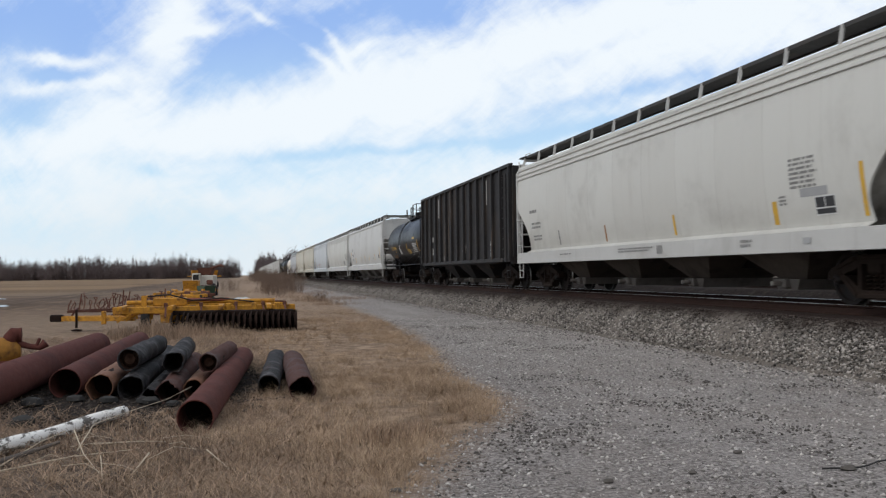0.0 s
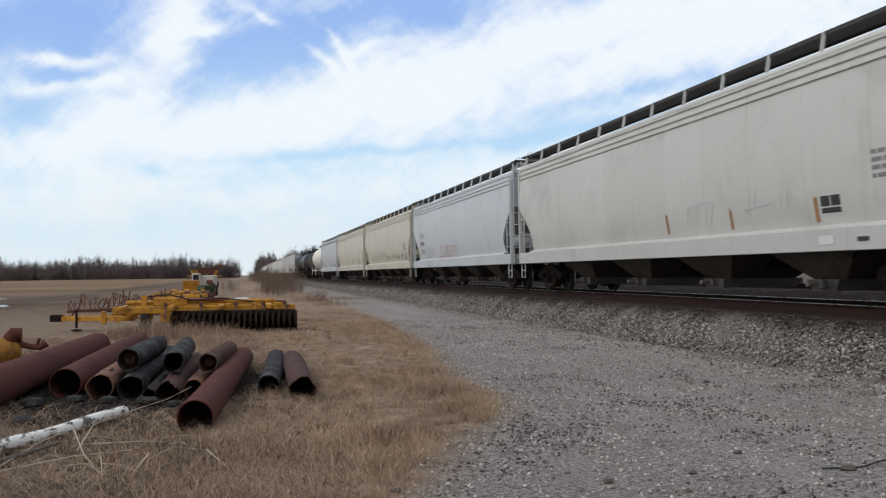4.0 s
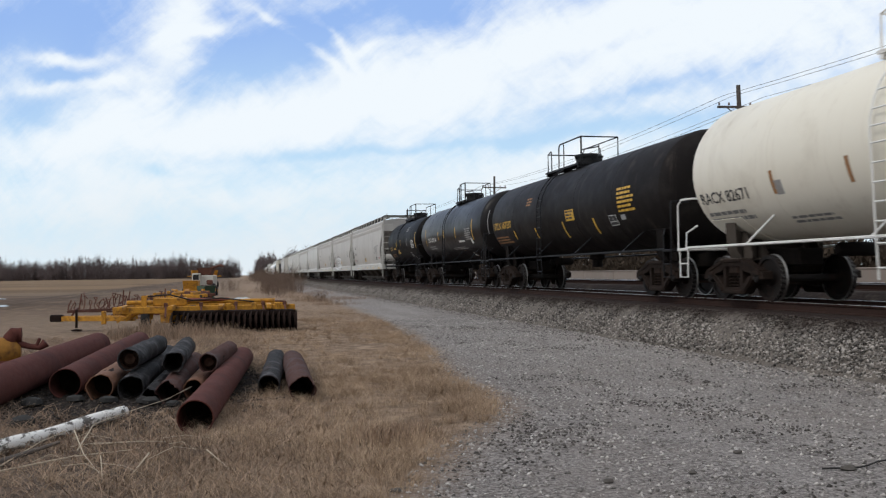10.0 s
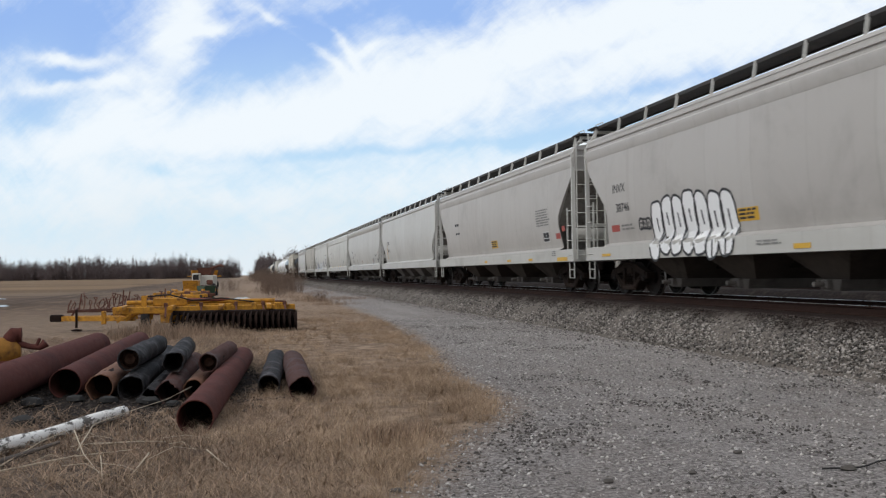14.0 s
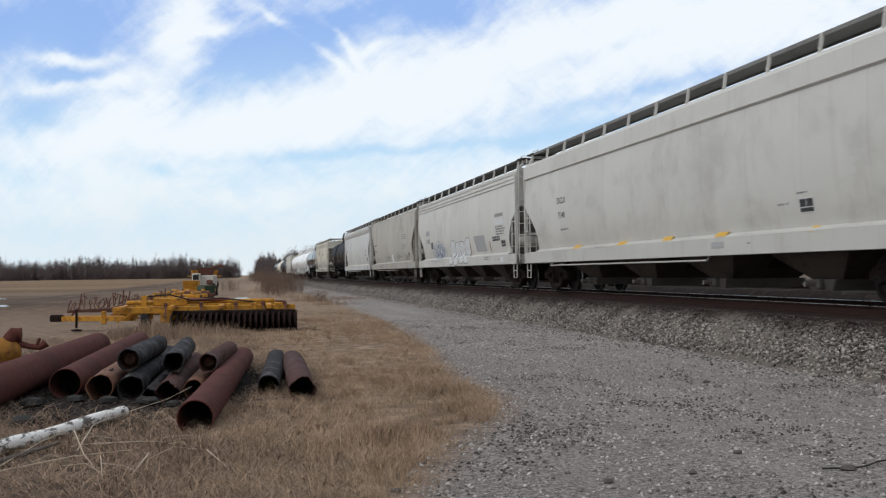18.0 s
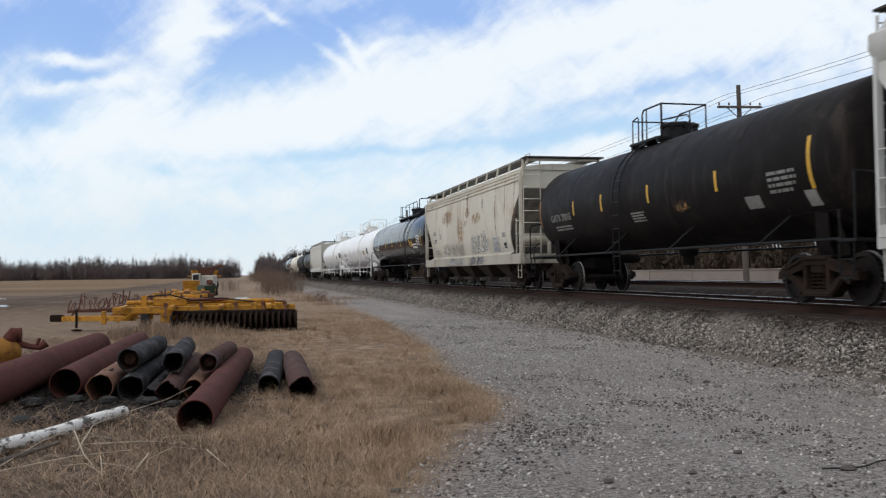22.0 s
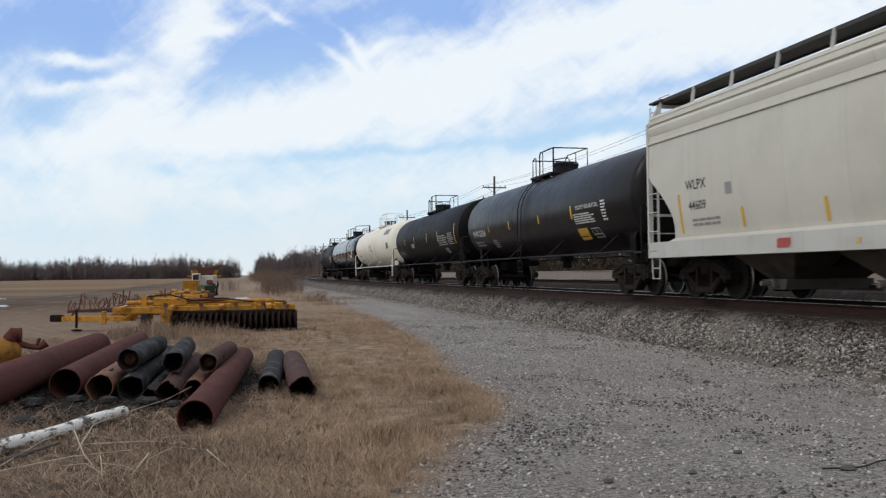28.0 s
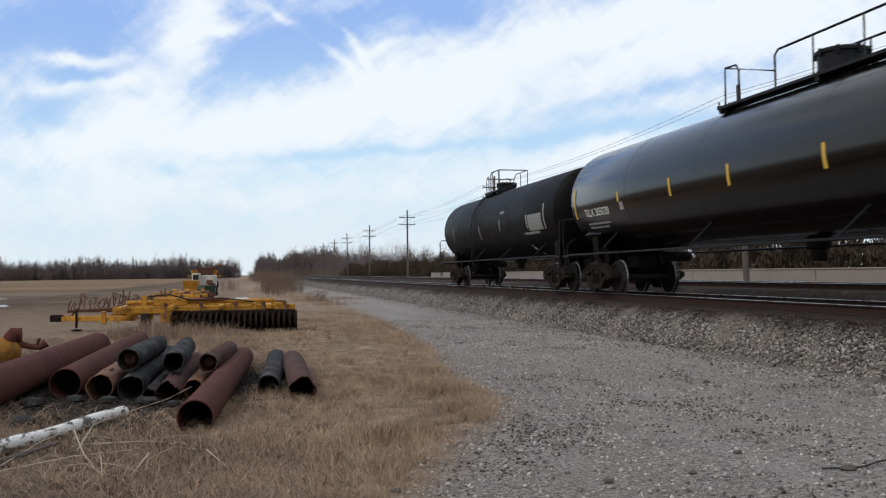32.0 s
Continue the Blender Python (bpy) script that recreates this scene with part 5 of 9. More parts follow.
    nb = int(2 * hs / 1.55)
    for i in range(nb + 1):
        part("board_bracket", shared("board_bracket", lambda: Shape().bar((-1.44, 0, 4.27), (-1.375, 0, 4.63), 0.07, 0.02)), trim, car, m=Matrix.Translation((0, -hs + 0.3 + (2 * hs - 0.6) * i / nb, 0)))
    part("roof_hatch", shared(("roof_hatch", hk), lambda: Shape().block(-0.36, 0.36, -hs + 0.9, hs - 0.9, 4.39, 4.50, 0.04)), body, car)
    couplers(car, half)
    return car, hopper_surf, half, hs


# ---- open-topped coal hopper with outside posts ----
def coal_car(spec):
    L = spec["L"]
    half, hs = L / 2, L / 2 - 0.5
    car = thing("coal_hopper_car", spec["label"], "hopper car", "cars of the freight train")
    walls = Shape()
    for sx in (-1, 1):
        walls.block(min(sx * 1.46, sx * 1.50), max(sx * 1.46, sx * 1.50), -hs, hs, 1.02, 4.50, 0.01)
    part("side_sheet", walls, "coal", car)
    for sign in (1, -1):
        y = sign * hs
        part("end_sheet", Shape().block(-1.46, 1.46, min(y, y - sign * 0.06), max(y, y - sign * 0.06), 2.1, 4.50, 0.01), "coal", car)
        part("slope_sheet", Shape().loft([[(-1.45, sign * (hs - 0.06), 2.2), (1.45, sign * (hs - 0.06), 2.2), (1.45, sign * (hs - 0.06), 2.14), (-1.45, sign * (hs - 0.06), 2.14)],
                                          [(-1.45, sign * (hs - 2.4), 1.0), (1.45, sign * (hs - 2.4), 1.0), (1.45, sign * (hs - 2.4), 0.94), (-1.45, sign * (hs - 2.4), 0.94)]]), "coal", car)
        part("end_sill", Shape().block(-1.5, 1.5, min(y, y - sign * 0.2), max(y, y - sign * 0.2), 0.92, 1.25, 0.02), "coal", car)
        for x in (-1.42, -0.5, 0.5, 1.42):
            part("end_post", shared("coal_end_post", lambda: Shape().block(-0.06, 0.06, -0.06, 0.06, 1.2, 4.42, 0.01)), "coal", car, m=Matrix.Translation((x, sign * (hs + 0.03), 0)))
        part("ladder", shared("coal_ladder", lambda: ladder_shape(0.45, 1.0, 4.2, 9)), "coal", car, m=Matrix.Translation((-1.68, sign * (hs - 0.1), 0)) @ Matrix.Diagonal((1, -sign, 1, 1)))
        part("sill_step", shared("sill_step", lambda: step_shape(0.4, 0.44, 0.93)), "coal", car, m=Matrix.Translation((-1.56, sign * (hs - 0.28) - 0.2, 0)))
        truck(car, sign * (hs - 1.62))
    part("floor", Shape().block(-1.45, 1.45, -hs + 2.2, hs - 2.2, 0.96, 1.05, 0.01), "coal", car)
    part("coal_load", Shape().loft([[(-1.45, -hs + 0.2, 3.9), (1.45, -hs + 0.2, 3.9), (1.45, hs - 0.2, 3.9), (-1.45, hs - 0.2, 3.9)], [(-1.45, -hs + 0.1, 4.2), (1.45, -hs + 0.1, 4.2), (1.45, hs - 0.1, 4.2), (-1.45, hs - 0.1, 4.2)],
                                    [(-0.4, -hs + 1, 4.32), (0.4, -hs + 1, 4.32), (0.4, hs - 1, 4.32), (-0.4, hs - 1, 4.32)]]), "under", car, "dark lading just below the rim")
    for sx in (-1, 1):
        x0, x1 = sorted((sx * 1.44, sx * 1.60))
        part("top_chord", Shape().block(x0, x1, -hs - 0.05, hs + 0.05, 4.45, 4.58, 0.02), "coal", car)
        part("side_sill", Shape().block(x0, x1, -hs, hs, 1.0, 1.16, 0.02), "coal", car)
        n = 15
        for i in range(n):
            part("side_post", shared("coal_post", lambda: Shape().block(-0.07, 0.07, -0.06, 0.06, 1.1, 4.48, 0.015)), "coal", car, m=Matrix.Translation((sx * 1.55, -hs + 0.06 + (2 * hs - 0.12) * i / (n - 1), 0)))
    part("centre_sill", shared(("centre_sill", round(hs, 2)), lambda: Shape().block(-0.2, 0.2, -half + 0.35, half - 0.35, 0.66, 1.0, 0.02)), "under", car)
    for i in range(3):
        y = (i - 1) * 3.1
        bay = part("hopper_bay", shared("coal_bay", bay_shape), "coal", car, m=Matrix.Translation((0, y, -0.06)) @ Matrix.Diagonal((1, 0.72, 1, 1)))
        part("outlet_gate", shared("gate", gate_shape), "gate", bay, "scuffed grey outlet gate")
    part("roof_grab", shared("roof_grab", lambda: Shape().tube([(0, -0.25, 4.64), (0, -0.25, 4.75), (0, 0.25, 4.75), (0, 0.25, 4.64)], 0.014, 5)), "coal", car, m=Matrix.Translation((-1.45, -hs + 0.5, -0.2)))
    couplers(car, half)
    return car, (lambda y, z: 1.502), half, hs


# ---- tank car ----
def tank_shell_shape(half, R, zc):
    th, hd = half - 0.5, R * 0.30
    prof = []
    for i in range(9):
        a = math.pi / 2 * i / 8
        prof.append((max(0.02, R * math.sin(a)), -th + hd * (1 - math.cos(a))))
    mid = [(R, -th * 0.5), (R, 0.0), (R, th * 0.5)]
    prof = prof + mid + [(r, -q) for r, q in reversed(prof)]
    return Shape().lathe(prof, "y", (0, 0, zc), 48)


def band_shape(R, zc, w=0.09):
    return Shape().lathe([(R - 0.02, -w / 2), (R + 0.012, -w / 2), (R + 0.012, w / 2), (R - 0.02, w / 2)], "y", (0, 0, zc), 48)


def saddle_shape(R, zc):
    """The cradle at one end: a tapered cross web with flanges and gussets; +y is outwards."""
    s = Shape()
    xs = (-1.0, -0.88, -0.7, -0.4, 0, 0.4, 0.7, 0.88, 1.0)
    ring = [(x, zc - math.sqrt(max(0.05, R * R - x * x)) + 0.03) for x in xs]
    n = len(ring)
    v = []
    for y in (0.09, 0.16):
        v += [(x, y, z) for x, z in ring] + [(x, y, 1.05 if abs(x) > 0.9 else 0.86) for x, _ in ring]
    f = []
    for j in range(n - 1):
        f += [(j, j + 1, n + j + 1, n + j), (2 * n + j, 3 * n + j, 3 * n + j + 1, 2 * n + j + 1), (j, 2 * n + j, 2 * n + j + 1, j + 1), (n + j, n + j + 1, 3 * n + j + 1, 3 * n + j)]
    f += [(0, n, 3 * n, 2 * n), (n - 1, 3 * n - 1, 4 * n - 1, 2 * n - 1)]
    s.add(v, f)
    for sx in (-1, 1):
        s.loft([[(sx * x, -0.06, z), (sx * (x + 0.03), -0.06, z), (sx * (x + 0.03), 0.31, z), (sx * x, 0.31, z)] for x, z in ((0.86, 0.84), (0.99, 1.03), (1.02, zc - math.sqrt(R * R - 1.04) + 0.02))])
        for x in (0.45, 0.8):
            top = zc - math.sqrt(R * R - x * x) + 0.02
            s.loft([[(sx * x - 0.015, y, 0.86), (sx * x + 0.015, y, 0.86), (sx * x + 0.015, y, h), (sx * x - 0.015, y, h)] for y, h in ((-0.30, 0.98), (-0.05, top), (0.30, top), (0.55, 0.98))])
    return s.block(-1.1, 1.1, -0.22, 0.47, 0.82, 0.87, 0.01)


def saddle_pad_shape(R, zc):
    """Doubler plate bent round the underside of the shell over a cradle."""
    pad = []
    for i in range(17):
        a = radians(222 + 96 * i / 16)
        pad.append([((R + d) * math.cos(a), y, zc + (R + d) * math.sin(a)) for y, d in ((-0.45, -0.01), (-0.45, 0.014), (0.72, 0.014), (0.72, -0.01))])
    return Shape().loft(pad)


def end_deck_shape():
    """End platform with its hand rails; +y is outwards."""
    s = Shape().block(-1.5, 1.5, -0.18, 0.28, 1.06, 1.12, 0.01)
    for x in (-1.48, 1.48):
        s.tube([(x, 0.25, 1.1), (x, 0.25, 2.08), (x * 0.97, 0.18, 2.2), (x * 0.85, 0.06, 2.22), (x * 0.6, -0.06, 2.22)], 0.022, 6)
        s.tube([(x, -0.1, 1.1), (x, -0.14, 1.45), (x * 0.9, -0.35, 1.6)], 0.02, 6)
    return s


def long_railing_shape(h):
    """Rails on a long platform: a gate, a low rail past the hatch, a tall arch across the head end; centre at y = 0."""
    s, x = Shape(), 0.62
    s.tube([(-x, 3.3, -0.1), (-x, 3.3, h), (x, 3.3, h), (x, 3.3, -0.1)], 0.024, 6)
    s.tube([(-x, 3.3, h), (-x, 2.85, h * 0.97), (-x, 2.75, h * 0.8), (-x, 2.75, -0.05)], 0.022, 6)
    for side in (-x, x):
        s.tube([(side, 1.42, -0.05), (side, 1.42, h * 0.82), (side, 1.3, h * 0.92), (side, -2.3, h * 0.92), (side, -2.45, h * 0.8), (side, -2.45, -0.05)], 0.024, 6)
        for y in (0.2, -1.2):
            s.tube([(side, y, -0.05), (side, y, h * 0.92)], 0.018, 5)
        s.tube([(side, -2.0, 0.06), (side, -4.4, 0.16), (side, -4.6, 0.05), (side, -4.6, -0.2)], 0.02, 5)
    s.tube([(-x, -3.16, -0.05), (-x, -3.16, h), (-x * 0.9, -3.22, h + 0.04), (x * 0.9, -3.9, h + 0.04), (x, -3.95, h), (x, -3.95, -0.05)], 0.03, 6)
    return s


def railing_shape(length, h, arch):
    """Rails round the top platform, along y, at z = 0 upwards."""
    s = Shape()
    a = length / 2
    x = 0.62
    # the tail end has a gap for the ladder, the head end is closed
    s.tube([(-x, a, -0.1), (-x, a, h * 0.78), (x, a, h * 0.78), (x, a, -0.1)], 0.024, 6)
    s.tube([(-x, a, h * 0.78), (-x, a - 0.3, h * 0.86), (-x, a - 0.36, h * 0.8), (-x, a - 0.36, -0.05)], 0.02, 6)
    s.tube([(-x, a * 0.3, -0.05), (-x, a * 0.3, h - 0.1), (-x, a * 0.3 - 0.1, h), (-x, -a, h), (x, -a, h), (x, -a, -0.1)], 0.024, 6)
    s.tube([(-x, -a, h), (-x, -a, -0.05)], 0.03, 6)
    s.tube([(x, a, h * 0.78), (x, a - 0.3, h), (x, -a, h)], 0.02, 6)
    n = max(1, int(length / 1.6))
    for i in range(1, n + 1):
        y = a - length * i / (n + 1)
        s.tube([(x, y, -0.05), (x, y, h)], 0.018, 5)
        if y < a * 0.2:
            s.tube([(-x, y, -0.05), (-x, y, h)], 0.018, 5)
    s.tube([(-x, -a - 0.02, h * 0.5), (-x * 0.9, -a - 1.2, h * 0.42), (-x * 0.85, -a - 1.3, h * 0.3), (-x * 0.85, -a - 1.3, -0.2)], 0.02, 6)
    return s


def top_step_shape(length):
    s = Shape()
    for x in (-0.62, 0.62):
        s.tube([(x, length / 2, -0.2), (x, length / 2, 0.40), (x, length / 2 - 0.12, 0.5), (x, -length / 2 + 0.12, 0.5), (x, -length / 2, 0.4), (x, -length / 2, -0.2)], 0.02, 6)
    return s


def tank_ladder_shape(R, zc):
    s = Shape()
    pts = [(-1.46, 0.92), (-1.50, 1.3)]
    for i in range(9):
        a = radians(172 - 11.5 * i)
        pts.append(((R + 0.11) * math.cos(a), zc + (R + 0.11) * math.sin(a)))
    pts = [(-1.50, 0.45), (-1.54, 1.2), (-(R + 0.10), zc)] + [p for p in pts if p[1] > zc]
    for y in (-0.2, 0.2):
        s.tube([(x, y, z) for x, z in pts], 0.018, 6)
    total = [(p, q) for p, q in zip(pts, pts[1:])]
    for (p, q) in total:
        d = math.hypot(q[0] - p[0], q[1] - p[1])
        for i in range(max(1, int(d / 0.3))):
            t = (i + 0.5) / max(1, int(d / 0.3))
            x, z = p[0] + (q[0] - p[0]) * t, p[1] + (q[1] - p[1]) * t
            s.tube([(x, -0.2, z), (x, 0.2, z)], 0.016, 5)
    return s


def tank_car(spec):
    L, R, zc = spec["L"], spec.get("R", 1.5), spec.get("zc", 2.70)
    half = L / 2
    car = thing("tank_car", spec["label"], "tank car", "cars of the freight train")
    body, trim = spec["paint"], spec.get("trim", "steel_black")
    key = (round(half, 2), R, zc)
    shell = part("tank_shell", shared(("tank_shell",) + key, lambda: tank_shell_shape(half, R, zc), 50), body, car)
    for y in spec.get("bands", ()):
        part("shell_band", shared(("shell_band", R, zc), lambda: band_shape(R, zc), 50), body, shell, m=Matrix.Translation((0, y, 0)))
    for y in spec.get("seams", (-half * 0.55, -half * 0.2, half * 0.2, half * 0.55)):
        part("weld_seam", shared(("weld_seam", R, zc), lambda: Shape().lathe([(R - 0.01, -0.012), (R + 0.004, -0.006), (R + 0.004, 0.006), (R - 0.01, 0.012)], "y", (0, 0, zc), 48), 50), body, shell, m=Matrix.Translation((0, y, 0)))
    for sign in (1, -1):
        flip = Matrix.Diagonal((1, sign, 1, 1))
        ty = sign * (half - 1.75)
        part("saddle", shared(("saddle", R, zc), lambda: saddle_shape(R, zc)), spec.get("saddle_paint", "under"), car, "tank cradle over the truck", Matrix.Translation((0, ty, 0)) @ flip)
        part("saddle_pad", shared(("saddle_pad", R, zc), lambda: saddle_pad_shape(R, zc), 50), body, shell, m=Matrix.Translation((0, ty, 0)) @ flip)
        part("stub_sill", shared("stub_sill", lambda: Shape().block(-0.28, 0.28, -1.1, 1.45, 0.70, 1.05, 0.03)), "under", car, "grimy stub sill", Matrix.Translation((0, ty, 0)) @ flip)
        part("end_platform", shared("end_deck", end_deck_shape), trim, car, "end platform with bent hand rails", Matrix.Translation((0, sign * (half - 0.42), 0)) @ flip)
        for sx in (-1, 1):
            part("sill_step", shared("tank_step", lambda: step_shape(0.38, 0.48, 1.08)), trim, car, m=Matrix.Translation((sx * 1.47, sign * (half - 0.4) - 0.19, 0)))
        truck(car, ty)
    top = zc + R
    pl, py = spec.get("platform", 2.6), spec.get("platform_y", 0.0)
    for sx in (-1, 1):
        part("side_rail", shared(("side_rail", key), lambda: Shape().tube([(0, -half + 0.5, 1.12), (0, half - 0.5, 1.12)], 0.028, 6)), trim, car, m=Matrix.Translation((sx * 1.47, 0, 0)))
    n = spec.get("braces", 4)
    for i in range(n):
        y = -half + 2.9 + (2 * half - 5.8) * i / max(1, n - 1)
        part("rail_brace", shared(("rail_brace", R, zc), lambda: Shape().tube([(-1.47, 0, 1.12), (-R * 0.714, -0.36, zc - R * 0.68)], 0.022, 6)), trim, car, m=Matrix.Translation((0, y, 0)))
    if spec.get("lower_rail"):
        part("lower_rail", Shape().tube([(-1.47, -half + 2.6, 0.80), (-1.47, half - 2.6, 0.80)], 0.018, 6), trim, car)
        for i in range(9):
            y = -half + 2.6 + (2 * half - 5.2) * i / 8
            part("rail_post", shared("rail_post", lambda: Shape().tube([(-1.47, 0, 0.64), (-1.47, 0, 1.12)], 0.016, 6)), trim, car, m=Matrix.Translation((0, y, 0)))
    deck = Shape().box(-0.72, -0.35, -pl / 2, pl / 2, top - 0.03, top + 0.03).box(0.35, 0.72, -pl / 2, pl / 2, top - 0.03, top + 0.03)
    for y in (-pl / 2 + 0.1, 0, pl / 2 - 0.1):
        deck.box(-0.7, 0.7, y - 0.05, y + 0.05, top - 0.12, top - 0.03)
    deck_ob = part("top_platform", deck, spec.get("deck", trim), car, "grating round the hatch", Matrix.Translation((0, py, 0)))
    part("railing", shared(("railing", pl), lambda: long_railing_shape(0.86) if pl > 6 else railing_shape(pl, 0.85, True)), trim, deck_ob, m=Matrix.Translation((0, 0, top)))
    for k, (ay, h) in enumerate(spec.get("arches", ())):
        part("hand_rail", shared(("arch", h), lambda: top_step_shape(h)), trim, deck_ob, m=Matrix.Translation((0, ay, top)))
    hy = spec.get("hatch_y", 0.3)
    hatch = part("hatch", shared("hatch", lambda: Shape().lathe([(0.05, -0.25), (0.40, -0.25), (0.40, 0.36), (0.44, 0.37), (0.44, 0.43), (0.36, 0.47), (0.05, 0.49)], "z", n=20)), spec.get("hatch", trim), car, spec.get("hatch_label", "round hatch housing"), Matrix.Translation((0, py + hy, top + (0.1 if pl > 6 else -0.06))) @ Matrix.Diagonal((1.12, 1.12, 0.95, 1.0) if pl > 6 else (1, 1, 1, 1)))
    for k in range(8):
        part("hatch_bolt", shared("hatch_bolt", lambda: Shape().box(-0.025, 0.025, -0.025, 0.025, 0.30, 0.46)), spec.get("hatch", trim), hatch, m=Matrix.Translation((0.42 * math.cos(0.785 * k), 0.42 * math.sin(0.785 * k), 0)))
    part("vent_valve", shared("vent_valve", lambda: Shape().lathe([(0.02, 0), (0.07, 0), (0.07, 0.22), (0.10, 0.24), (0.10, 0.30), (0.02, 0.33)], "z", n=10)), trim, car, m=Matrix.Translation((0.1, py + hy - 0.75, top - 0.03)))
    if spec.get("ladder", True):
        part("ladder", shared(("tank_ladder", R, zc), lambda: tank_ladder_shape(R, zc)), spec.get("ladder_paint", trim), car, "ladder bent round the shell", Matrix.Translation((0, py + spec.get("ladder_y", 0.0), 0)))
    part("bottom_outlet", shared(("outlet", zc, R), lambda: Shape().lathe([(0.05, zc - R - 0.42), (0.16, zc - R - 0.42), (0.16, zc - R - 0.2), (0.24, zc - R - 0.16), (0.24, zc - R + 0.06), (0.05, zc - R + 0.06)], "z", n=14)), "under", car)
    part("air_tank", shared("air_tank", lambda: Shape().lathe([(0.02, -0.55), (0.12, -0.54), (0.17, -0.46), (0.17, 0.46), (0.12, 0.54), (0.02, 0.55)], "x", n=16)), "under", car, m=Matrix.Translation((0.45, half - 3.6, 1.0)) @ Matrix.Scale(0.8, 4))
    part("brake_stand", shared("brake_stand", lambda: Shape().bar((0.45, 0.02, 1.1), (0.45, 0.02, 1.75), 0.08, 0.05)), trim, car, m=Matrix.Translation((0, -half + 0.32, 0)))
    part("brake_wheel", shared("brake_wheel", brake_wheel_shape), trim, car, "hand brake wheel and its gear case", Matrix.Translation((0.45, -half + 0.22, 1.85)))
    if trim == "steel_white":
        part("air_reservoir", shared("air_reservoir", lambda: Shape().lathe([(0.02, -0.42), (0.12, -0.41), (0.17, -0.34), (0.17, 0.34), (0.12, 0.41), (0.02, 0.42)], "y", n=16)), body, car, "white painted air reservoir", Matrix.Translation((-1.16, -half + 0.95, 1.3)))
    couplers(car, half)

    def surf(y, z):
        return math.sqrt(max(0.02, R * R - (z - zc) ** 2))
    return car, surf, half, half - 0.5 - R * 0.30


# ---- the train, head first: where each car begins and ends along y at the start ----
TRAIN, MARKED = [], []


def add_car(build, y0, y1, marks=0.0, **spec):
    """marks: how far the marks' zero lies from the car's middle."""
    spec["L"] = y1 - y0
    car, surf, half, hs = build(spec)
    car.matrix_basis = Matrix.Translation((TRACK_X, (y0 + y1) / 2, RAIL_Z))
    TRAIN.append((car, (y0 + y1) / 2))
    MARKED.append((car, surf, marks, set(car.children)))
    return car, surf, hs


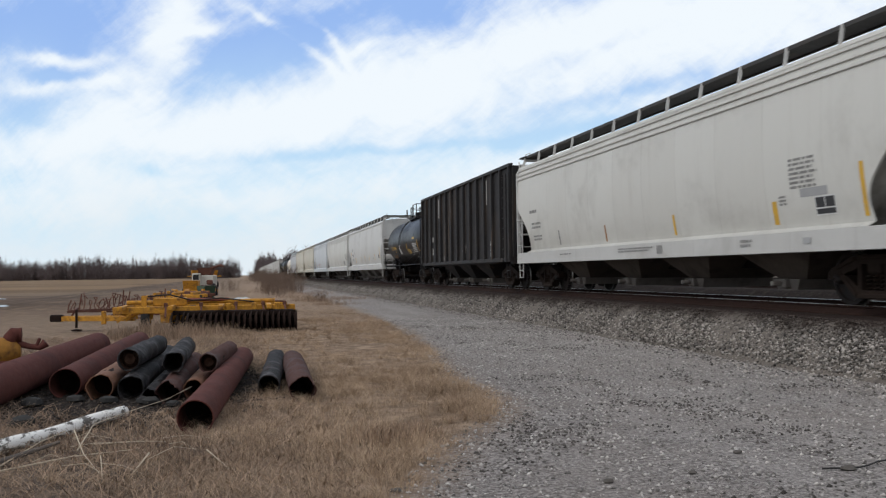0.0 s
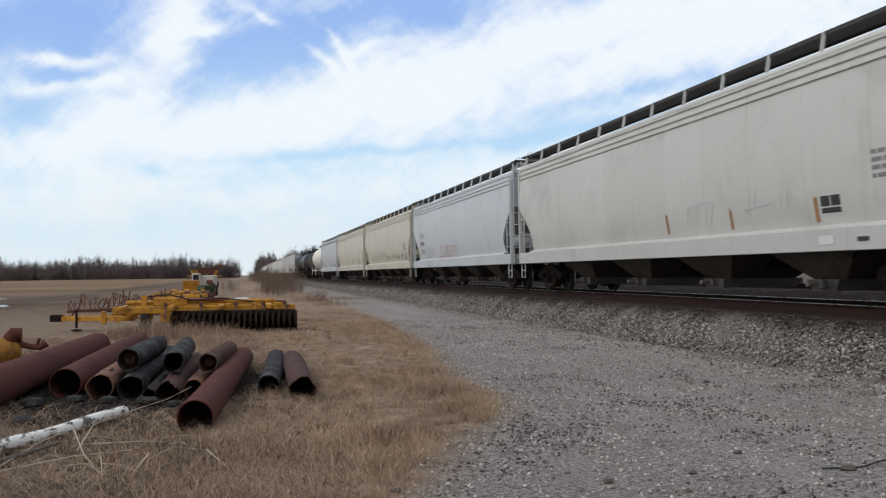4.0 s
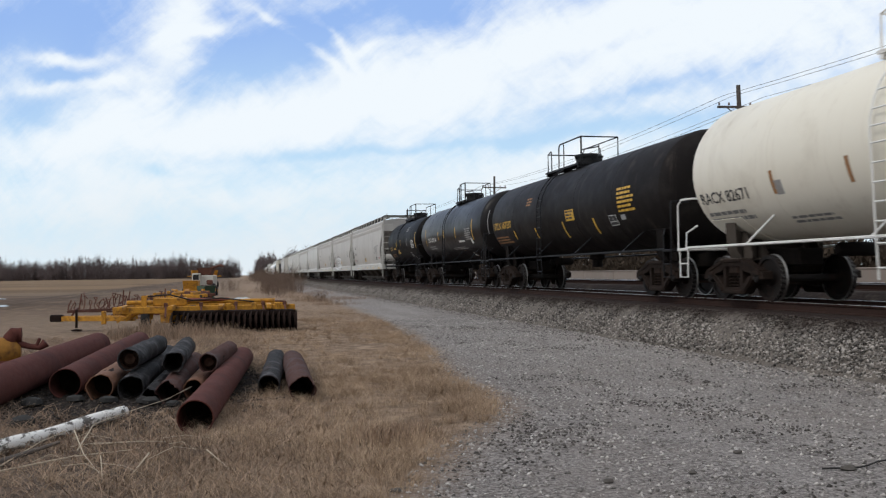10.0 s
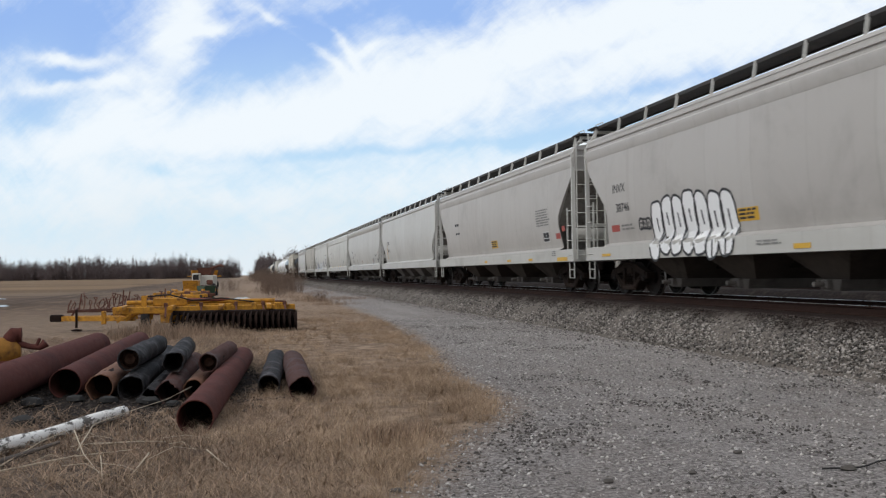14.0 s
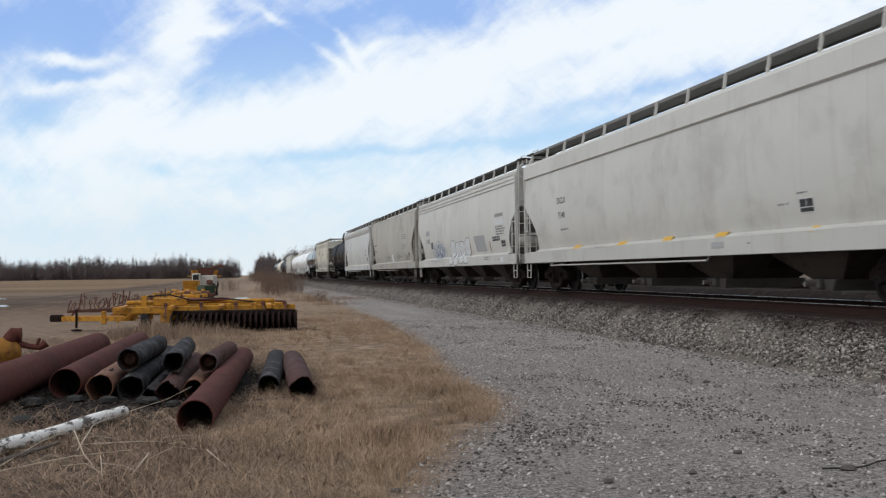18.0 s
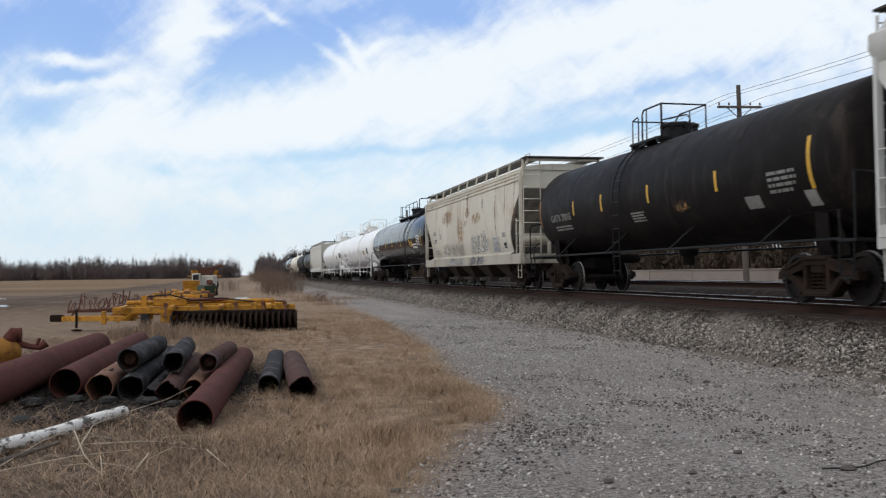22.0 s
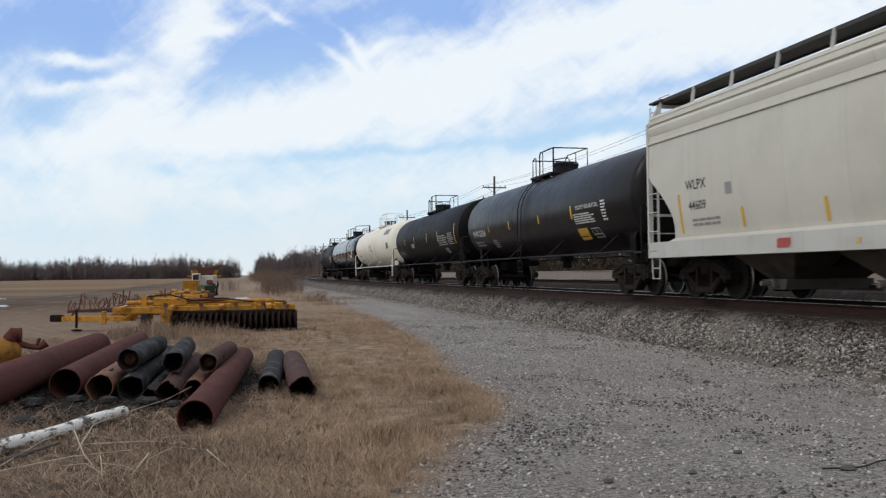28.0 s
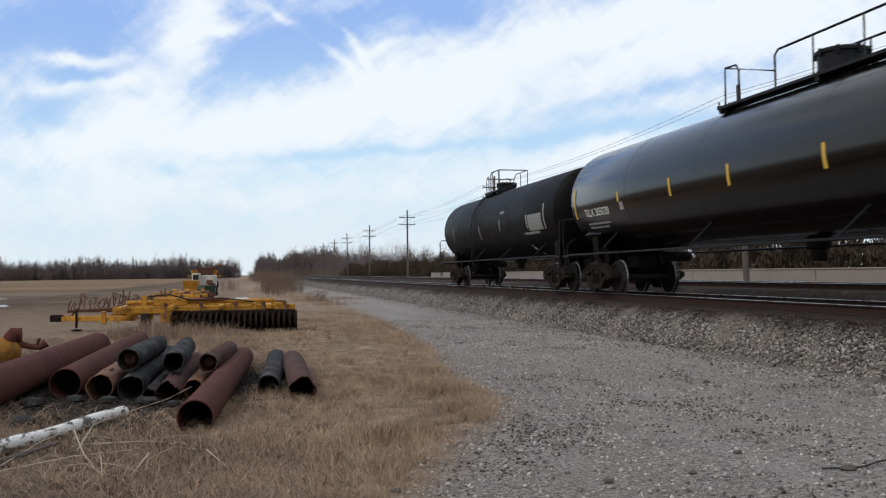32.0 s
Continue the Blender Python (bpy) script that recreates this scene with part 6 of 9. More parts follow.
def build_train():
    add_car(hopper, 10.4, 30.4, paint="white_a", trim="white_b", cut="a", label="warm white covered hopper with small stencils on its side")
    add_car(coal_car, 30.4, 47.65, 0.43, label="sooty black ribbed hopper car, rust-streaked")
    add_car(tank_car, 47.65, 60.5, 0.43, paint="black_grey", R=1.42, zc=2.60, platform=1.9, platform_y=0.43, hatch_y=0.25, label="short faded black tank car with yellow stencils")
    add_car(hopper, 60.5, 81.5, paint="white_b", cut="c", ribs=(), eave=(4.08, 4.12, 4.25, 0.05), bay_paint="bay_pale", label="clean white covered hopper with four bays")
    add_car(hopper, 81.5, 102.5, paint="white_a", trim="white_b", cut="a", label="warm white covered hopper with ribbed eaves")
    add_car(hopper, 102.5, 122.2, paint="white_c", cut="c", label="cool white covered hopper with sprayed tags")
    add_car(hopper, 122.2, 142.6, paint="beige", cut="a", label="beige covered hopper tagged along its sill")
    add_car(hopper, 142.6, 163.6, paint="beige", cut="a", label="beige covered hopper with dull stencils")
    add_car(hopper, 163.6, 182.9, paint="grey", trim="white_c", cut="c", ribs=(), eave=(3.92, 4.1, 4.2, 0.1), label="light grey covered hopper with coloured graffiti")
    add_car(tank_car, 182.9, 199.3, paint="cream_tank", saddle_paint="bay", trim="steel_white", hatch="dome_red", bands=(0.4,), platform=2.2, platform_y=1.37, hatch_y=-0.3, label="cream tank car with a red hatch and white rails", hatch_label="faded red hatch housing")
    add_car(tank_car, 199.3, 215.5, -0.15, paint="black_dusty", R=1.42, zc=2.60, platform=3.1, platform_y=1.23, hatch_y=-0.6, label="matt black tank car with yellow lettering")
    add_car(tank_car, 215.5, 229.7, -1.10, paint="black_grey", R=1.44, zc=2.62, platform=1.6, platform_y=0.25, hatch_y=-0.2, label="short faded dark grey tank car")
    add_car(tank_car, 229.7, 241.3, -0.95, paint="black", R=1.42, zc=2.60, platform=3.06, platform_y=0.55, hatch_y=0.1, label="short black tank car with yellow stencils")
    for y0, y1, lab in ((241.3, 259.7, "warm grey covered hopper with black reporting marks"), (259.7, 277.1, "warm grey covered hopper with white bubble graffiti"), (277.1, 296.1, "warm grey covered hopper with a yellow plate")):
        add_car(hopper, y0, y1, paint="grey_warm", trim="white_a", cut="b", ribs=(4.06,), eave=(3.68, 3.87, 3.96, 0.05), label=lab)
    add_car(hopper, 296.1, 314.7, paint="silver", cut="c", ribs=(), eave=(4.05, 4.1, 4.24, 0.05), bay_paint="bay_pale", label="pale silver smooth covered hopper")
    add_car(hopper, 314.7, 334.8, paint="silver", board="board_pale", cut="a", ribs=(), eave=(3.80, 3.96, 4.2, 0.1), label="pale grey covered hopper with rusty side strips")
    add_car(hopper, 334.8, 355.0, paint="white_a", board="board_pale", cut="a", ribs=(), eave=(3.72, 3.76, 4.2, 0.05), under_rail=True, label="white covered hopper with marks along the sill")
    add_car(hopper, 355.0, 373.8, paint="white_a", cut="a", label="white covered hopper with blue graffiti")
    add_car(hopper, 373.8, 392.0, paint="dirty", cut="b", ribs=(), under_rail=True, label="grimy grey round-sided covered hopper")
    add_car(hopper, 392.0, 410.0, paint="white_b", cut="b", ribs=(), eave=(3.75, 3.95, 4.2, 0.12), under_rail=True, label="white covered hopper with a yellow striped sill")
    add_car(tank_car, 410.0, 426.8, paint="black_dusty", R=1.42, zc=2.60, platform=1.7, platform_y=0.98, hatch_y=-0.5, label="scuffed matt black tank car")
    add_car(hopper, 426.8, 444.2, paint="rusty", board="board_pale", cut="d", ribs=(3.84, 3.98, 4.1), label="rust-streaked dirty white covered hopper with graffiti")
    add_car(tank_car, 444.2, 465.0, paint="black_gloss", platform=7.0, platform_y=-1.16, hatch_y=0.1, ladder_y=-3.25, label="glossy black long tank car with yellow strips")
    add_car(tank_car, 465.0, 487.1, paint="white_tank", saddle_paint="white_tank", trim="steel_white", platform=7.0, platform_y=-1.16, hatch_y=0.1, ladder_y=-3.25, braces=6, lower_rail=True, label="long white tank car with white rails")
    add_car(tank_car, 487.1, 507.3, paint="white_tank", saddle_paint="white_tank", trim="steel_white", platform=7.0, platform_y=-1.16, hatch_y=0.1, ladder_y=-3.25, braces=6, lower_rail=True, label="long white tank car with dark placards")
    add_car(hopper, 507.3, 526.3, paint="cream", trim="white_a", cut="a", ribs=(4.06, 3.60), eave=(3.78, 3.93, 4.0, 0.05), label="cream covered hopper with yellow side strips")
    add_car(tank_car, 526.3, 544.8, -0.30, paint="black_grey", R=1.42, zc=2.60, platform=2.2, platform_y=0.64, hatch_y=-0.6, label="dark grey tank car with white lettering")
    add_car(tank_car, 544.8, 563.5, -0.45, paint="black", R=1.43, zc=2.61, ladder=False, platform=2.0, platform_y=0.95, hatch_y=0, label="dull black tank car with patched stencils")
    add_car(tank_car, 563.5, 583.55, -0.33, platform_y=-0.33, paint="cream_tank", saddle_paint="bay", ladder=False, trim="steel_white", hatch="dome_blue", platform=3.2, bands=(-0.73, 0.27), label="cream tank car with a dark blue hatch and scrawl", hatch_label="dark blue hatch housing")
    add_car(tank_car, 583.55, 604.4, -0.18, paint="black_gloss", platform=7.0, platform_y=-1.03, hatch_y=0.2, ladder_y=-3.6, label="glossy black long tank car with white lettering")
    add_car(tank_car, 604.4, 621.8, paint="black", R=1.42, zc=2.60, platform=1.9, platform_y=1.9, hatch_y=0.0, label="matt black tank car at the tail of the train")


# ---- marks on the cars' sides: places along the car from its middle, heights over the rail ----
class Painter:
    """Lays marks on one car."""

    def __init__(self, number):
        self.car, self.surf = MARKED[number][:2]
        self.number = number

    def strip(self, y, z0, z1, mat):
        if self.surf is hopper_surf and z0 > 1.2:
            z0 = max(z0, 1.40)          # clear of the ledge over the sill
        mark("reflector_strip", [(y, z0, y - 0.1, z1)], mat, self.car, self.surf)

    def patch(self, y0, z0, y1, z1, mat):
        plate = mark("painted_patch", [(y0, z0, y1, z1)], mat, self.car, self.surf, lift=0.005)
        if mat in ("ink", "yellow") and abs(y1 - y0) > 0.45 and z1 - z0 > 0.2:
            rows = int((z1 - z0) / 0.085)
            pitch = (z1 - z0) / (rows + 0.4)
            bars(y0 - 0.05, z1 - 0.3 * pitch, abs(y1 - y0) - 0.1, rows, plate, lambda y, z: self.surf(y, z) + 0.005, "ink_dull" if mat == "ink" else "ink", pitch, rows, "rows of small print on the plate")

    def sheet(self, corners, mat):
        a, b, c, d = corners
        mark("painted_patch", [(d, c, b, a)], mat, self.car, self.surf, lift=0.005)

    def placard(self, y0, z0, y1, z1):
        w = min(abs(y1 - y0), z1 - z0) * 0.07
        board = mark("placard", [(y0, z0, y1, z1)], "ink_white", self.car, self.surf, "black data panel in a white frame", 0.005)
        zm = z0 + (z1 - z0) * 0.34
        ym = (y0 + y1) / 2
        mark("panel_field", [(y0 - w, zm + w, ym + w / 2, z1 - w), (ym - w / 2, zm + w, y1 + w, z1 - w), (y0 - w, z0 + w, y1 + w, zm)], "ink", board, self.surf, lift=0.008)

    def blotch(self, y0, z0, y1, z1, mat):
        rng = random.Random(int(abs(y0) * 100))
        cy, cz, ry, rz = (y0 + y1) / 2, (z0 + z1) / 2, abs(y1 - y0) / 2, (z1 - z0) / 2
        n = 16
        ring = [(cy - ry * math.cos(6.2832 * j / n) * rng.uniform(0.7, 1.1), cz + rz * math.sin(6.2832 * j / n) * rng.uniform(0.7, 1.1)) for j in range(n)]
        mark("stain", [(ring[j], ring[j + 1], ring[n - j - 2], ring[n - j - 1]) for j in range(n // 2 - 1)], {"rust_mark": "stain_rust", "blue": "stain_blue"}.get(mat, "stain_grey"), self.car, self.surf, lift=0.004)

    def words(self, text, y, z, h, mat):
        lettering(text, y, z, h, mat, self.car, self.surf)

    def print_rows(self, y, z, width, rows, pitch, mat):
        bars(y, z, width, rows, self.car, self.surf, mat, pitch, self.number)

    def tag(self, y, z, width, height, letters, mat, fill, seed):
        scrawl(y, z, width, height, letters, self.car, self.surf, mat, seed, 0.055 if self.number == 14 else 0.022, fill=fill, bubble=self.number in (14, 19) or mat in ("pink", "blue"))


def paint_marks():
    p = Painter(0)
    p.print_rows(8.11, 2.67, 0.93, 1, 0.175, "ink_grey")
    p.print_rows(7.97, 2.25, 0.92, 2, 0.122, "ink_grey")
    p.print_rows(7.89, 1.83, 0.82, 2, 0.104, "ink_grey")
    p.strip(5.52, 1.45, 1.90, "ink_grey")
    p.strip(1.97, 1.42, 1.86, "rust_mark")
    p.strip(-1.93, 1.42, 1.88, "yellow")
    p.strip(-5.82, 1.44, 1.86, "yellow")
    p.print_rows(-6.05, 1.94, 0.27, 3, 0.066, "ink_grey")
    p.print_rows(-6.42, 2.56, 0.85, 7, 0.080, "ink_grey")
    p.patch(-6.68, 1.87, -7.43, 2.02, "patch")
    p.print_rows(0.87, 1.20, 1.96, 2, 0.064, "ink_grey")
    p.patch(-1.29, 1.02, -1.57, 1.21, "ink_grey")
    p.print_rows(-4.86, 1.20, 0.44, 2, 0.087, "ink_grey")
    p.patch(-6.84, 1.06, -7.06, 1.17, "patch")
    p.print_rows(5.18, 1.17, 1.23, 1, 0.062, "ink_grey")
    p.placard(-7.06, 1.53, -7.60, 1.86)
    p.strip(-8.25, 1.45, 2.31, "yellow")
    p.strip(-5.86, 1.44, 1.86, "yellow")
    p = Painter(1)
    p.patch(-4.60, 3.32, -5.26, 4.29, "ink_dull")
    p.patch(-4.78, 3.66, -5.09, 4.12, "rust_mark")
    p.patch(3.81, 3.33, 3.44, 4.26, "ink_dull")
    p.placard(-5.69, 1.26, -6.18, 1.60)
    p.patch(-5.70, 1.65, -5.88, 1.84, "ink_white")
    p.patch(5.71, 2.19, 4.97, 2.43, "ink_dull")
    p.patch(5.63, 1.54, 5.00, 1.86, "ink_dull")
    p.patch(4.71, 1.17, 4.41, 1.38, "ink_white")
    p.tag(-1.03, 1.44, 0.77, 0.44, 2, "ink_dull", None, 3)
    p.tag(2.74, 1.15, 1.05, 0.29, 2, "ink_dull", None, 4)
    p.patch(-7.21, 1.20, -7.37, 1.90, "rust_mark")
    p.blotch(-4.49, 2.36, -4.94, 3.34, "ink_grey")
    p = Painter(2)
    p.words("UTLX 630343", 3.83, 2.13, 0.21, "yellow")
    p.strip(2.60, 1.93, 2.35, "yellow")
    p.patch(1.12, 1.83, 0.65, 2.37, "ink_white")
    p.patch(0.92, 2.22, 0.54, 2.32, "red")
    p.strip(-1.51, 1.94, 2.40, "yellow")
    p.patch(-1.64, 1.80, -2.41, 2.05, "yellow")
    p.print_rows(4.01, 1.79, 1.38, 2, 0.086, "rust_mark")
    p.print_rows(-3.47, 2.36, 1.24, 6, 0.091, "ink_white")
    p.placard(-2.59, 1.73, -3.13, 2.01)
    p.patch(-3.56, 2.61, -4.18, 2.71, "yellow")
    p.strip(-4.93, 1.69, 2.56, "yellow")
    p.patch(-3.40, 1.39, -3.65, 1.63, "ink_white")
    p = Painter(3)
    p.words("FPAX", 7.54, 2.51, 0.21, "ink")
    p.words("970128", 7.42, 2.09, 0.21, "ink")
    p.print_rows(7.28, 1.89, 0.93, 2, 0.118, "ink_grey")
    p.patch(5.69, 2.22, 5.46, 2.46, "ink_dull")
    p.strip(7.99, 1.62, 2.51, "yellow")
    p.strip(5.25, 1.57, 2.04, "yellow")
    p.patch(8.04, 1.16, 7.95, 1.32, "ink")
    p.strip(5.15, 1.60, 1.99, "yellow")
    p.strip(2.02, 1.61, 2.03, "yellow")
    p.strip(-0.45, 1.58, 2.05, "yellow")
    p.strip(-2.94, 1.59, 2.01, "yellow")
    p.strip(-5.91, 1.58, 2.00, "yellow")
    p.print_rows(-4.90, 1.82, 0.31, 2, 0.068, "ink_grey")
    p.print_rows(-5.80, 1.38, 0.36, 2, 0.055, "ink_grey")
    p.patch(-2.48, 1.19, -2.56, 1.31, "yellow")
    p.patch(-6.45, 1.22, -6.53, 1.33, "yellow")
    p.placard(-7.73, 1.70, -8.24, 1.99)
    p.strip(-8.41, 1.64, 2.54, "yellow")
    p.strip(-2.91, 1.64, 2.05, "yellow")
    p.strip(-5.92, 1.57, 2.08, "yellow")
    p = Painter(4)
    p.placard(-6.46, 1.53, -7.02, 1.87)
    p.strip(-8.78, 1.37, 2.35, "rust_mark")
    p.strip(-6.30, 1.42, 1.84, "rust_mark")
    p.strip(-3.60, 1.43, 1.85, "rust_mark")
    p.strip(-0.88, 1.45, 1.89, "rust_mark")
    p.print_rows(-7.82, 2.45, 0.69, 4, 0.123, "ink_grey")
    p.patch(-6.56, 1.03, -6.93, 1.18, "ink_white")
    p.patch(-7.51, 1.06, -7.78, 1.13, "ink")
    p.tag(-8.71, 0.96, 0.54, 0.31, 1, "farm_green", None, 5)
    p.tag(-1.77, 1.56, 3.98, 0.59, 5, "patch_light", None, 6)
    p = Painter(5)
    p.words("ECUX", 7.38, 2.50, 0.22, "ink")
    p.words("882604", 7.43, 2.07, 0.22, "ink")
    p.print_rows(7.35, 1.86, 1.07, 2, 0.115, "ink_grey")
    p.strip(4.40, 1.51, 1.91, "yellow")
    p.strip(1.23, 1.43, 1.90, "rust_mark")
    p.strip(7.63, 1.54, 2.37, "yellow")
    p.tag(5.37, 0.98, 0.85, 0.99, 1, "blue", None, 7)
    p.tag(3.20, 1.37, 1.14, 0.55, 2, "pink", None, 8)
    p.tag(1.60, 1.36, 2.36, 0.52, 5, "pink", None, 9)
    p = Painter(6)
    p.print_rows(-7.05, 2.40, 0.79, 4, 0.104, "ink_grey")
    p.placard(-6.36, 1.53, -6.78, 1.83)
    p.strip(8.22, 1.45, 2.32, "rust_mark")
    p.strip(5.75, 1.43, 1.92, "rust_mark")
    p.strip(3.00, 1.39, 1.86, "rust_mark")
    p.strip(-0.41, 1.40, 1.84, "rust_mark")
    p.strip(-2.89, 1.42, 1.85, "rust_mark")
    p.strip(-5.38, 1.41, 1.81, "rust_mark")
    p.strip(-7.93, 1.33, 2.31, "rust_mark")
    p.tag(5.10, 1.55, 1.60, 0.66, 3, "ink_grey", None, 10)
    p.tag(2.53, 1.73, 2.58, 0.51, 4, "ink_dull", None, 11)
    p.tag(-0.58, 1.46, 1.64, 0.39, 5, "ink_grey", None, 12)
    p.tag(-2.99, 1.54, 1.14, 0.52, 3, "ink_grey", None, 13)
    p.tag(-4.23, 1.48, 1.10, 0.33, 4, "ink", None, 14)
    p.tag(-7.40, 1.32, 0.49, 0.55, 2, "ink", None, 15)
    p.patch(7.18, 1.02, 6.79, 1.16, "ink")
    p.patch(3.92, 1.00, 3.48, 1.16, "ink_white")
    p.patch(-3.97, 0.99, -4.35, 1.13, "ink_white")
    p.print_rows(0.10, 1.16, 1.23, 2, 0.054, "ink_grey")
    p.patch(-6.73, 1.04, -6.98, 1.11, "patch")
    p = Painter(7)
    p.placard(-6.45, 1.55, -6.92, 1.87)
    p.patch(-6.92, 1.57, -7.16, 1.73, "ink_white")
    p.strip(8.29, 1.44, 2.31, "rust_mark")
    p.strip(6.30, 1.43, 1.90, "rust_mark")
    p.strip(3.83, 1.45, 1.88, "rust_mark")
    p.strip(1.09, 1.40, 1.85, "rust_mark")
    p.strip(-1.94, 1.41, 1.85, "rust_mark")
    p.strip(-5.79, 1.42, 1.87, "rust_mark")
    p.print_rows(7.88, 2.76, 0.81, 1, 0.179, "ink_grey")
    p.print_rows(7.79, 2.35, 0.75, 1, 0.178, "ink_grey")
    p.patch(3.84, 1.02, 3.40, 1.15, "ink_white")
    p.patch(-3.83, 1.01, -4.27, 1.16, "ink_white")
    p.patch(7.35, 1.04, 7.03, 1.22, "ink")
    p.print_rows(0.46, 1.25, 1.17, 3, 0.053, "ink_grey")
    p.print_rows(-7.25, 2.41, 0.53, 3, 0.092, "ink_grey")
    p = Painter(8)
    p.words("ECUX", 7.26, 2.46, 0.20, "ink")
    p.words("857377", 7.22, 2.06, 0.18, "ink")
    p.print_rows(6.91, 1.86, 0.78, 3, 0.130, "ink_grey")
    p.tag(2.45, 1.28, 1.53, 0.73, 4, "pink", "ink_white", 16)
    p.blotch(3.62, 1.18, 2.51, 1.91, "green")
    p.tag(2.31, 0.90, 1.38, 0.35, 4, "ink_grey", "patch_light", 17)
    p.placard(-5.68, 1.37, -6.09, 1.67)
    p.tag(0.46, 1.34, 1.70, 0.34, 5, "ink_dull", None, 18)
    p = Painter(9)
    p.words("RACX 82671", 7.15, 2.02, 0.23, "ink")
    p.print_rows(7.1, 1.84, 1.62, 2, 0.125, "ink_grey")
    p.strip(4.49, 2.03, 2.46, "rust_mark")
    p.strip(2.35, 2.03, 2.46, "rust_mark")
    p.patch(4.41, 2.01, 4.18, 2.27, "ink_dull")
    p.print_rows(4.45, 1.61, 1.37, 2, 0.077, "ink_grey")
    p.print_rows(-4.88, 2.41, 1.14, 6, 0.095, "ink_grey")
    p.patch(-4.20, 1.15, -4.49, 1.77, "ink_white")
    p.strip(-0.84, 2.07, 2.50, "rust_mark")
    p.strip(-3.25, 2.06, 2.47, "rust_mark")
    p.strip(-6.30, 1.69, 2.56, "rust_mark")
    p.patch(-0.73, 1.75, -1.61, 2.02, "ink_grey")
    p.patch(-3.29, 1.65, -4.43, 1.86, "ink_dull")
    p.blotch(-6.72, 1.24, -7.31, 1.84, "ink_grey")
    p = Painter(10)
    p.words("UTLX 667337", 7.14, 2.26, 0.26, "yellow")
    p.print_rows(7.18, 1.98, 1.90, 3, 0.099, "rust_mark")
    p.strip(8.04, 2.17, 3.12, "ink_dull")
    p.strip(4.76, 1.82, 2.13, "yellow")
    p.strip(2.41, 1.73, 2.11, "yellow")
    p.strip(-0.30, 1.68, 2.16, "yellow")
    p.strip(-2.75, 1.69, 2.13, "yellow")
    p.patch(-0.72, 2.16, -1.43, 2.49, "yellow")
    p.print_rows(3.12, 3.16, 0.58, 3, 0.100, "rust_mark")
    p.placard(-3.87, 1.85, -4.37, 2.13)
    p.print_rows(-4.64, 2.80, 1.03, 6, 0.114, "yellow")
    p.patch(-4.65, 1.97, -4.93, 2.10, "patch")
    p = Painter(11)
    p.words("GATX 209366", 5.51, 2.22, 0.21, "ink_white")
    p.print_rows(5.59, 2.01, 1.68, 2, 0.104, "ink_dull")
    p.strip(3.12, 2.27, 2.70, "yellow")
    p.strip(1.83, 2.24, 2.68, "yellow")
    p.strip(-0.55, 2.24, 2.72, "yellow")
    p.strip(-3.63, 2.02, 2.93, "yellow")
    p.strip(6.14, 2.07, 2.92, "yellow")
    p.print_rows(-2.36, 2.57, 1.07, 6, 0.090, "ink_dull")
    p.patch(-3.18, 1.89, -3.43, 2.13, "ink_white")
    p.print_rows(-0.97, 2.09, 1.08, 1, 0.155, "ink_white")
    p.patch(-1.47, 2.07, -2.16, 2.23, "ink")
    p.patch(-1.99, 1.30, -2.27, 1.54, "ink_white")
    p.blotch(-0.61, 1.58, -1.37, 1.82, "rust_mark")
    p.print_rows(0.62, 1.81, 2.74, 2, 0.064, "ink_dull")
    p = Painter(12)
    p.words("UTLX", 5.00, 2.12, 0.20, "yellow")
    p.print_rows(3.69, 2.25, 0.88, 1, 0.204, "yellow")
    p.strip(2.65, 2.28, 2.72, "yellow")
    p.strip(1.20, 2.34, 2.73, "yellow")
    p.strip(-0.93, 2.28, 2.72, "ink_dull")
    p.strip(-3.65, 2.10, 2.98, "yellow")
    p.patch(2.64, 1.86, 1.87, 2.12, "yellow")
    p.print_rows(-2.32, 2.55, 0.92, 6, 0.080, "ink_white")
    p.placard(-1.26, 1.64, -1.72, 1.87)
    p.patch(-1.95, 1.34, -2.15, 1.62, "ink_white")
    p.print_rows(-0.50, 3.39, 0.77, 3, 0.099, "ink_dull")
    p.print_rows(5.06, 1.87, 1.52, 2, 0.096, "rust_mark")
    p = Painter(13)
    p.words("INVX", 6.54, 2.65, 0.22, "ink")
    p.words("38744", 6.52, 2.17, 0.22, "ink")
    p.patch(6.88, 1.68, 6.44, 1.82, "red")
    p.print_rows(6.10, 1.77, 0.83, 2, 0.100, "ink_grey")
    p.patch(0.80, 1.58, 0.02, 1.84, "yellow")
    p.print_rows(-4.80, 2.59, 1.32, 8, 0.073, "ink_grey")
    p.print_rows(-5.99, 2.64, 0.71, 1, 0.110, "ink_grey")
    p.placard(-5.30, 1.58, -5.83, 1.88)
    p.patch(-6.50, 1.67, -6.89, 1.80, "red")
    p.patch(4.36, 1.03, 3.87, 1.11, "yellow")
    p.patch(1.49, 1.00, 1.01, 1.08, "yellow")
    p.patch(-1.19, 0.99, -1.65, 1.08, "yellow")
    p.patch(-4.15, 0.98, -4.61, 1.07, "yellow")
    p.patch(-6.80, 0.96, -7.54, 1.06, "yellow")
    p.patch(-4.74, 1.13, -4.81, 1.25, "yellow")
    p.print_rows(0.00, 1.17, 0.75, 2, 0.064, "ink_grey")
    p.print_rows(-2.96, 1.19, 0.38, 2, 0.067, "ink_grey")
    p.print_rows(-6.33, 1.24, 0.48, 3, 0.066, "ink_grey")
    p.patch(-5.29, 1.08, -5.58, 1.14, "ink_grey")
    p.print_rows(-6.35, 1.49, 0.64, 1, 0.072, "ink_grey")
    p = Painter(14)
    p.words("INVX", 6.34, 2.64, 0.22, "ink")
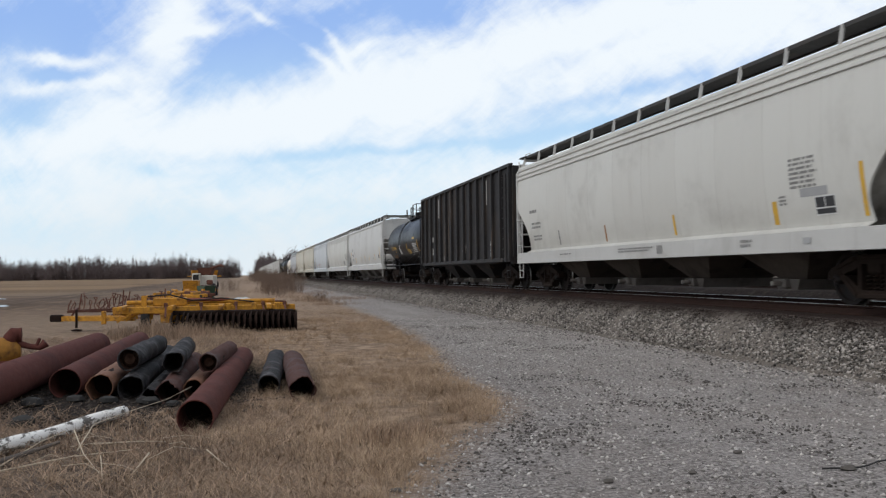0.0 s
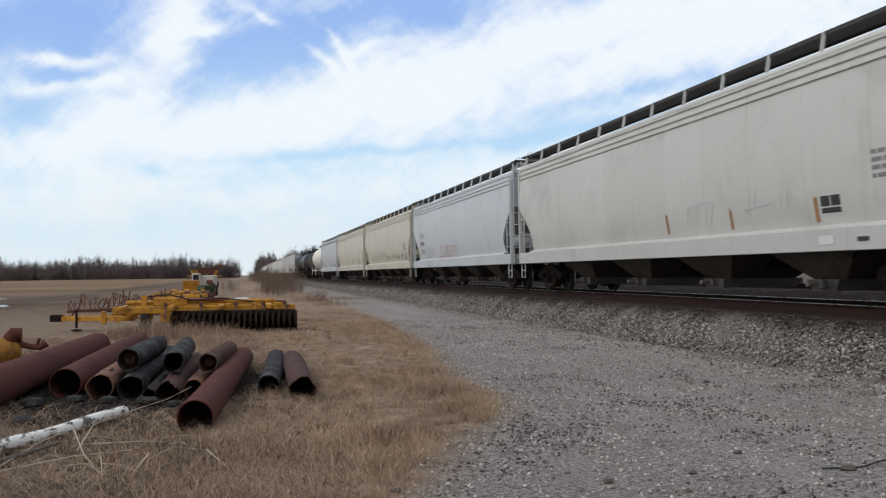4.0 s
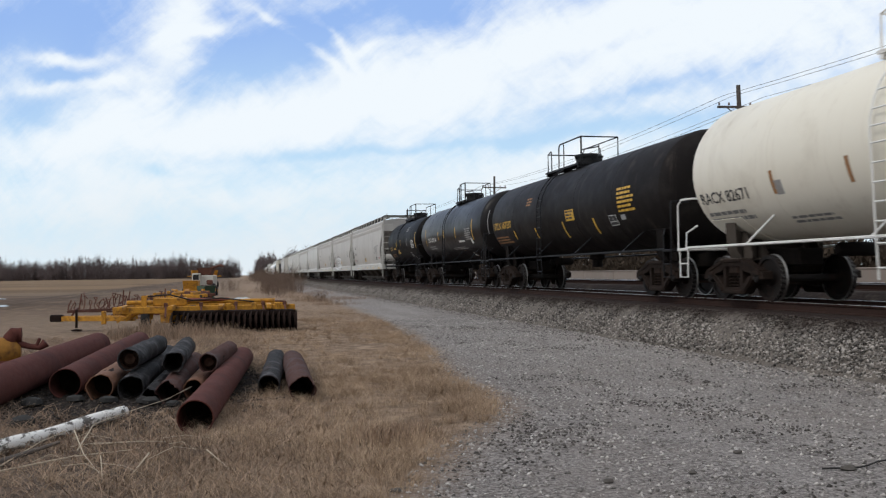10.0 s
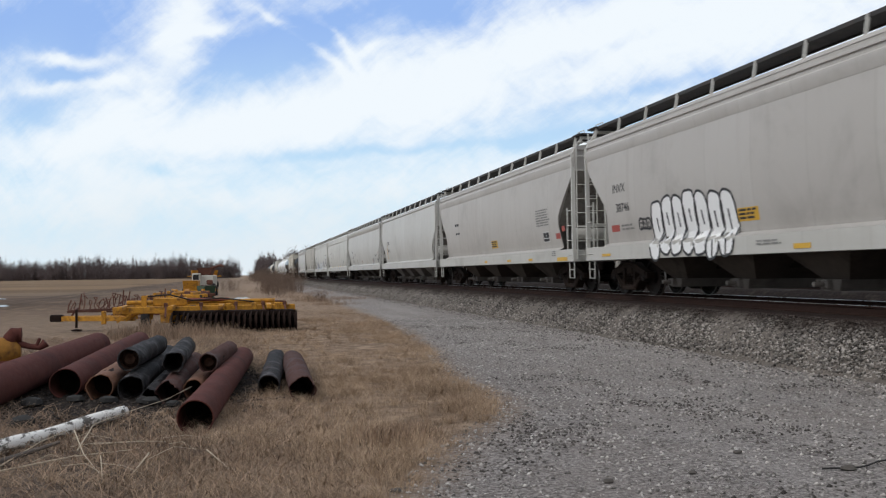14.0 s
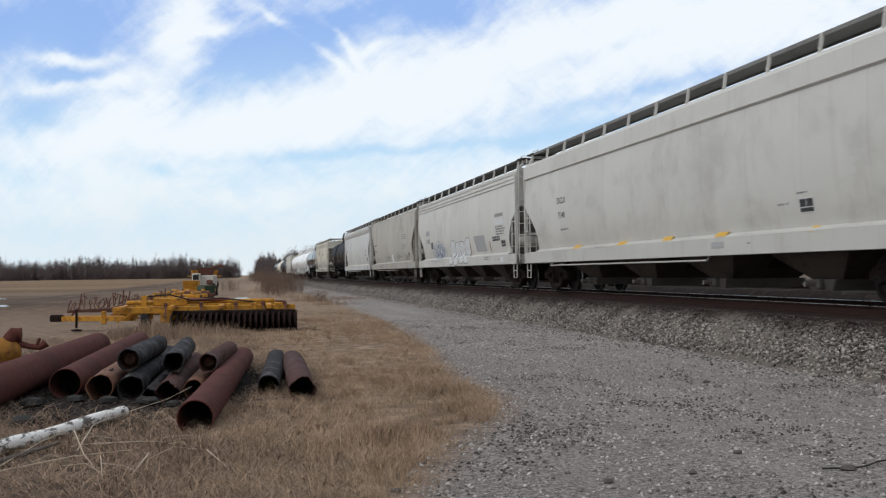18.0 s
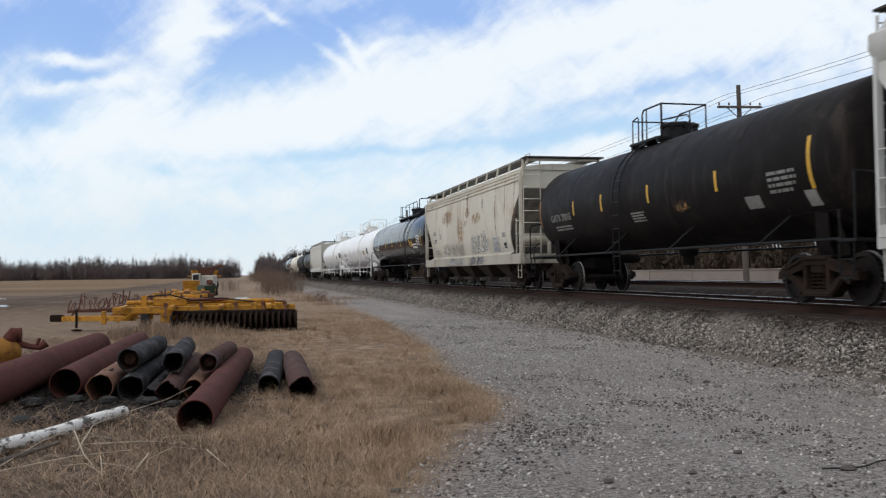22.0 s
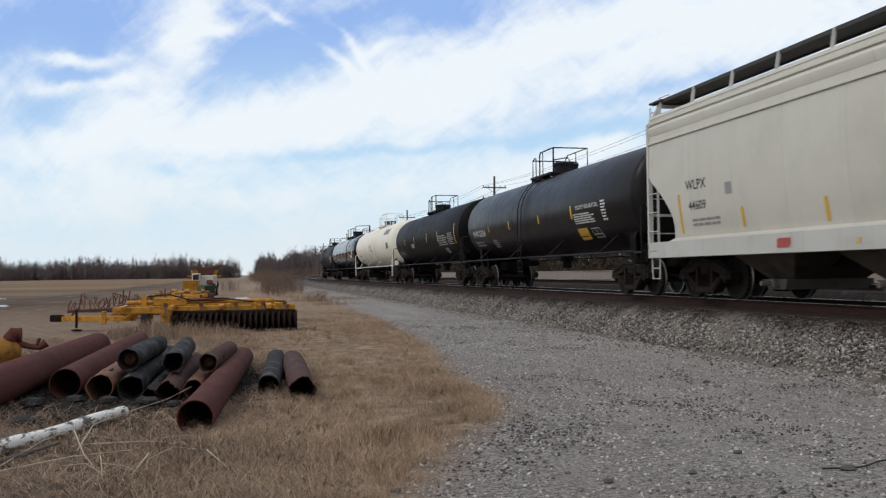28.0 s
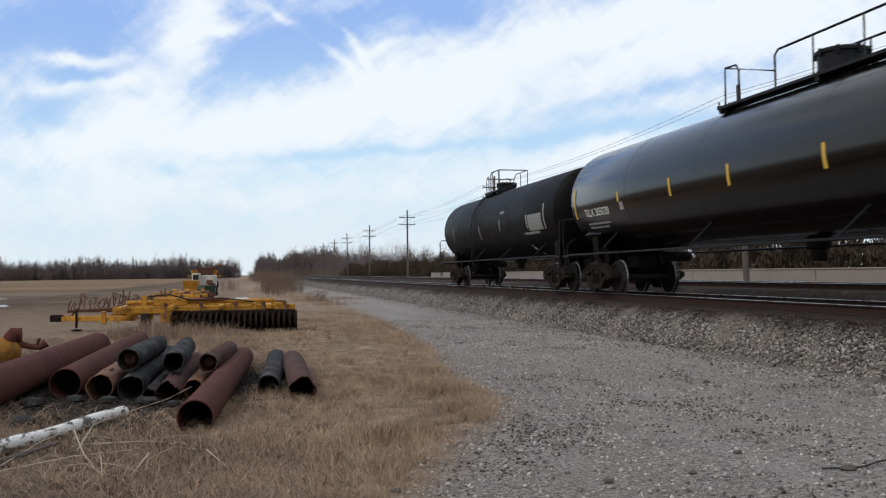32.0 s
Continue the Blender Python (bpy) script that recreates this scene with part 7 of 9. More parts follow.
    p.words("38746", 6.19, 2.14, 0.22, "ink")
    p.patch(6.59, 1.65, 6.09, 1.82, "red")
    p.print_rows(5.96, 1.81, 0.79, 2, 0.092, "ink_grey")
    p.tag(4.91, 1.63, 0.62, 0.25, 3, "ink", None, 22)
    p.patch(0.48, 1.57, -0.24, 1.83, "yellow")
    p.print_rows(-5.07, 2.66, 0.58, 7, 0.082, "ink_grey")
    p.patch(-1.45, 0.99, -1.94, 1.08, "yellow")
    p.patch(-4.40, 0.98, -4.84, 1.07, "yellow")
    p.patch(-5.02, 1.13, -5.10, 1.25, "yellow")
    p.patch(7.04, 1.02, 6.48, 1.09, "yellow")
    p.print_rows(-0.30, 1.18, 0.83, 2, 0.057, "ink_grey")
    p.tag(4.18, 0.91, 3.65, 1.42, 7, "ink", "spray_white", 21)
    p = Painter(15)
    p.placard(-6.15, 1.57, -6.70, 1.90)
    p.patch(-7.31, 1.64, -7.71, 1.81, "red")
    p.patch(-7.90, 1.85, -8.16, 2.01, "red")
    p.print_rows(-5.57, 2.63, 1.33, 7, 0.081, "ink_grey")
    p.patch(0.03, 1.55, -0.80, 1.84, "yellow")
    p.patch(-7.67, 0.95, -8.53, 1.06, "yellow")
    p.patch(-4.88, 0.99, -5.27, 1.07, "yellow")
    p.patch(-2.39, 0.99, -2.83, 1.07, "yellow")
    p.patch(0.71, 1.00, 0.33, 1.08, "yellow")
    p.print_rows(5.81, 2.80, 0.79, 1, 0.197, "ink")
    p.print_rows(5.69, 2.40, 0.78, 1, 0.157, "ink")
    p.print_rows(-7.19, 1.26, 0.42, 3, 0.059, "ink_grey")
    p = Painter(16)
    p.words("ROIX", 6.45, 2.49, 0.21, "ink")
    p.words("58103", 6.40, 2.02, 0.20, "ink")
    p.strip(6.67, 1.59, 2.50, "yellow")
    p.patch(6.49, 1.23, 6.27, 1.36, "ink_dull")
    p = Painter(17)
    p.words("ROIX", 6.78, 2.39, 0.19, "ink")
    p.words("57502", 6.75, 1.97, 0.21, "ink")
    p.print_rows(6.71, 1.78, 1.21, 2, 0.102, "ink_grey")
    p.patch(5.07, 2.13, 4.72, 2.34, "ink_dull")
    p.strip(3.70, 1.28, 1.75, "rust_mark")
    p.strip(0.64, 1.30, 1.73, "rust_mark")
    p.strip(-2.35, 1.31, 1.72, "rust_mark")
    p.strip(-5.35, 1.31, 1.68, "yellow")
    p.patch(-5.48, 1.32, -6.14, 1.79, "patch")
    p.print_rows(-6.66, 1.95, 1.00, 2, 0.044, "ink_grey")
    p.print_rows(-6.79, 1.74, 0.40, 2, 0.066, "ink_grey")
    p.print_rows(-0.32, 1.13, 0.82, 2, 0.064, "ink_grey")
    p.patch(-7.15, 1.02, -7.44, 1.07, "patch")
    p.placard(-7.86, 1.45, -8.27, 1.73)
    p.strip(-8.31, 1.31, 2.20, "rust_mark")
    p.strip(-5.39, 1.32, 1.74, "rust_mark")
    p.print_rows(-6.69, 2.05, 1.28, 2, 0.060, "ink_grey")
    p.strip(3.63, 1.31, 1.78, "ink_grey")
    p.strip(0.60, 1.32, 1.74, "ink_grey")
    p = Painter(18)
    p.words("DCLX", 6.37, 2.69, 0.19, "ink")
    p.words("7140", 6.31, 2.25, 0.19, "ink")
    p.print_rows(6.23, 1.93, 0.84, 1, 0.095, "ink_grey")
    p.placard(-5.68, 1.60, -6.09, 1.86)
    p.print_rows(-5.65, 1.97, 0.37, 1, 0.052, "ink_grey")
    p.patch(5.13, 1.29, 4.63, 1.40, "yellow")
    p.patch(2.00, 1.29, 1.53, 1.39, "yellow")
    p.patch(-0.49, 1.31, -0.95, 1.41, "yellow")
    p.patch(-2.86, 1.30, -3.30, 1.40, "yellow")
    p.patch(-2.83, 1.08, -3.31, 1.29, "patch")
    p.patch(-5.98, 1.26, -6.19, 1.37, "yellow")
    p.print_rows(3.44, 1.31, 0.99, 1, 0.086, "ink_grey")
    p.print_rows(-5.04, 1.81, 0.41, 1, 0.063, "ink_dull")
    p.strip(-4.16, 1.12, 1.32, "ink_grey")
    p = Painter(19)
    p.words("21638", 6.92, 2.14, 0.23, "ink")
    p.patch(6.90, 2.53, 5.97, 2.78, "patch")
    p.patch(5.85, 1.84, 5.34, 2.17, "ink")
    p.blotch(5.84, 0.98, 2.01, 2.27, "blue")
    p.tag(1.50, 1.01, 3.61, 1.06, 4, "ink", "patch_light", 24)
    p.blotch(1.33, 1.15, -0.61, 2.02, "blue")
    p.sheet(((-2.85, 2.14), (-4.49, 2.12), (-4.67, 1.46), (-3.10, 1.48)), "patch")
    p.strip(-5.18, 1.44, 1.86, "rust_mark")
    p.strip(-2.07, 1.44, 1.87, "rust_mark")
    p.patch(-5.65, 1.83, -6.69, 2.00, "ink")
    p.words("POLYCARBONATE", -5.68, 1.88, 0.08, "ink_white")
    p.placard(-6.80, 1.57, -7.35, 1.85)
    p.patch(-6.20, 2.72, -7.28, 2.85, "ink_dull")
    p.patch(-6.19, 2.43, -7.28, 2.65, "patch_light")
    p.print_rows(-6.23, 2.38, 1.24, 4, 0.093, "ink_grey")
    p.print_rows(-4.66, 1.23, 0.67, 2, 0.065, "ink_grey")
    p.patch(-6.67, 1.10, -6.91, 1.15, "patch")
    p.patch(-6.94, 1.02, -7.38, 1.20, "patch_light")
    p = Painter(20)
    p.print_rows(6.89, 2.67, 1.01, 1, 0.173, "ink")
    p.print_rows(6.91, 2.23, 1.25, 1, 0.172, "ink")
    p.placard(-5.94, 1.57, -6.40, 1.88)
    p.tag(-5.17, 1.39, 0.76, 0.35, 3, "ink", None, 25)
    p.tag(2.14, 1.41, 1.53, 0.40, 3, "ink", None, 26)
    p.tag(-2.12, 1.44, 0.86, 0.47, 3, "ink", None, 27)
    p.patch(-0.03, 1.37, -0.64, 1.83, "patch_light")
    p.print_rows(-4.18, 2.97, 1.60, 3, 0.120, "ink_dull")
    p.print_rows(-4.06, 2.37, 1.45, 3, 0.104, "ink_dull")
    p.print_rows(-4.34, 1.86, 0.56, 2, 0.105, "ink_dull")
    p.patch(-6.57, 0.91, -7.22, 1.25, "patch")
    p.patch(-0.12, 1.04, -0.27, 1.20, "yellow")
    p.print_rows(2.29, 1.24, 1.71, 3, 0.062, "ink_dull")
    p.patch(4.50, 1.03, 4.29, 1.19, "ink")
    p.patch(-5.62, 1.07, -5.83, 1.14, "patch")
    p.patch(-3.10, 1.66, -3.84, 1.69, "ink")
    p = Painter(21)
    p.print_rows(6.77, 2.65, 0.66, 1, 0.139, "ink")
    p.print_rows(6.64, 2.17, 0.50, 1, 0.138, "ink")
    p.tag(5.04, 1.60, 1.39, 0.51, 3, "ink", None, 28)
    p.patch(1.35, 1.40, 0.75, 1.92, "patch_light")
    p.patch(0.32, 2.02, -0.57, 2.28, "green")
    p.placard(-6.12, 1.61, -6.61, 1.87)
    p.print_rows(-5.46, 2.44, 1.02, 2, 0.097, "ink_dull")
    p.print_rows(-5.48, 2.15, 0.99, 3, 0.048, "ink_grey")
    p.print_rows(-6.62, 1.78, 0.45, 2, 0.100, "ink_grey")
    p.patch(7.20, 1.28, 6.39, 1.39, "yellow")
    p.patch(4.98, 1.31, 4.31, 1.39, "yellow")
    p.patch(2.58, 1.30, 2.13, 1.37, "yellow")
    p.patch(-0.01, 1.28, -0.48, 1.35, "yellow")
    p.patch(-2.53, 1.27, -3.01, 1.36, "yellow")
    p.patch(-5.28, 1.29, -5.72, 1.37, "yellow")
    p.patch(-7.06, 1.26, -7.97, 1.34, "yellow")
    p.patch(-6.97, 0.97, -7.63, 1.25, "patch")
    p.patch(-6.62, 1.04, -6.78, 1.24, "ink_white")
    p.print_rows(-4.96, 1.13, 0.90, 1, 0.100, "ink_grey")
    p = Painter(22)
    p.words("GATX 70015", 6.34, 2.19, 0.21, "ink_dull")
    p.print_rows(6.11, 2.04, 1.52, 2, 0.085, "ink_dull")
    p.strip(4.39, 2.29, 2.71, "yellow")
    p.strip(2.29, 2.27, 2.73, "yellow")
    p.strip(-0.59, 2.27, 2.71, "yellow")
    p.strip(-3.78, 2.26, 2.69, "yellow")
    p.strip(-6.92, 2.03, 2.95, "yellow")
    p.strip(7.38, 2.06, 2.95, "rust_mark")
    p.print_rows(-5.67, 2.44, 0.92, 4, 0.111, "ink_grey")
    p.patch(-4.76, 1.82, -5.28, 2.06, "ink_grey")
    p.blotch(-1.74, 1.90, -2.62, 2.26, "rust_mark")
    p.patch(-6.66, 1.74, -6.99, 2.02, "ink_dull")
    p.print_rows(0.50, 2.10, 0.77, 4, 0.066, "ink_dull")
    p = Painter(23)
    p.words("ACFX", 6.27, 2.48, 0.19, "ink")
    p.words("55973", 6.20, 2.08, 0.19, "ink")
    p.print_rows(6.05, 1.71, 0.92, 2, 0.103, "ink_grey")
    p.patch(4.85, 2.24, 4.57, 2.51, "ink_dull")
    p.blotch(4.52, 1.35, 2.25, 2.07, "patch")
    p.tag(2.49, 1.36, 2.3, 0.62, 6, "ink", None, 31)
    p.tag(2.6, 0.97, 2.5, 0.28, 5, "ink", "patch_light", 36)
    p.tag(-1.13, 1.42, 2.56, 0.78, 5, "ink", "patch_light", 32)
    p.tag(-1.23, 0.97, 2.2, 0.28, 4, "ink", "patch", 33)
    p.tag(-4.50, 1.43, 0.80, 0.51, 3, "blue", None, 34)
    p.placard(-5.90, 1.49, -6.28, 1.75)
    p.patch(-5.79, 1.93, -6.20, 2.10, "ink_dull")
    p.patch(-4.98, 1.98, -5.10, 4.11, "rust_run")
    p.patch(-6.23, 2.71, -6.35, 4.15, "rust_run")
    p.blotch(-0.55, 3.11, -1.02, 3.40, "rust_mark")
    p.blotch(-0.20, 2.72, -0.81, 2.90, "rust_mark")
    p.blotch(-0.50, 3.70, -1.09, 4.00, "rust_mark")
    p.blotch(7.22, 3.76, 6.30, 4.04, "rust_mark")
    p.strip(3.12, 2.77, 3.48, "ink")
    p.strip(-3.13, 3.21, 3.57, "ink")
    p.patch(-7.43, 2.36, -7.55, 4.13, "rust_run")
    p.patch(-0.55, 2.97, -0.89, 3.95, "rust_run")
    p.blotch(-0.24, 2.97, -1.24, 3.36, "rust_mark")
    p.blotch(0.08, 2.54, -0.80, 2.87, "rust_mark")
    p.blotch(-1.37, 2.55, -3.08, 3.16, "rust_mark")
    p.blotch(4.52, 2.79, 1.73, 3.56, "rust_mark")
    p.blotch(1.40, 1.87, -0.21, 3.12, "rust_mark")
    p.patch(-5.15, 1.01, -5.22, 1.52, "rust_run")
    p = Painter(24)
    p.words("TILX 305025", 8.57, 2.27, 0.24, "ink_white")
    p.print_rows(8.31, 2.06, 1.34, 2, 0.114, "ink_dull")
    p.strip(3.50, 2.31, 2.79, "yellow")
    p.strip(0.85, 2.33, 2.76, "yellow")
    p.strip(-2.25, 2.30, 2.75, "yellow")
    p.strip(-5.23, 2.30, 2.75, "yellow")
    p.strip(-8.73, 2.13, 3.03, "yellow")
    p.patch(-5.36, 2.19, -6.16, 2.50, "yellow")
    p.sheet(((-6.22, 2.33), (-7.35, 2.30), (-7.31, 2.23), (-6.20, 2.23)), "ink_white")
    p.sheet(((-6.19, 2.17), (-7.43, 2.16), (-7.41, 2.05), (-6.17, 2.07)), "ink_white")
    p.placard(-6.86, 1.69, -7.42, 1.94)
    p.print_rows(-7.49, 2.75, 1.11, 7, 0.085, "ink_white")
    p.print_rows(-5.12, 1.96, 0.81, 3, 0.066, "ink_dull")
    p = Painter(25)
    p.words("TILX 305032", 7.75, 2.25, 0.23, "ink")
    p.print_rows(7.95, 2.02, 1.77, 2, 0.085, "ink_grey")
    p.strip(2.89, 2.27, 2.73, "rust_mark")
    p.strip(-0.02, 2.30, 2.75, "rust_mark")
    p.strip(-2.85, 2.30, 2.74, "rust_mark")
    p.strip(-5.79, 2.29, 2.72, "rust_mark")
    p.patch(-5.97, 2.17, -6.66, 2.45, "yellow")
    p.patch(-8.03, 2.18, -8.79, 2.64, "ink")
    p.patch(-7.53, 1.70, -8.01, 1.91, "ink")
    p.print_rows(-5.98, 1.94, 0.79, 3, 0.053, "ink_grey")
    p.print_rows(-6.78, 1.99, 1.09, 1, 0.053, "ink_grey")
    p = Painter(26)
    p.patch(-8.35, 2.23, -9.62, 2.71, "ink")
    p.patch(-5.80, 2.15, -6.65, 2.46, "yellow")
    p.patch(-7.54, 1.74, -8.55, 1.88, "ink")
    p.strip(-1.11, 2.17, 2.50, "rust_mark")
    p = Painter(27)
    p.words("WLPX", 7.16, 2.36, 0.21, "ink")
    p.words("44609", 7.10, 1.92, 0.20, "ink")
    p.print_rows(7.01, 1.73, 1.21, 2, 0.100, "ink_grey")
    p.patch(5.57, 2.15, 5.32, 2.38, "ink_dull")
    p.strip(7.55, 1.43, 2.30, "yellow")
    p.strip(5.08, 1.46, 1.86, "yellow")
    p.strip(2.53, 1.42, 1.84, "yellow")
    p.patch(3.76, 1.02, 3.39, 1.16, "red")
    p.patch(1.62, 1.03, 1.54, 1.12, "yellow")
    p.strip(-2.78, 1.47, 1.82, "yellow")
    p.strip(-5.34, 1.42, 1.87, "yellow")
    p.print_rows(-3.10, 1.74, 0.94, 3, 0.061, "ink_grey")
    p.placard(-6.05, 1.54, -6.23, 1.82)
    p.patch(-3.86, 1.03, -4.25, 1.16, "red")
    p.patch(3.74, 1.06, 3.35, 1.19, "red")
    p = Painter(28)
    p.words("INVX 23324", 7.89, 2.11, 0.25, "ink_white")
    p.print_rows(7.91, 1.91, 1.50, 2, 0.118, "ink_dull")
    p.print_rows(5.37, 1.90, 0.72, 4, 0.079, "ink_dull")
    p.strip(5.47, 2.24, 2.47, "yellow")
    p.strip(2.70, 2.20, 2.51, "yellow")
    p.strip(-0.71, 2.23, 2.51, "yellow")
    p.strip(-3.75, 2.19, 2.59, "yellow")
    p.words("POLYETHER GLYCOL", -4.20, 2.44, 0.12, "ink_white")
    p.print_rows(-3.96, 2.32, 1.62, 5, 0.064, "ink_white")
    p.sheet(((-3.90, 1.90), (-4.65, 1.90), (-4.50, 1.57), (-3.73, 1.56)), "yellow")
    p.placard(-4.89, 1.59, -5.50, 1.87)
    p.print_rows(-6.08, 2.58, 0.33, 7, 0.084, "ink_white")
    p = Painter(29)
    p.strip(5.93, 2.27, 2.67, "yellow")
    p.strip(2.84, 2.24, 2.67, "yellow")
    p.strip(-0.68, 2.24, 2.71, "yellow")
    p.strip(-3.38, 2.21, 2.73, "yellow")
    p.strip(-7.06, 1.99, 2.93, "yellow")
    p.print_rows(-3.50, 2.48, 1.98, 5, 0.106, "ink_dull")
    p.print_rows(-5.65, 2.54, 1.20, 7, 0.083, "ink_dull")
    p.patch(-4.41, 1.60, -5.03, 1.86, "ink_grey")
    p.patch(3.83, 2.09, 3.03, 2.31, "ink_grey")
    p.words("INVX 23322", 8.21, 1.77, 0.19, "ink_dull")
    p = Painter(30)
    p.words("SHPX 221100", 8.36, 1.96, 0.19, "ink")
    p.print_rows(8.35, 1.77, 2.55, 2, 0.081, "ink_grey")
    p.strip(2.17, 1.73, 2.13, "rust_mark")
    p.tag(1.41, 2.23, 1.18, 0.64, 4, "ink", None, 35)
    p.tag(0.31, 2.21, 0.41, 0.19, 2, "ink", None, 36)
    p.strip(-0.74, 1.83, 2.07, "rust_mark")
    p.patch(-5.00, 3.30, -7.22, 3.67, "ink_grey")
    p.patch(-6.70, 2.32, -7.52, 2.71, "ink")
    p.patch(1.69, 2.18, 1.64, 2.88, "ink_grey")
    p.patch(1.70, 2.10, -0.16, 2.12, "ink_grey")
    p = Painter(31)
    p.words("TILX 305020", 8.72, 2.17, 0.21, "ink_white")
    p.print_rows(8.74, 1.99, 1.65, 2, 0.101, "ink_dull")
    p.strip(6.40, 2.43, 2.71, "yellow")
    p.strip(3.52, 2.33, 2.75, "yellow")
    p.strip(0.99, 2.32, 2.76, "yellow")
    p.strip(-2.05, 2.31, 2.75, "yellow")
    p.strip(9.46, 2.15, 3.01, "yellow")
    p.patch(6.33, 2.22, 6.10, 2.42, "ink_dull")
    p.patch(-4.81, 2.21, -5.91, 2.51, "yellow")
    p.patch(-5.98, 2.05, -7.08, 2.32, "ink_white")
    p.print_rows(-7.22, 2.70, 1.04, 4, 0.104, "ink_white")
    p = Painter(32)
    p.strip(5.99, 2.09, 2.68, "ink_dull")
    p.strip(1.38, 2.00, 2.57, "ink_dull")
    p.strip(-1.65, 2.20, 2.62, "ink_dull")
    p.strip(-4.95, 2.14, 2.62, "ink_dull")
    p.strip(-6.79, 2.05, 2.87, "ink_dull")
    p.patch(-5.14, 2.04, -6.59, 2.59, "ink_grey")
    p.print_rows(-4.51, 2.01, 1.70, 1, 0.145, "ink_dull")
    p.patch(-4.29, 1.27, -4.51, 1.58, "ink_white")
    p.print_rows(-1.77, 2.93, 0.55, 1, 0.156, "ink_dull")

# ---- things beside the track ----
def pipe(x0, y0, x1, y1, r, mat, label, z0=None, z1=None, torn=False, seed=0, plug=False):
    """A length of hollow pipe lying from one place to another; z: height of its axis."""
    a = Vector((x0, y0, ground_height(x0, y0) + r - 0.02 if z0 is None else z0))
    b = Vector((x1, y1, ground_height(x1, y1) + r - 0.02 if z1 is None else z1))
    length = (b - a).length
    rng = random.Random(seed)
    n = 28
    cuts = [(0.12 * math.sin(3 * 6.283 * j / n + seed) - 0.12 * rng.random()) if torn else 0.006 * rng.random() for j in range(n)]
    s = Shape()
    out, inn = [], []
    steps = [0.0, 0.04] + [0.04 + 0.96 * i / 16 for i in range(1, 17)]
    lump = 0.0 if mat == "pipe_rust" else 0.12
    for t in steps:
        ro, ri = [], []
        for j in range(n):
            q = 6.283185 * j / n
            dent = 1 + 0.012 * math.sin(2 * q + 5 * t + seed) + lump * noise.noise(Vector((1.8 * math.cos(q), 1.8 * math.sin(q), t * length * 2.2 + seed)))
            yy = t * length + (cuts[j] * (1 - t / 0.04) if t < 0.04 else 0)
            ro.append((r * dent * math.cos(q), yy, r * dent * math.sin(q)))
            ri.append(((r - 0.012) * dent * math.cos(q), yy, (r - 0.012) * dent * math.sin(q)))
        out.append(ro)
        inn.append(ri)
    v = [p for k in out + inn for p in k]
    m, o = len(steps), n * len(steps)
    f = []
    for i in range(m - 1):
        for j in range(n):
            p, q = i * n + j, i * n + (j + 1) % n
            f += [(p, q, q + n, p + n), (o + p, o + p + n, o + q + n, o + q)]
    for j in range(n):
        q = (j + 1) % n
        f += [(j, o + j, o + q, q), ((m - 1) * n + j, (m - 1) * n + q, o + (m - 1) * n + q, o + (m - 1) * n + j)]
    s.add(v, f)
    d = (b - a).normalized()
    turn = Vector((0, 1, 0)).rotation_difference(d).to_matrix().to_4x4()
    ob = part("pipe", s, mat, None, m=Matrix.Translation(a) @ turn)
    # added plug: stops light from the far end, so the mouth stays dark
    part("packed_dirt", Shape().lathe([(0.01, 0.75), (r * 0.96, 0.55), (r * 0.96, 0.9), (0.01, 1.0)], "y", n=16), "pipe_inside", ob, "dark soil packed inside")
    if plug:
        part("rust_scale", Shape().lathe([(0.01, 0.16), (r * 0.45, 0.12), (r * 0.8, 0.2), (r * 0.93, 0.1), (r * 0.93, 0.3), (0.01, 0.32)], "y", n=20), "pipe_plug", ob, "rust and dirt filling the mouth")
    return tagged(ob, label, "pipe", "heap of old pipes")


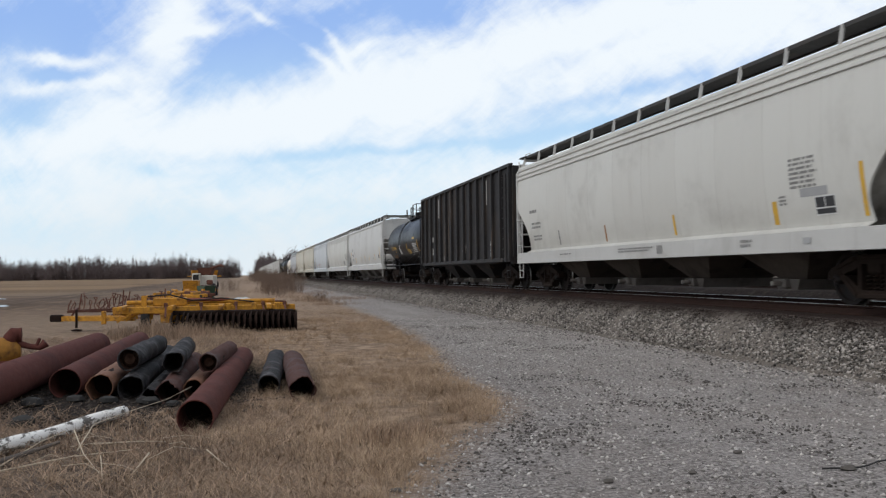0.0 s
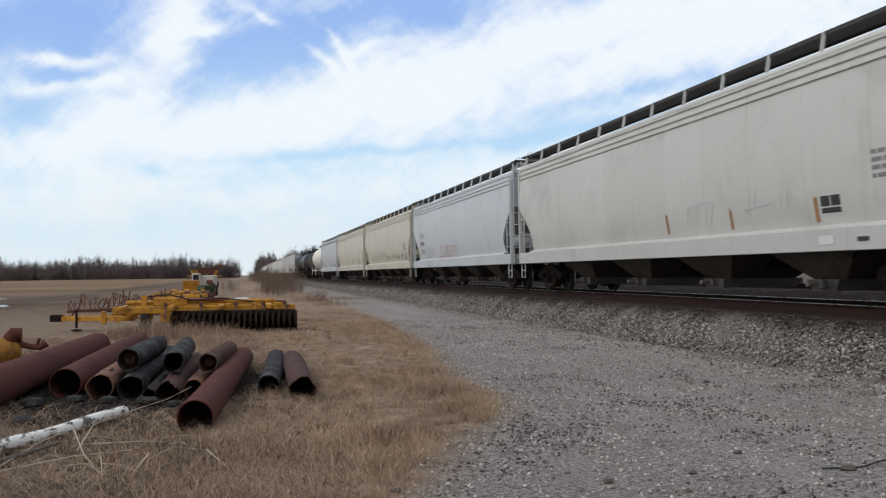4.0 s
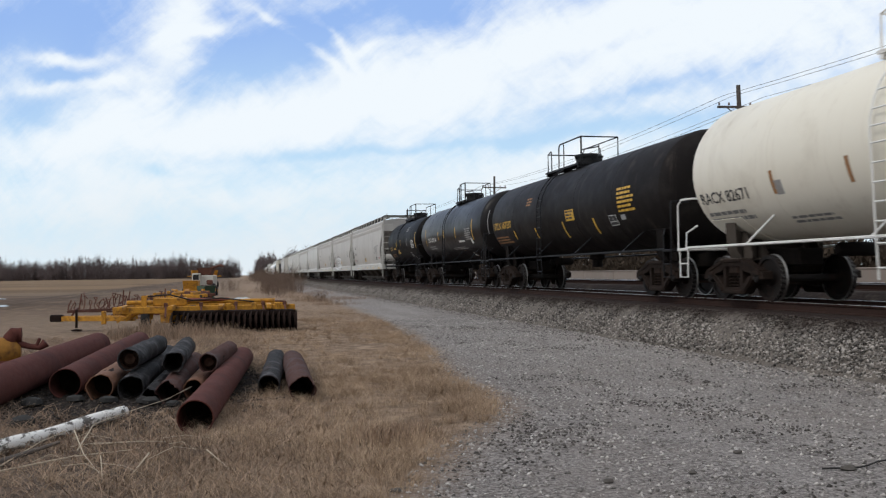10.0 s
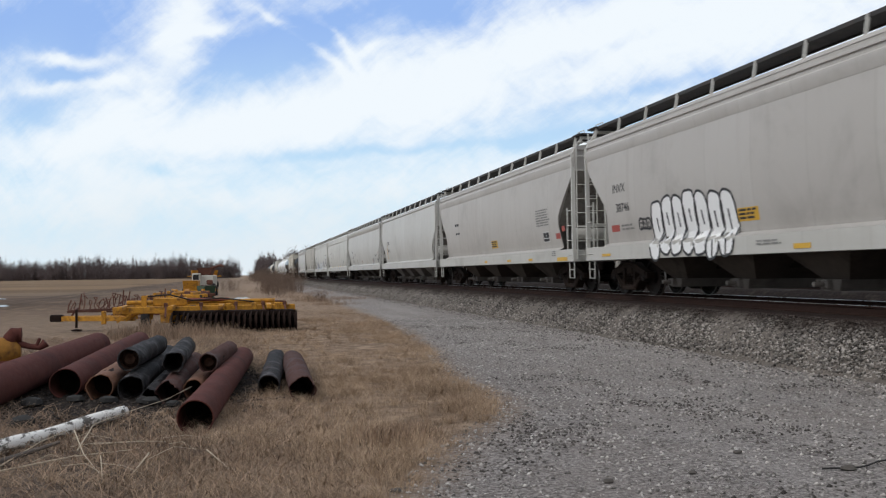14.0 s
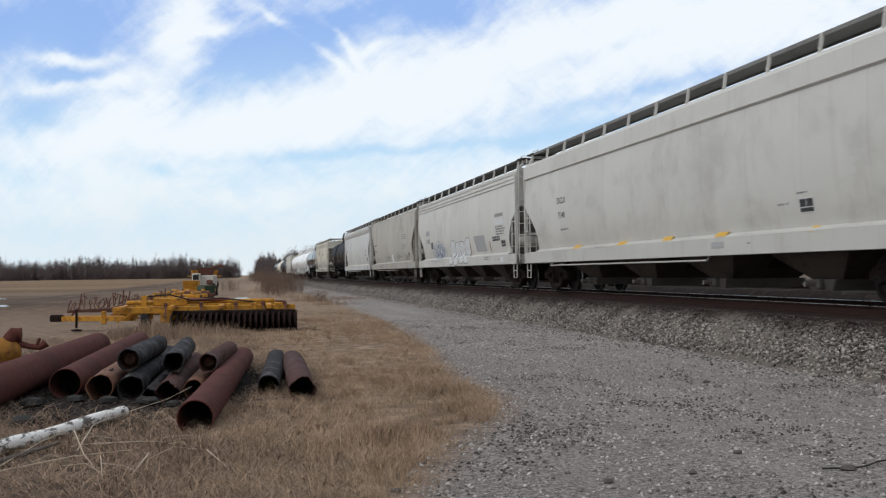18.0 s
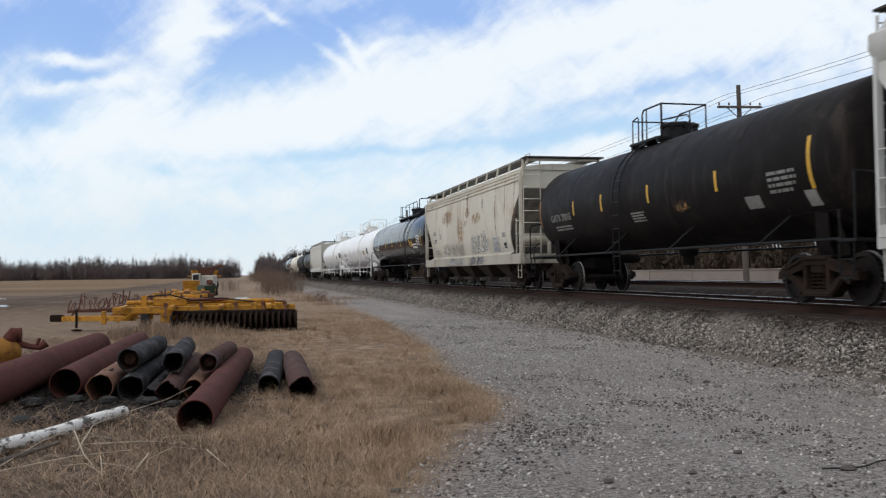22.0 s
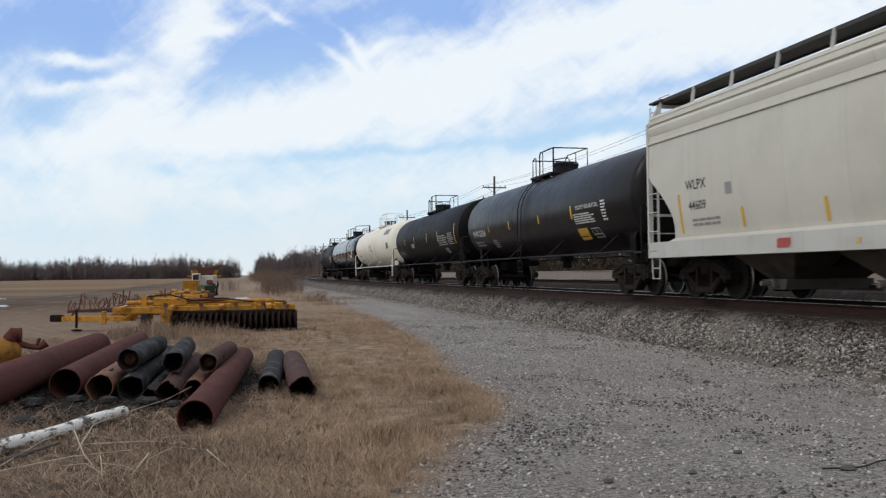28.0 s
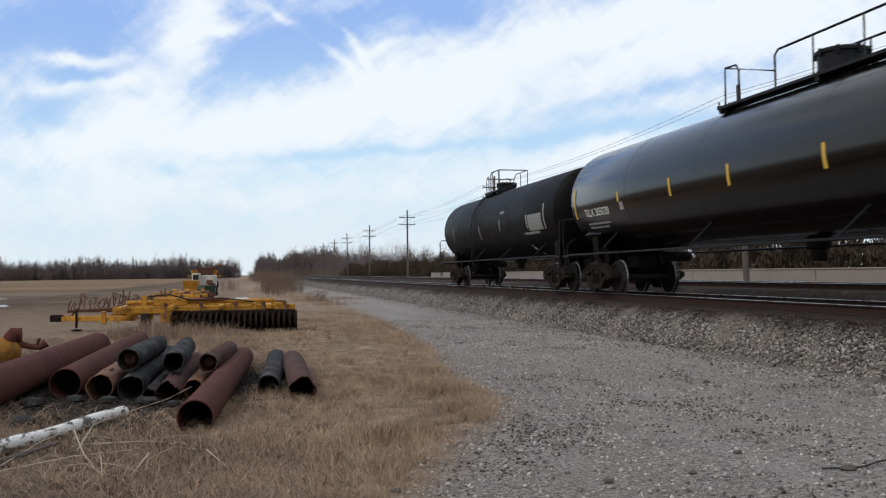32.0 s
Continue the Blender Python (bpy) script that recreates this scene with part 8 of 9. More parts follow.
def build_pipes():
    rust, tar = "long rust-red steel pipe lying in dry grass", "short black tar-coated pipe in the heap"
    pipe(-3.05, 8.6, -2.72, 18.1, 0.24, "pipe_rust", "long rust-brown steel pipe on the heap's field side", seed=1)
    pipe(-2.27, 12.45, -2.12, 19.6, 0.20, "pipe_rust", rust, seed=2)
    pipe(-0.47, 9.15, -0.02, 15.3, 0.18, "pipe_rust", "rust-red steel pipe apart from the heap, open end in grass", seed=3)
    pipe(0.70, 11.1, 0.77, 14.6, 0.165, "pipe_flaked", "short dark pipe with a torn rusty end", torn=True, seed=4)
    pipe(0.31, 11.75, 0.54, 15.4, 0.145, "pipe_tar", "short grey coated pipe with a dark open end", seed=5)
    pipe(-1.78, 12.0, -1.72, 15.0, 0.17, "pipe_orange", "short pipe with flaking orange rust", seed=6)
    pipe(-1.40, 11.95, -1.33, 16.8, 0.16, "pipe_tar", tar, seed=7)
    pipe(-1.47, 12.3, -1.35, 15.2, 0.145, "pipe_tar", "black coated pipe lying on top of the heap", 0.46, 0.44, seed=8, plug=True)
    pipe(-0.91, 11.5, -0.80, 15.5, 0.14, "pipe_flaked", "black pipe with a red rusty end low in the heap", seed=9, torn=True)
    pipe(-0.63, 11.85, -0.40, 15.8, 0.13, "pipe_orange", "short pipe with a bright rusty mouth", seed=10)
    pipe(-0.46, 12.15, -0.21, 14.6, 0.125, "pipe_flaked", "dark coated pipe resting on its neighbours", 0.40, 0.38, seed=11, plug=True)
    pipe(-2.02, 12.9, -1.95, 16.5, 0.10, "pipe_orange", "thin rusty pipe low in the heap", seed=12)
    pipe(-0.90, 12.25, -0.89, 15.0, 0.135, "pipe_tar", "black pipe stacked in the heap", 0.42, 0.42, torn=True, seed=13)
    pipe(-1.13, 11.6, -1.05, 15.0, 0.10, "pipe_tar", "thin black pipe squeezed between its neighbours", seed=14, torn=True)
    # the white one in front
    a, b = Vector((-2.95, 6.5, 0.065)), Vector((-1.28, 10.3, 0.075))
    s = Shape()
    pts = [a + (b - a) * (i / 12) + Vector((0, 0, 0.01 * math.sin(i * 1.3))) for i in range(13)]
    s.tube(pts, [0.064 + 0.004 * math.sin(i * 2.1) for i in range(13)], 14)
    ob = part("white_pipe", s, M["white_peel"], None)
    tagged(ob, "white-painted pipe with peeling black patches in dead grass", "pipe")


def peeling_white():
    mat = bpy.data.materials.new("peeling_white_paint")
    mat.use_nodes = True
    k = Nodes(mat.node_tree)
    out, bsdf = k.n("ShaderNodeOutputMaterial"), k.n("ShaderNodeBsdfPrincipled")
    k.link(bsdf.outputs[0], out.inputs[0])
    co = k.n("ShaderNodeTexCoord").outputs["Object"]
    m = k.ramp(k.noise(k.stretch(co, 1.0, 0.6, 1.6), 10.0, 6, 0.75), 0.51, 0.56)
    k.link(k.mix(m, (0.72, 0.70, 0.67), (0.10, 0.09, 0.08)), bsdf.inputs["Base Color"])
    bsdf.inputs["Roughness"].default_value = 0.7
    return mat


M["white_peel"] = peeling_white()


def disc_shape():
    return Shape().lathe([(0.02, -0.09), (0.12, -0.08), (0.22, -0.035), (0.275, 0.02), (0.275, 0.028), (0.22, -0.02), (0.12, -0.065), (0.02, -0.075)], "x", n=18)


def tyre_shape(r=0.38, w=0.22):
    return Shape().lathe([(r * 0.55, -w / 2), (r * 0.9, -w / 2), (r, -w * 0.3), (r, w * 0.3), (r * 0.9, w / 2), (r * 0.55, w / 2)], "x", n=22)


def disc_harrow():
    """Yellow tandem disc harrow: frame, gangs of discs, tongue, wheels."""
    h = thing("disc_harrow", "weathered yellow disc harrow with dark disc gangs", "disc harrow", m=Matrix.Translation((0, 26.0, 0)))
    part("main_beam", Shape().block(-3.5, 1.45, -0.1, 0.1, 0.50, 0.70, 0.02), "farm_yellow", h)
    part("rear_beam", Shape().block(-3.3, 1.3, 1.5, 1.68, 0.55, 0.72, 0.02), "farm_yellow", h)
    for x in (-3.2, -1.9, -0.6, 0.7):
        part("cross_beam", shared("cross_beam", lambda: Shape().block(-0.07, 0.07, -1.1, 1.7, 0.62, 0.74, 0.015)), "farm_yellow", h, m=Matrix.Translation((x, 0, 0)))
    part("tongue", Shape().bar((-3.0, 0.4, 0.36), (-5.1, 1.2, 0.36), 0.14, 0.13).bar((-3.0, 1.4, 0.36), (-5.1, 1.2, 0.38), 0.12, 0.12), "farm_yellow", h)
    part("hitch", Shape().block(-5.35, -5.0, 1.1, 1.3, 0.28, 0.48, 0.03), "disc", h)
    part("tongue_brace", Shape().bar((-3.4, 0.1, 0.62), (-3.0, 0.6, 0.34), 0.10).bar((-2.6, 0.2, 0.66), (-3.2, 0.3, 0.32), 0.08), "farm_yellow", h)
    part("stand", Shape().tube([(-4.6, 0.9, 0.62), (-4.6, 0.9, 0.1)], 0.035, 8).lathe([(0.02, 0.02), (0.14, 0.02), (0.14, 0.06), (0.02, 0.08)], "z", (-4.6, 0.9, 0), 12), "disc", h, "screw jack under the tongue")
    for y, x0, x1, tilt in ((-0.95, -1.45, 1.42, -5), (-0.5, -1.9, 1.36, -5), (1.3, -1.6, 1.3, 9)):
        gang = part("disc_gang", Shape().block(x0, x1, -0.06, 0.06, 0.46, 0.58, 0.01).tube([(x0, 0, 0.30), (x1, 0, 0.30)], 0.03, 8), "disc", h, "dark gang of worn discs", Matrix.Translation((0, y, 0)) @ pose(0, 0, 0, 0, 0, tilt))
        n = int((x1 - x0) / 0.15)
        for i in range(n + 1):
            x = x0 + (x1 - x0) * i / n
            part("disc", shared("disc", disc_shape), "disc", gang, m=Matrix.Translation((x, 0, 0.29)))
            if i % 3 == 1:
                part("hanger", shared("hanger", lambda: Shape().bar((0, 0, 0.3), (0, 0.05, 0.52), 0.05, 0.03)), "disc", gang, m=Matrix.Translation((x, 0, 0)))
    for x in (-2.66, -1.39):
        wheel = part("wheel", shared("farm_tyre", tyre_shape), "rubber", h, "worn rubber tyre", Matrix.Translation((x, 0.25, 0.34)))
        part("hub", shared("farm_hub", lambda: Shape().lathe([(0.03, -0.13), (0.12, -0.12), (0.20, -0.04), (0.20, 0.04), (0.12, 0.12), (0.03, 0.13)], "x", n=14)), "farm_yellow", wheel)
    part("wheel_arm", Shape().bar((-2.5, 0.1, 0.6), (-2.52, 0.25, 0.36), 0.1).bar((-1.55, 0.1, 0.6), (-1.53, 0.25, 0.36), 0.1), "farm_yellow", h)
    part("rock_shaft", Shape().tube([(-3.2, 0.5, 0.80), (0.9, 0.5, 0.80)], 0.06, 10), "farm_yellow", h)
    part("cylinder", Shape().tube([(-1.6, 0.2, 0.86), (-0.4, 0.5, 0.86)], 0.05, 8), "farm_red", h, "rusty hydraulic cylinder")
    part("tool_box", Shape().block(-2.46, -1.55, 0.1, 0.5, 0.70, 0.93, 0.03), "farm_yellow", h)
    part("skid_plate", Shape().block(-2.24, -1.55, -0.16, -0.1, 0.24, 0.50, 0.02), "farm_yellow", h)
    part("mast", Shape().block(-2.76, -2.62, 0.0, 0.12, 0.66, 1.0, 0.015), "farm_yellow", h)
    part("lug", Shape().block(-3.80, -3.68, -0.06, 0.06, 0.24, 0.60, 0.015), "farm_yellow", h)
    part("gusset", Shape().bar((-3.4, -0.05, 0.28), (-2.95, -0.05, 0.56), 0.09, 0.05), "farm_yellow", h)
    part("hose", Shape().tube([(-2.6, 0.1, 0.98), (-2.0, 0.0, 1.02), (-1.4, 0.1, 0.85), (-0.6, 0.2, 0.9), (0.3, 0.1, 0.78)], 0.02, 6), "rubber", h, "black hydraulic hose")
    for x0, x1, y, z in ((-3.1, -1.9, 0.9, 0.84), (-1.2, 0.2, 1.1, 0.82), (-0.3, 1.2, 0.7, 0.80)):
        part("tie_rod", Shape().tube([(x0, y, z), (x1, y + 0.35, z - 0.05)], 0.028, 6), "farm_rust", h, "rusted tie rod")
    for x in (-2.1, -1.15, -0.2, 0.55, 1.15):
        part("scraper", shared("scraper", lambda: Shape().bar((0, 0.0, 0.72), (0.03, -0.55, 0.42), 0.05, 0.02).block(-0.05, 0.05, -0.06, 0.06, 0.68, 0.80, 0.015)), "farm_rust", h, "rusted scraper arm", Matrix.Translation((x, -0.12, 0)))
    for x in (-0.42, 0.3, 0.95):
        part("clamp", shared("clamp", lambda: Shape().block(-0.07, 0.07, -0.13, 0.13, 0.48, 0.76, 0.02)), "farm_yellow", h, m=Matrix.Translation((x, 0, 0)))


def implement(x, y, width, depth, height, paint, label, turn=0, tines=7, seed=1, wheels=True, hopper_box=False, mast=True):
    """A tool-bar implement: beams, tines, wheels and a tongue."""
    rng = random.Random(seed)
    h = thing("farm_implement", label, "farm implement", "old farm implements", pose(x, y, 0, 0, 0, turn))
    for k in range(3):
        yy = -depth / 2 + depth * k / 2
        part("beam", Shape().block(-width / 2, width / 2, yy - 0.07, yy + 0.07, height - 0.14, height, 0.015), paint, h)
    for xx in (-width * 0.35, 0, width * 0.35):
        part("side_beam", Shape().block(xx - 0.06, xx + 0.06, -depth / 2, depth / 2, height - 0.02, height + 0.1, 0.015), paint, h)
    for i in range(tines):
        xx = -width / 2 + width * (i + 0.5) / tines
        yy = -depth / 2 + depth * (i % 3) / 2
        part("tine", shared(("tine", height), lambda: Shape().tube([(0, 0, height - 0.05), (0, 0.18, height * 0.75), (0, 0.2, height * 0.4), (0, 0.02, 0.02)], 0.03, 6)), "farm_red", h, m=Matrix.Translation((xx, yy, 0)))
    if mast:
        part("mast", Shape().bar((-0.3, 0, height), (0, 0, height + 0.6), 0.08).bar((0.3, 0, height), (0, 0, height + 0.6), 0.08).bar((0, depth / 2, height), (0, 0, height + 0.6), 0.07), paint, h)
    part("tongue", Shape().bar((0, -depth / 2, height - 0.1), (rng.uniform(-0.3, 0.3), -depth / 2 - 1.4, 0.3), 0.12), paint, h)
    if wheels:
        for xx in (-width * 0.42, width * 0.42):
            part("wheel", shared("farm_tyre", tyre_shape), "rubber", h, "worn rubber tyre", Matrix.Translation((xx, 0.1, 0.38)))
    if hopper_box:
        part("seed_box", Shape().loft([[(-width * 0.4, -0.25, height + 0.1), (width * 0.4, -0.25, height + 0.1), (width * 0.4, 0.25, height + 0.1), (-width * 0.4, 0.25, height + 0.1)],
                                       [(-width * 0.42, -0.45, height + 0.7), (width * 0.42, -0.45, height + 0.7), (width * 0.42, 0.45, height + 0.7), (-width * 0.42, 0.45, height + 0.7)]]), paint, h)
    return h


def tooth_harrow(x, y, turn, seed, label):
    """Low frame of bars with rows of curved spring teeth, some bent up."""
    rng = random.Random(seed)
    h = thing("spring_harrow", label, "harrow", "old farm implements", pose(x, y, 0, 0, 0, turn))
    for yy in (-0.5, 0.1, 0.7):
        part("bar", Shape().bar((-1.25, yy, 0.34), (1.25, yy + rng.uniform(-0.1, 0.1), 0.34 + rng.uniform(-0.08, 0.1)), 0.06), "farm_rust", h)
    for xx in (-1.0, 0.1, 1.1):
        part("side_bar", Shape().bar((xx, -0.6, 0.4), (xx + rng.uniform(-0.15, 0.15), 0.8, 0.42), 0.05), "farm_rust", h)
    for i in range(15):
        xx, yy, r = -1.2 + 0.165 * i, (-0.5, 0.1, 0.7)[i % 3], rng.uniform(0.16, 0.28)
        lift = rng.uniform(0.0, 0.3) if rng.random() < 0.5 else 0.0
        pts = [(xx + rng.uniform(-0.02, 0.02) * j, yy + r * math.sin(0.6 * j), 0.34 + lift * j / 6 + r * (1 - math.cos(0.6 * j)) - 0.09 * max(0, j - 4)) for j in range(8)]
        part("tooth", Shape().tube(pts, 0.018, 5), "farm_rust", h)
    for xx, top, lean in ((-0.9, 0.95, 0.1), (0.15, 0.8, -0.15), (0.55, 1.05, 0.05), (1.05, 0.85, 0.2)):
        part("lever", Shape().bar((xx, 0.1, 0.3), (xx + lean, 0.2, top), 0.045, 0.03), "farm_rust", h)
    part("skid", Shape().bar((-1.3, -0.65, 0.06), (1.3, -0.6, 0.08), 0.08, 0.05).bar((-1.2, -0.6, 0.06), (-1.0, -0.5, 0.36), 0.05), "farm_rust", h)
    return h


def picker(x, y):
    """An old white harvesting machine: cab, body, wheels and a rusted auger on top."""
    p = thing("harvester", "old white harvesting machine with a rusted top", "harvester", "old farm implements", pose(x, y, 0, 0, 0, -6))
    part("body", Shape().block(-0.75, 0.75, -0.6, 1.4, 0.75, 1.55, 0.06), "farm_white", p)
    part("cab", Shape().block(-0.78, -0.2, -1.0, -0.4, 0.95, 1.72, 0.05), "farm_white", p)
    part("cab_window", Shape().block(-0.70, -0.28, -1.012, -0.98, 1.22, 1.6, 0.01), "rubber", p, "dark cab window")
    part("grain_bin", Shape().loft([[(-0.35, -0.3, 1.55), (0.5, -0.3, 1.55), (0.5, 1.0, 1.55), (-0.35, 1.0, 1.55)], [(-0.5, -0.45, 2.1), (0.65, -0.45, 2.1), (0.65, 1.15, 2.1), (-0.5, 1.15, 2.1)]]), "farm_rust", p, "rusted bin")
    part("auger", Shape().tube([(0.2, 0, 1.95), (1.2, -0.4, 2.3), (1.5, -0.5, 2.2)], [0.1, 0.09, 0.08], 8), "farm_rust", p, "rusted auger arm")
    part("hood", Shape().block(0.25, 0.7, -0.8, -0.55, 0.85, 1.2, 0.06), "farm_rust", p)
    for xx in (-0.72, 0.72):
        for yy, r in ((-0.5, 1.25), (1.1, 0.9)):
            wheel = part("wheel", shared("farm_tyre", tyre_shape), "rubber", p, "worn rubber tyre", Matrix.Translation((xx, yy, 0.38 * r)) @ Matrix.Scale(r, 4))
            part("hub", shared("farm_hub", lambda: Shape().lathe([(0.03, -0.13), (0.12, -0.12), (0.20, -0.04), (0.20, 0.04), (0.12, 0.12), (0.03, 0.13)], "x", n=14)), "farm_yellow", wheel)
    part("axle", Shape().tube([(-0.7, -0.5, 0.47), (0.7, -0.5, 0.47)], 0.07, 8).tube([(-0.7, 1.1, 0.34), (0.7, 1.1, 0.34)], 0.06, 8).block(-0.3, 0.3, -0.6, 1.2, 0.45, 0.8, 0.03), "farm_rust", p)
    return p


def build_farm():
    disc_harrow()
    tooth_harrow(-4.75, 33.5, 8, 2, "rusty spring-tooth harrow with curved teeth in a tangle")
    tooth_harrow(-3.6, 36.5, -14, 5, "rust-red rake frame with bent teeth lying on soil")
    implement(-2.75, 40, 2.2, 1.8, 0.74, "farm_yellow", "yellow tool-bar cultivator behind the disc harrow", -8, 9, 3, mast=False)
    implement(-2.45, 44, 1.9, 1.4, 0.7, "farm_rust", "rusty tool bar with worn shanks", 22, 7, 10, mast=False)
    implement(-2.9, 50, 2.0, 1.6, 0.72, "farm_yellow", "yellow chisel plough with rusty shanks", 12, 9, 4, mast=False)
    implement(-3.0, 55, 1.05, 1.0, 0.55, "farm_yellow", "yellow fertiliser box on a small frame", -5, 5, 5, True, True, False)
    implement(-1.95, 50, 0.8, 0.8, 0.28, "farm_green", "small dark green seed drill", 30, 5, 6, False, True, False)
    picker(-2.85, 70)
    implement(-4.9, 120, 4.0, 2.0, 1.5, "farm_yellow", "distant yellow implement with a seed box", 10, 6, 9, True, True)
    # a cast pump with its elbow at the field side
    p = thing("pump", "old yellow pump with a rusty elbow beside the pipes", "pump", m=pose(-4.1, 16.6, 0, 0, 0, 8))
    part("casing", Shape().lathe([(0.05, -0.5), (0.20, -0.48), (0.25, -0.3), (0.26, 0.1), (0.2, 0.28), (0.12, 0.36), (0.05, 0.36)], "x", (0, 0, 0.27), 18), "pump_yellow", p)
    part("engine", Shape().block(-0.42, -0.02, -0.2, 0.2, 0.36, 0.56, 0.05), "pump_yellow", p)
    part("elbow", Shape().tube([(0.12, 0, 0.34), (0.2, 0, 0.5), (0.26, 0, 0.58), (0.34, 0, 0.58)], [0.10, 0.13, 0.13, 0.1], 12).lathe([(0.03, 0.33), (0.13, 0.33), (0.13, 0.37), (0.03, 0.38)], "x", (0, 0, 0.56), 12), "pipe_rust", p)
    part("spout", Shape().tube([(0.3, 0, 0.42), (0.5, -0.05, 0.36), (0.66, -0.1, 0.34), (0.76, -0.1, 0.42)], [0.06, 0.05, 0.05, 0.08], 10).tube([(0.6, -0.1, 0.34), (0.66, -0.1, 0.5)], 0.03, 8), "pipe_rust", p)
    part("base", Shape().block(-0.55, 0.35, -0.25, 0.25, 0.0, 0.14, 0.02), "pipe_rust", p)


def build_scraps():
    """Sticks, a rope end and loose lumps on the ground."""
    def stick(pts, r, label):
        ob = part("stick", Shape().tube(pts, [r * (1 - 0.5 * i / max(1, len(pts) - 1)) for i in range(len(pts))], 6), "stick", None)
        tagged(ob, label, "stick", "sticks in the dead grass")
    long_label, short_label = "long thin bleached twig across the dead grass", "short pale broken stick in the dead grass"
    stick([(-1.40, 8.2, 0.06), (-1.38, 8.95, 0.16), (-1.15, 9.8, 0.15), (-0.85, 10.7, 0.14), (-0.62, 11.3, 0.2)], 0.006, long_label)
    stick([(-1.95, 7.8, 0.02), (-1.75, 8.5, 0.10), (-1.62, 8.9, 0.12)], 0.007, short_label)
    stick([(-1.44, 8.3, 0.22), (-1.28, 7.8, 0.1), (-1.10, 7.4, 0.02)], 0.006, short_label)
    stick([(-1.12, 7.6, 0.12), (-1.05, 7.2, 0.02)], 0.006, short_label)
    stick([(-2.0, 7.6, 0.02), (-1.4, 8.0, 0.05), (-0.9, 8.3, 0.03)], 0.008, long_label)
    stick([(-1.35, 8.6, 0.04), (-0.95, 8.5, 0.06), (-0.7, 8.6, 0.03)], 0.008, short_label)
    stick([(-0.75, 7.6, 0.12), (-0.85, 7.25, 0.02)], 0.008, short_label)
    stick([(-0.30, 7.7, 0.10), (-0.12, 7.3, 0.02)], 0.007, short_label)
    bough = [(-2.9, 6.35, 0.03), (-2.35, 7.15, 0.05), (-1.95, 7.95, 0.045), (-1.62, 8.6, 0.07)]
    tagged(part("fallen_bough", Shape().tube(bough, [0.035, 0.032, 0.026, 0.014], 8), "bark", None), "grey weathered bough lying in the dead grass", "branch")
    rng = random.Random(21)
    for _ in range(9):
        x, y, a, l = rng.uniform(-1.7, -0.5), rng.uniform(7.3, 9.0), rng.uniform(-0.9, 0.9), rng.uniform(0.25, 0.6)
        z = ground_height(x, y)
        stick([(x, y, z + 0.05), (x + l * 0.5 * math.cos(a), y + l * 0.5 * math.sin(a), z + rng.uniform(0.05, 0.12)), (x + l * math.cos(a), y + l * math.sin(a), z + 0.03)], 0.0035, "thin straw-coloured twig in the dead grass")
    pts = [(4.10 + 0.09 * i, 5.95 + 0.05 * math.sin(i * 0.9) + 0.012 * i, ground_height(4.1 + 0.09 * i, 6.0) + 0.018) for i in range(13)]
    tagged(part("rope", Shape().tube(pts[2:10], 0.007, 6), "rope", None), "frayed black rope end lying on the gravel", "rope")
    for x, y, r in ((4.47, 5.98, 0.05), (-2.23, 9.96, 0.11), (4.0, 6.75, 0.035), (3.05, 7.6, 0.035), (2.6, 6.15, 0.04), (3.3, 6.2, 0.03), (1.05, 6.3, 0.04), (2.05, 5.75, 0.03), (-1.08, 11.25, 0.10), (-1.2, 11.45, 0.08), (-0.82, 11.1, 0.07), (-1.62, 11.6, 0.09), (-0.6, 11.4, 0.07), (-2.05, 11.9, 0.09), (-2.5, 11.6, 0.11)):
        s = Shape()
        rings = []
        for q, z in ((0.6, -0.5), (1.0, -0.15), (0.8, 0.2), (0.3, 0.38)) if r < 0.06 else ((0.5, -0.5), (1.0, -0.1), (0.85, 0.4), (0.35, 0.7)):
            rings.append([(r * q * math.cos(6.283 * j / 7) * rng.uniform(0.75, 1.2) * 1.25, r * q * math.sin(6.283 * j / 7) * rng.uniform(0.75, 1.2), r * z * rng.uniform(0.8, 1.1)) for j in range(7)])
        ob = part("clod", s.loft(rings), "clod" if r < 0.06 else "rope", None, m=Matrix.Translation((x, y, ground_height(x, y) + r * 0.4)))
        tagged(ob, "dark lump of tar and soil on the ground", "clod", "dark lumps on the ground")


def pole_shape():
    return Shape().tube([(0, 0, -0.3), (0.0, 0.02, 4), (0.02, 0, 8), (0.03, 0, 11.0)], [0.16, 0.15, 0.125, 0.105], 10)


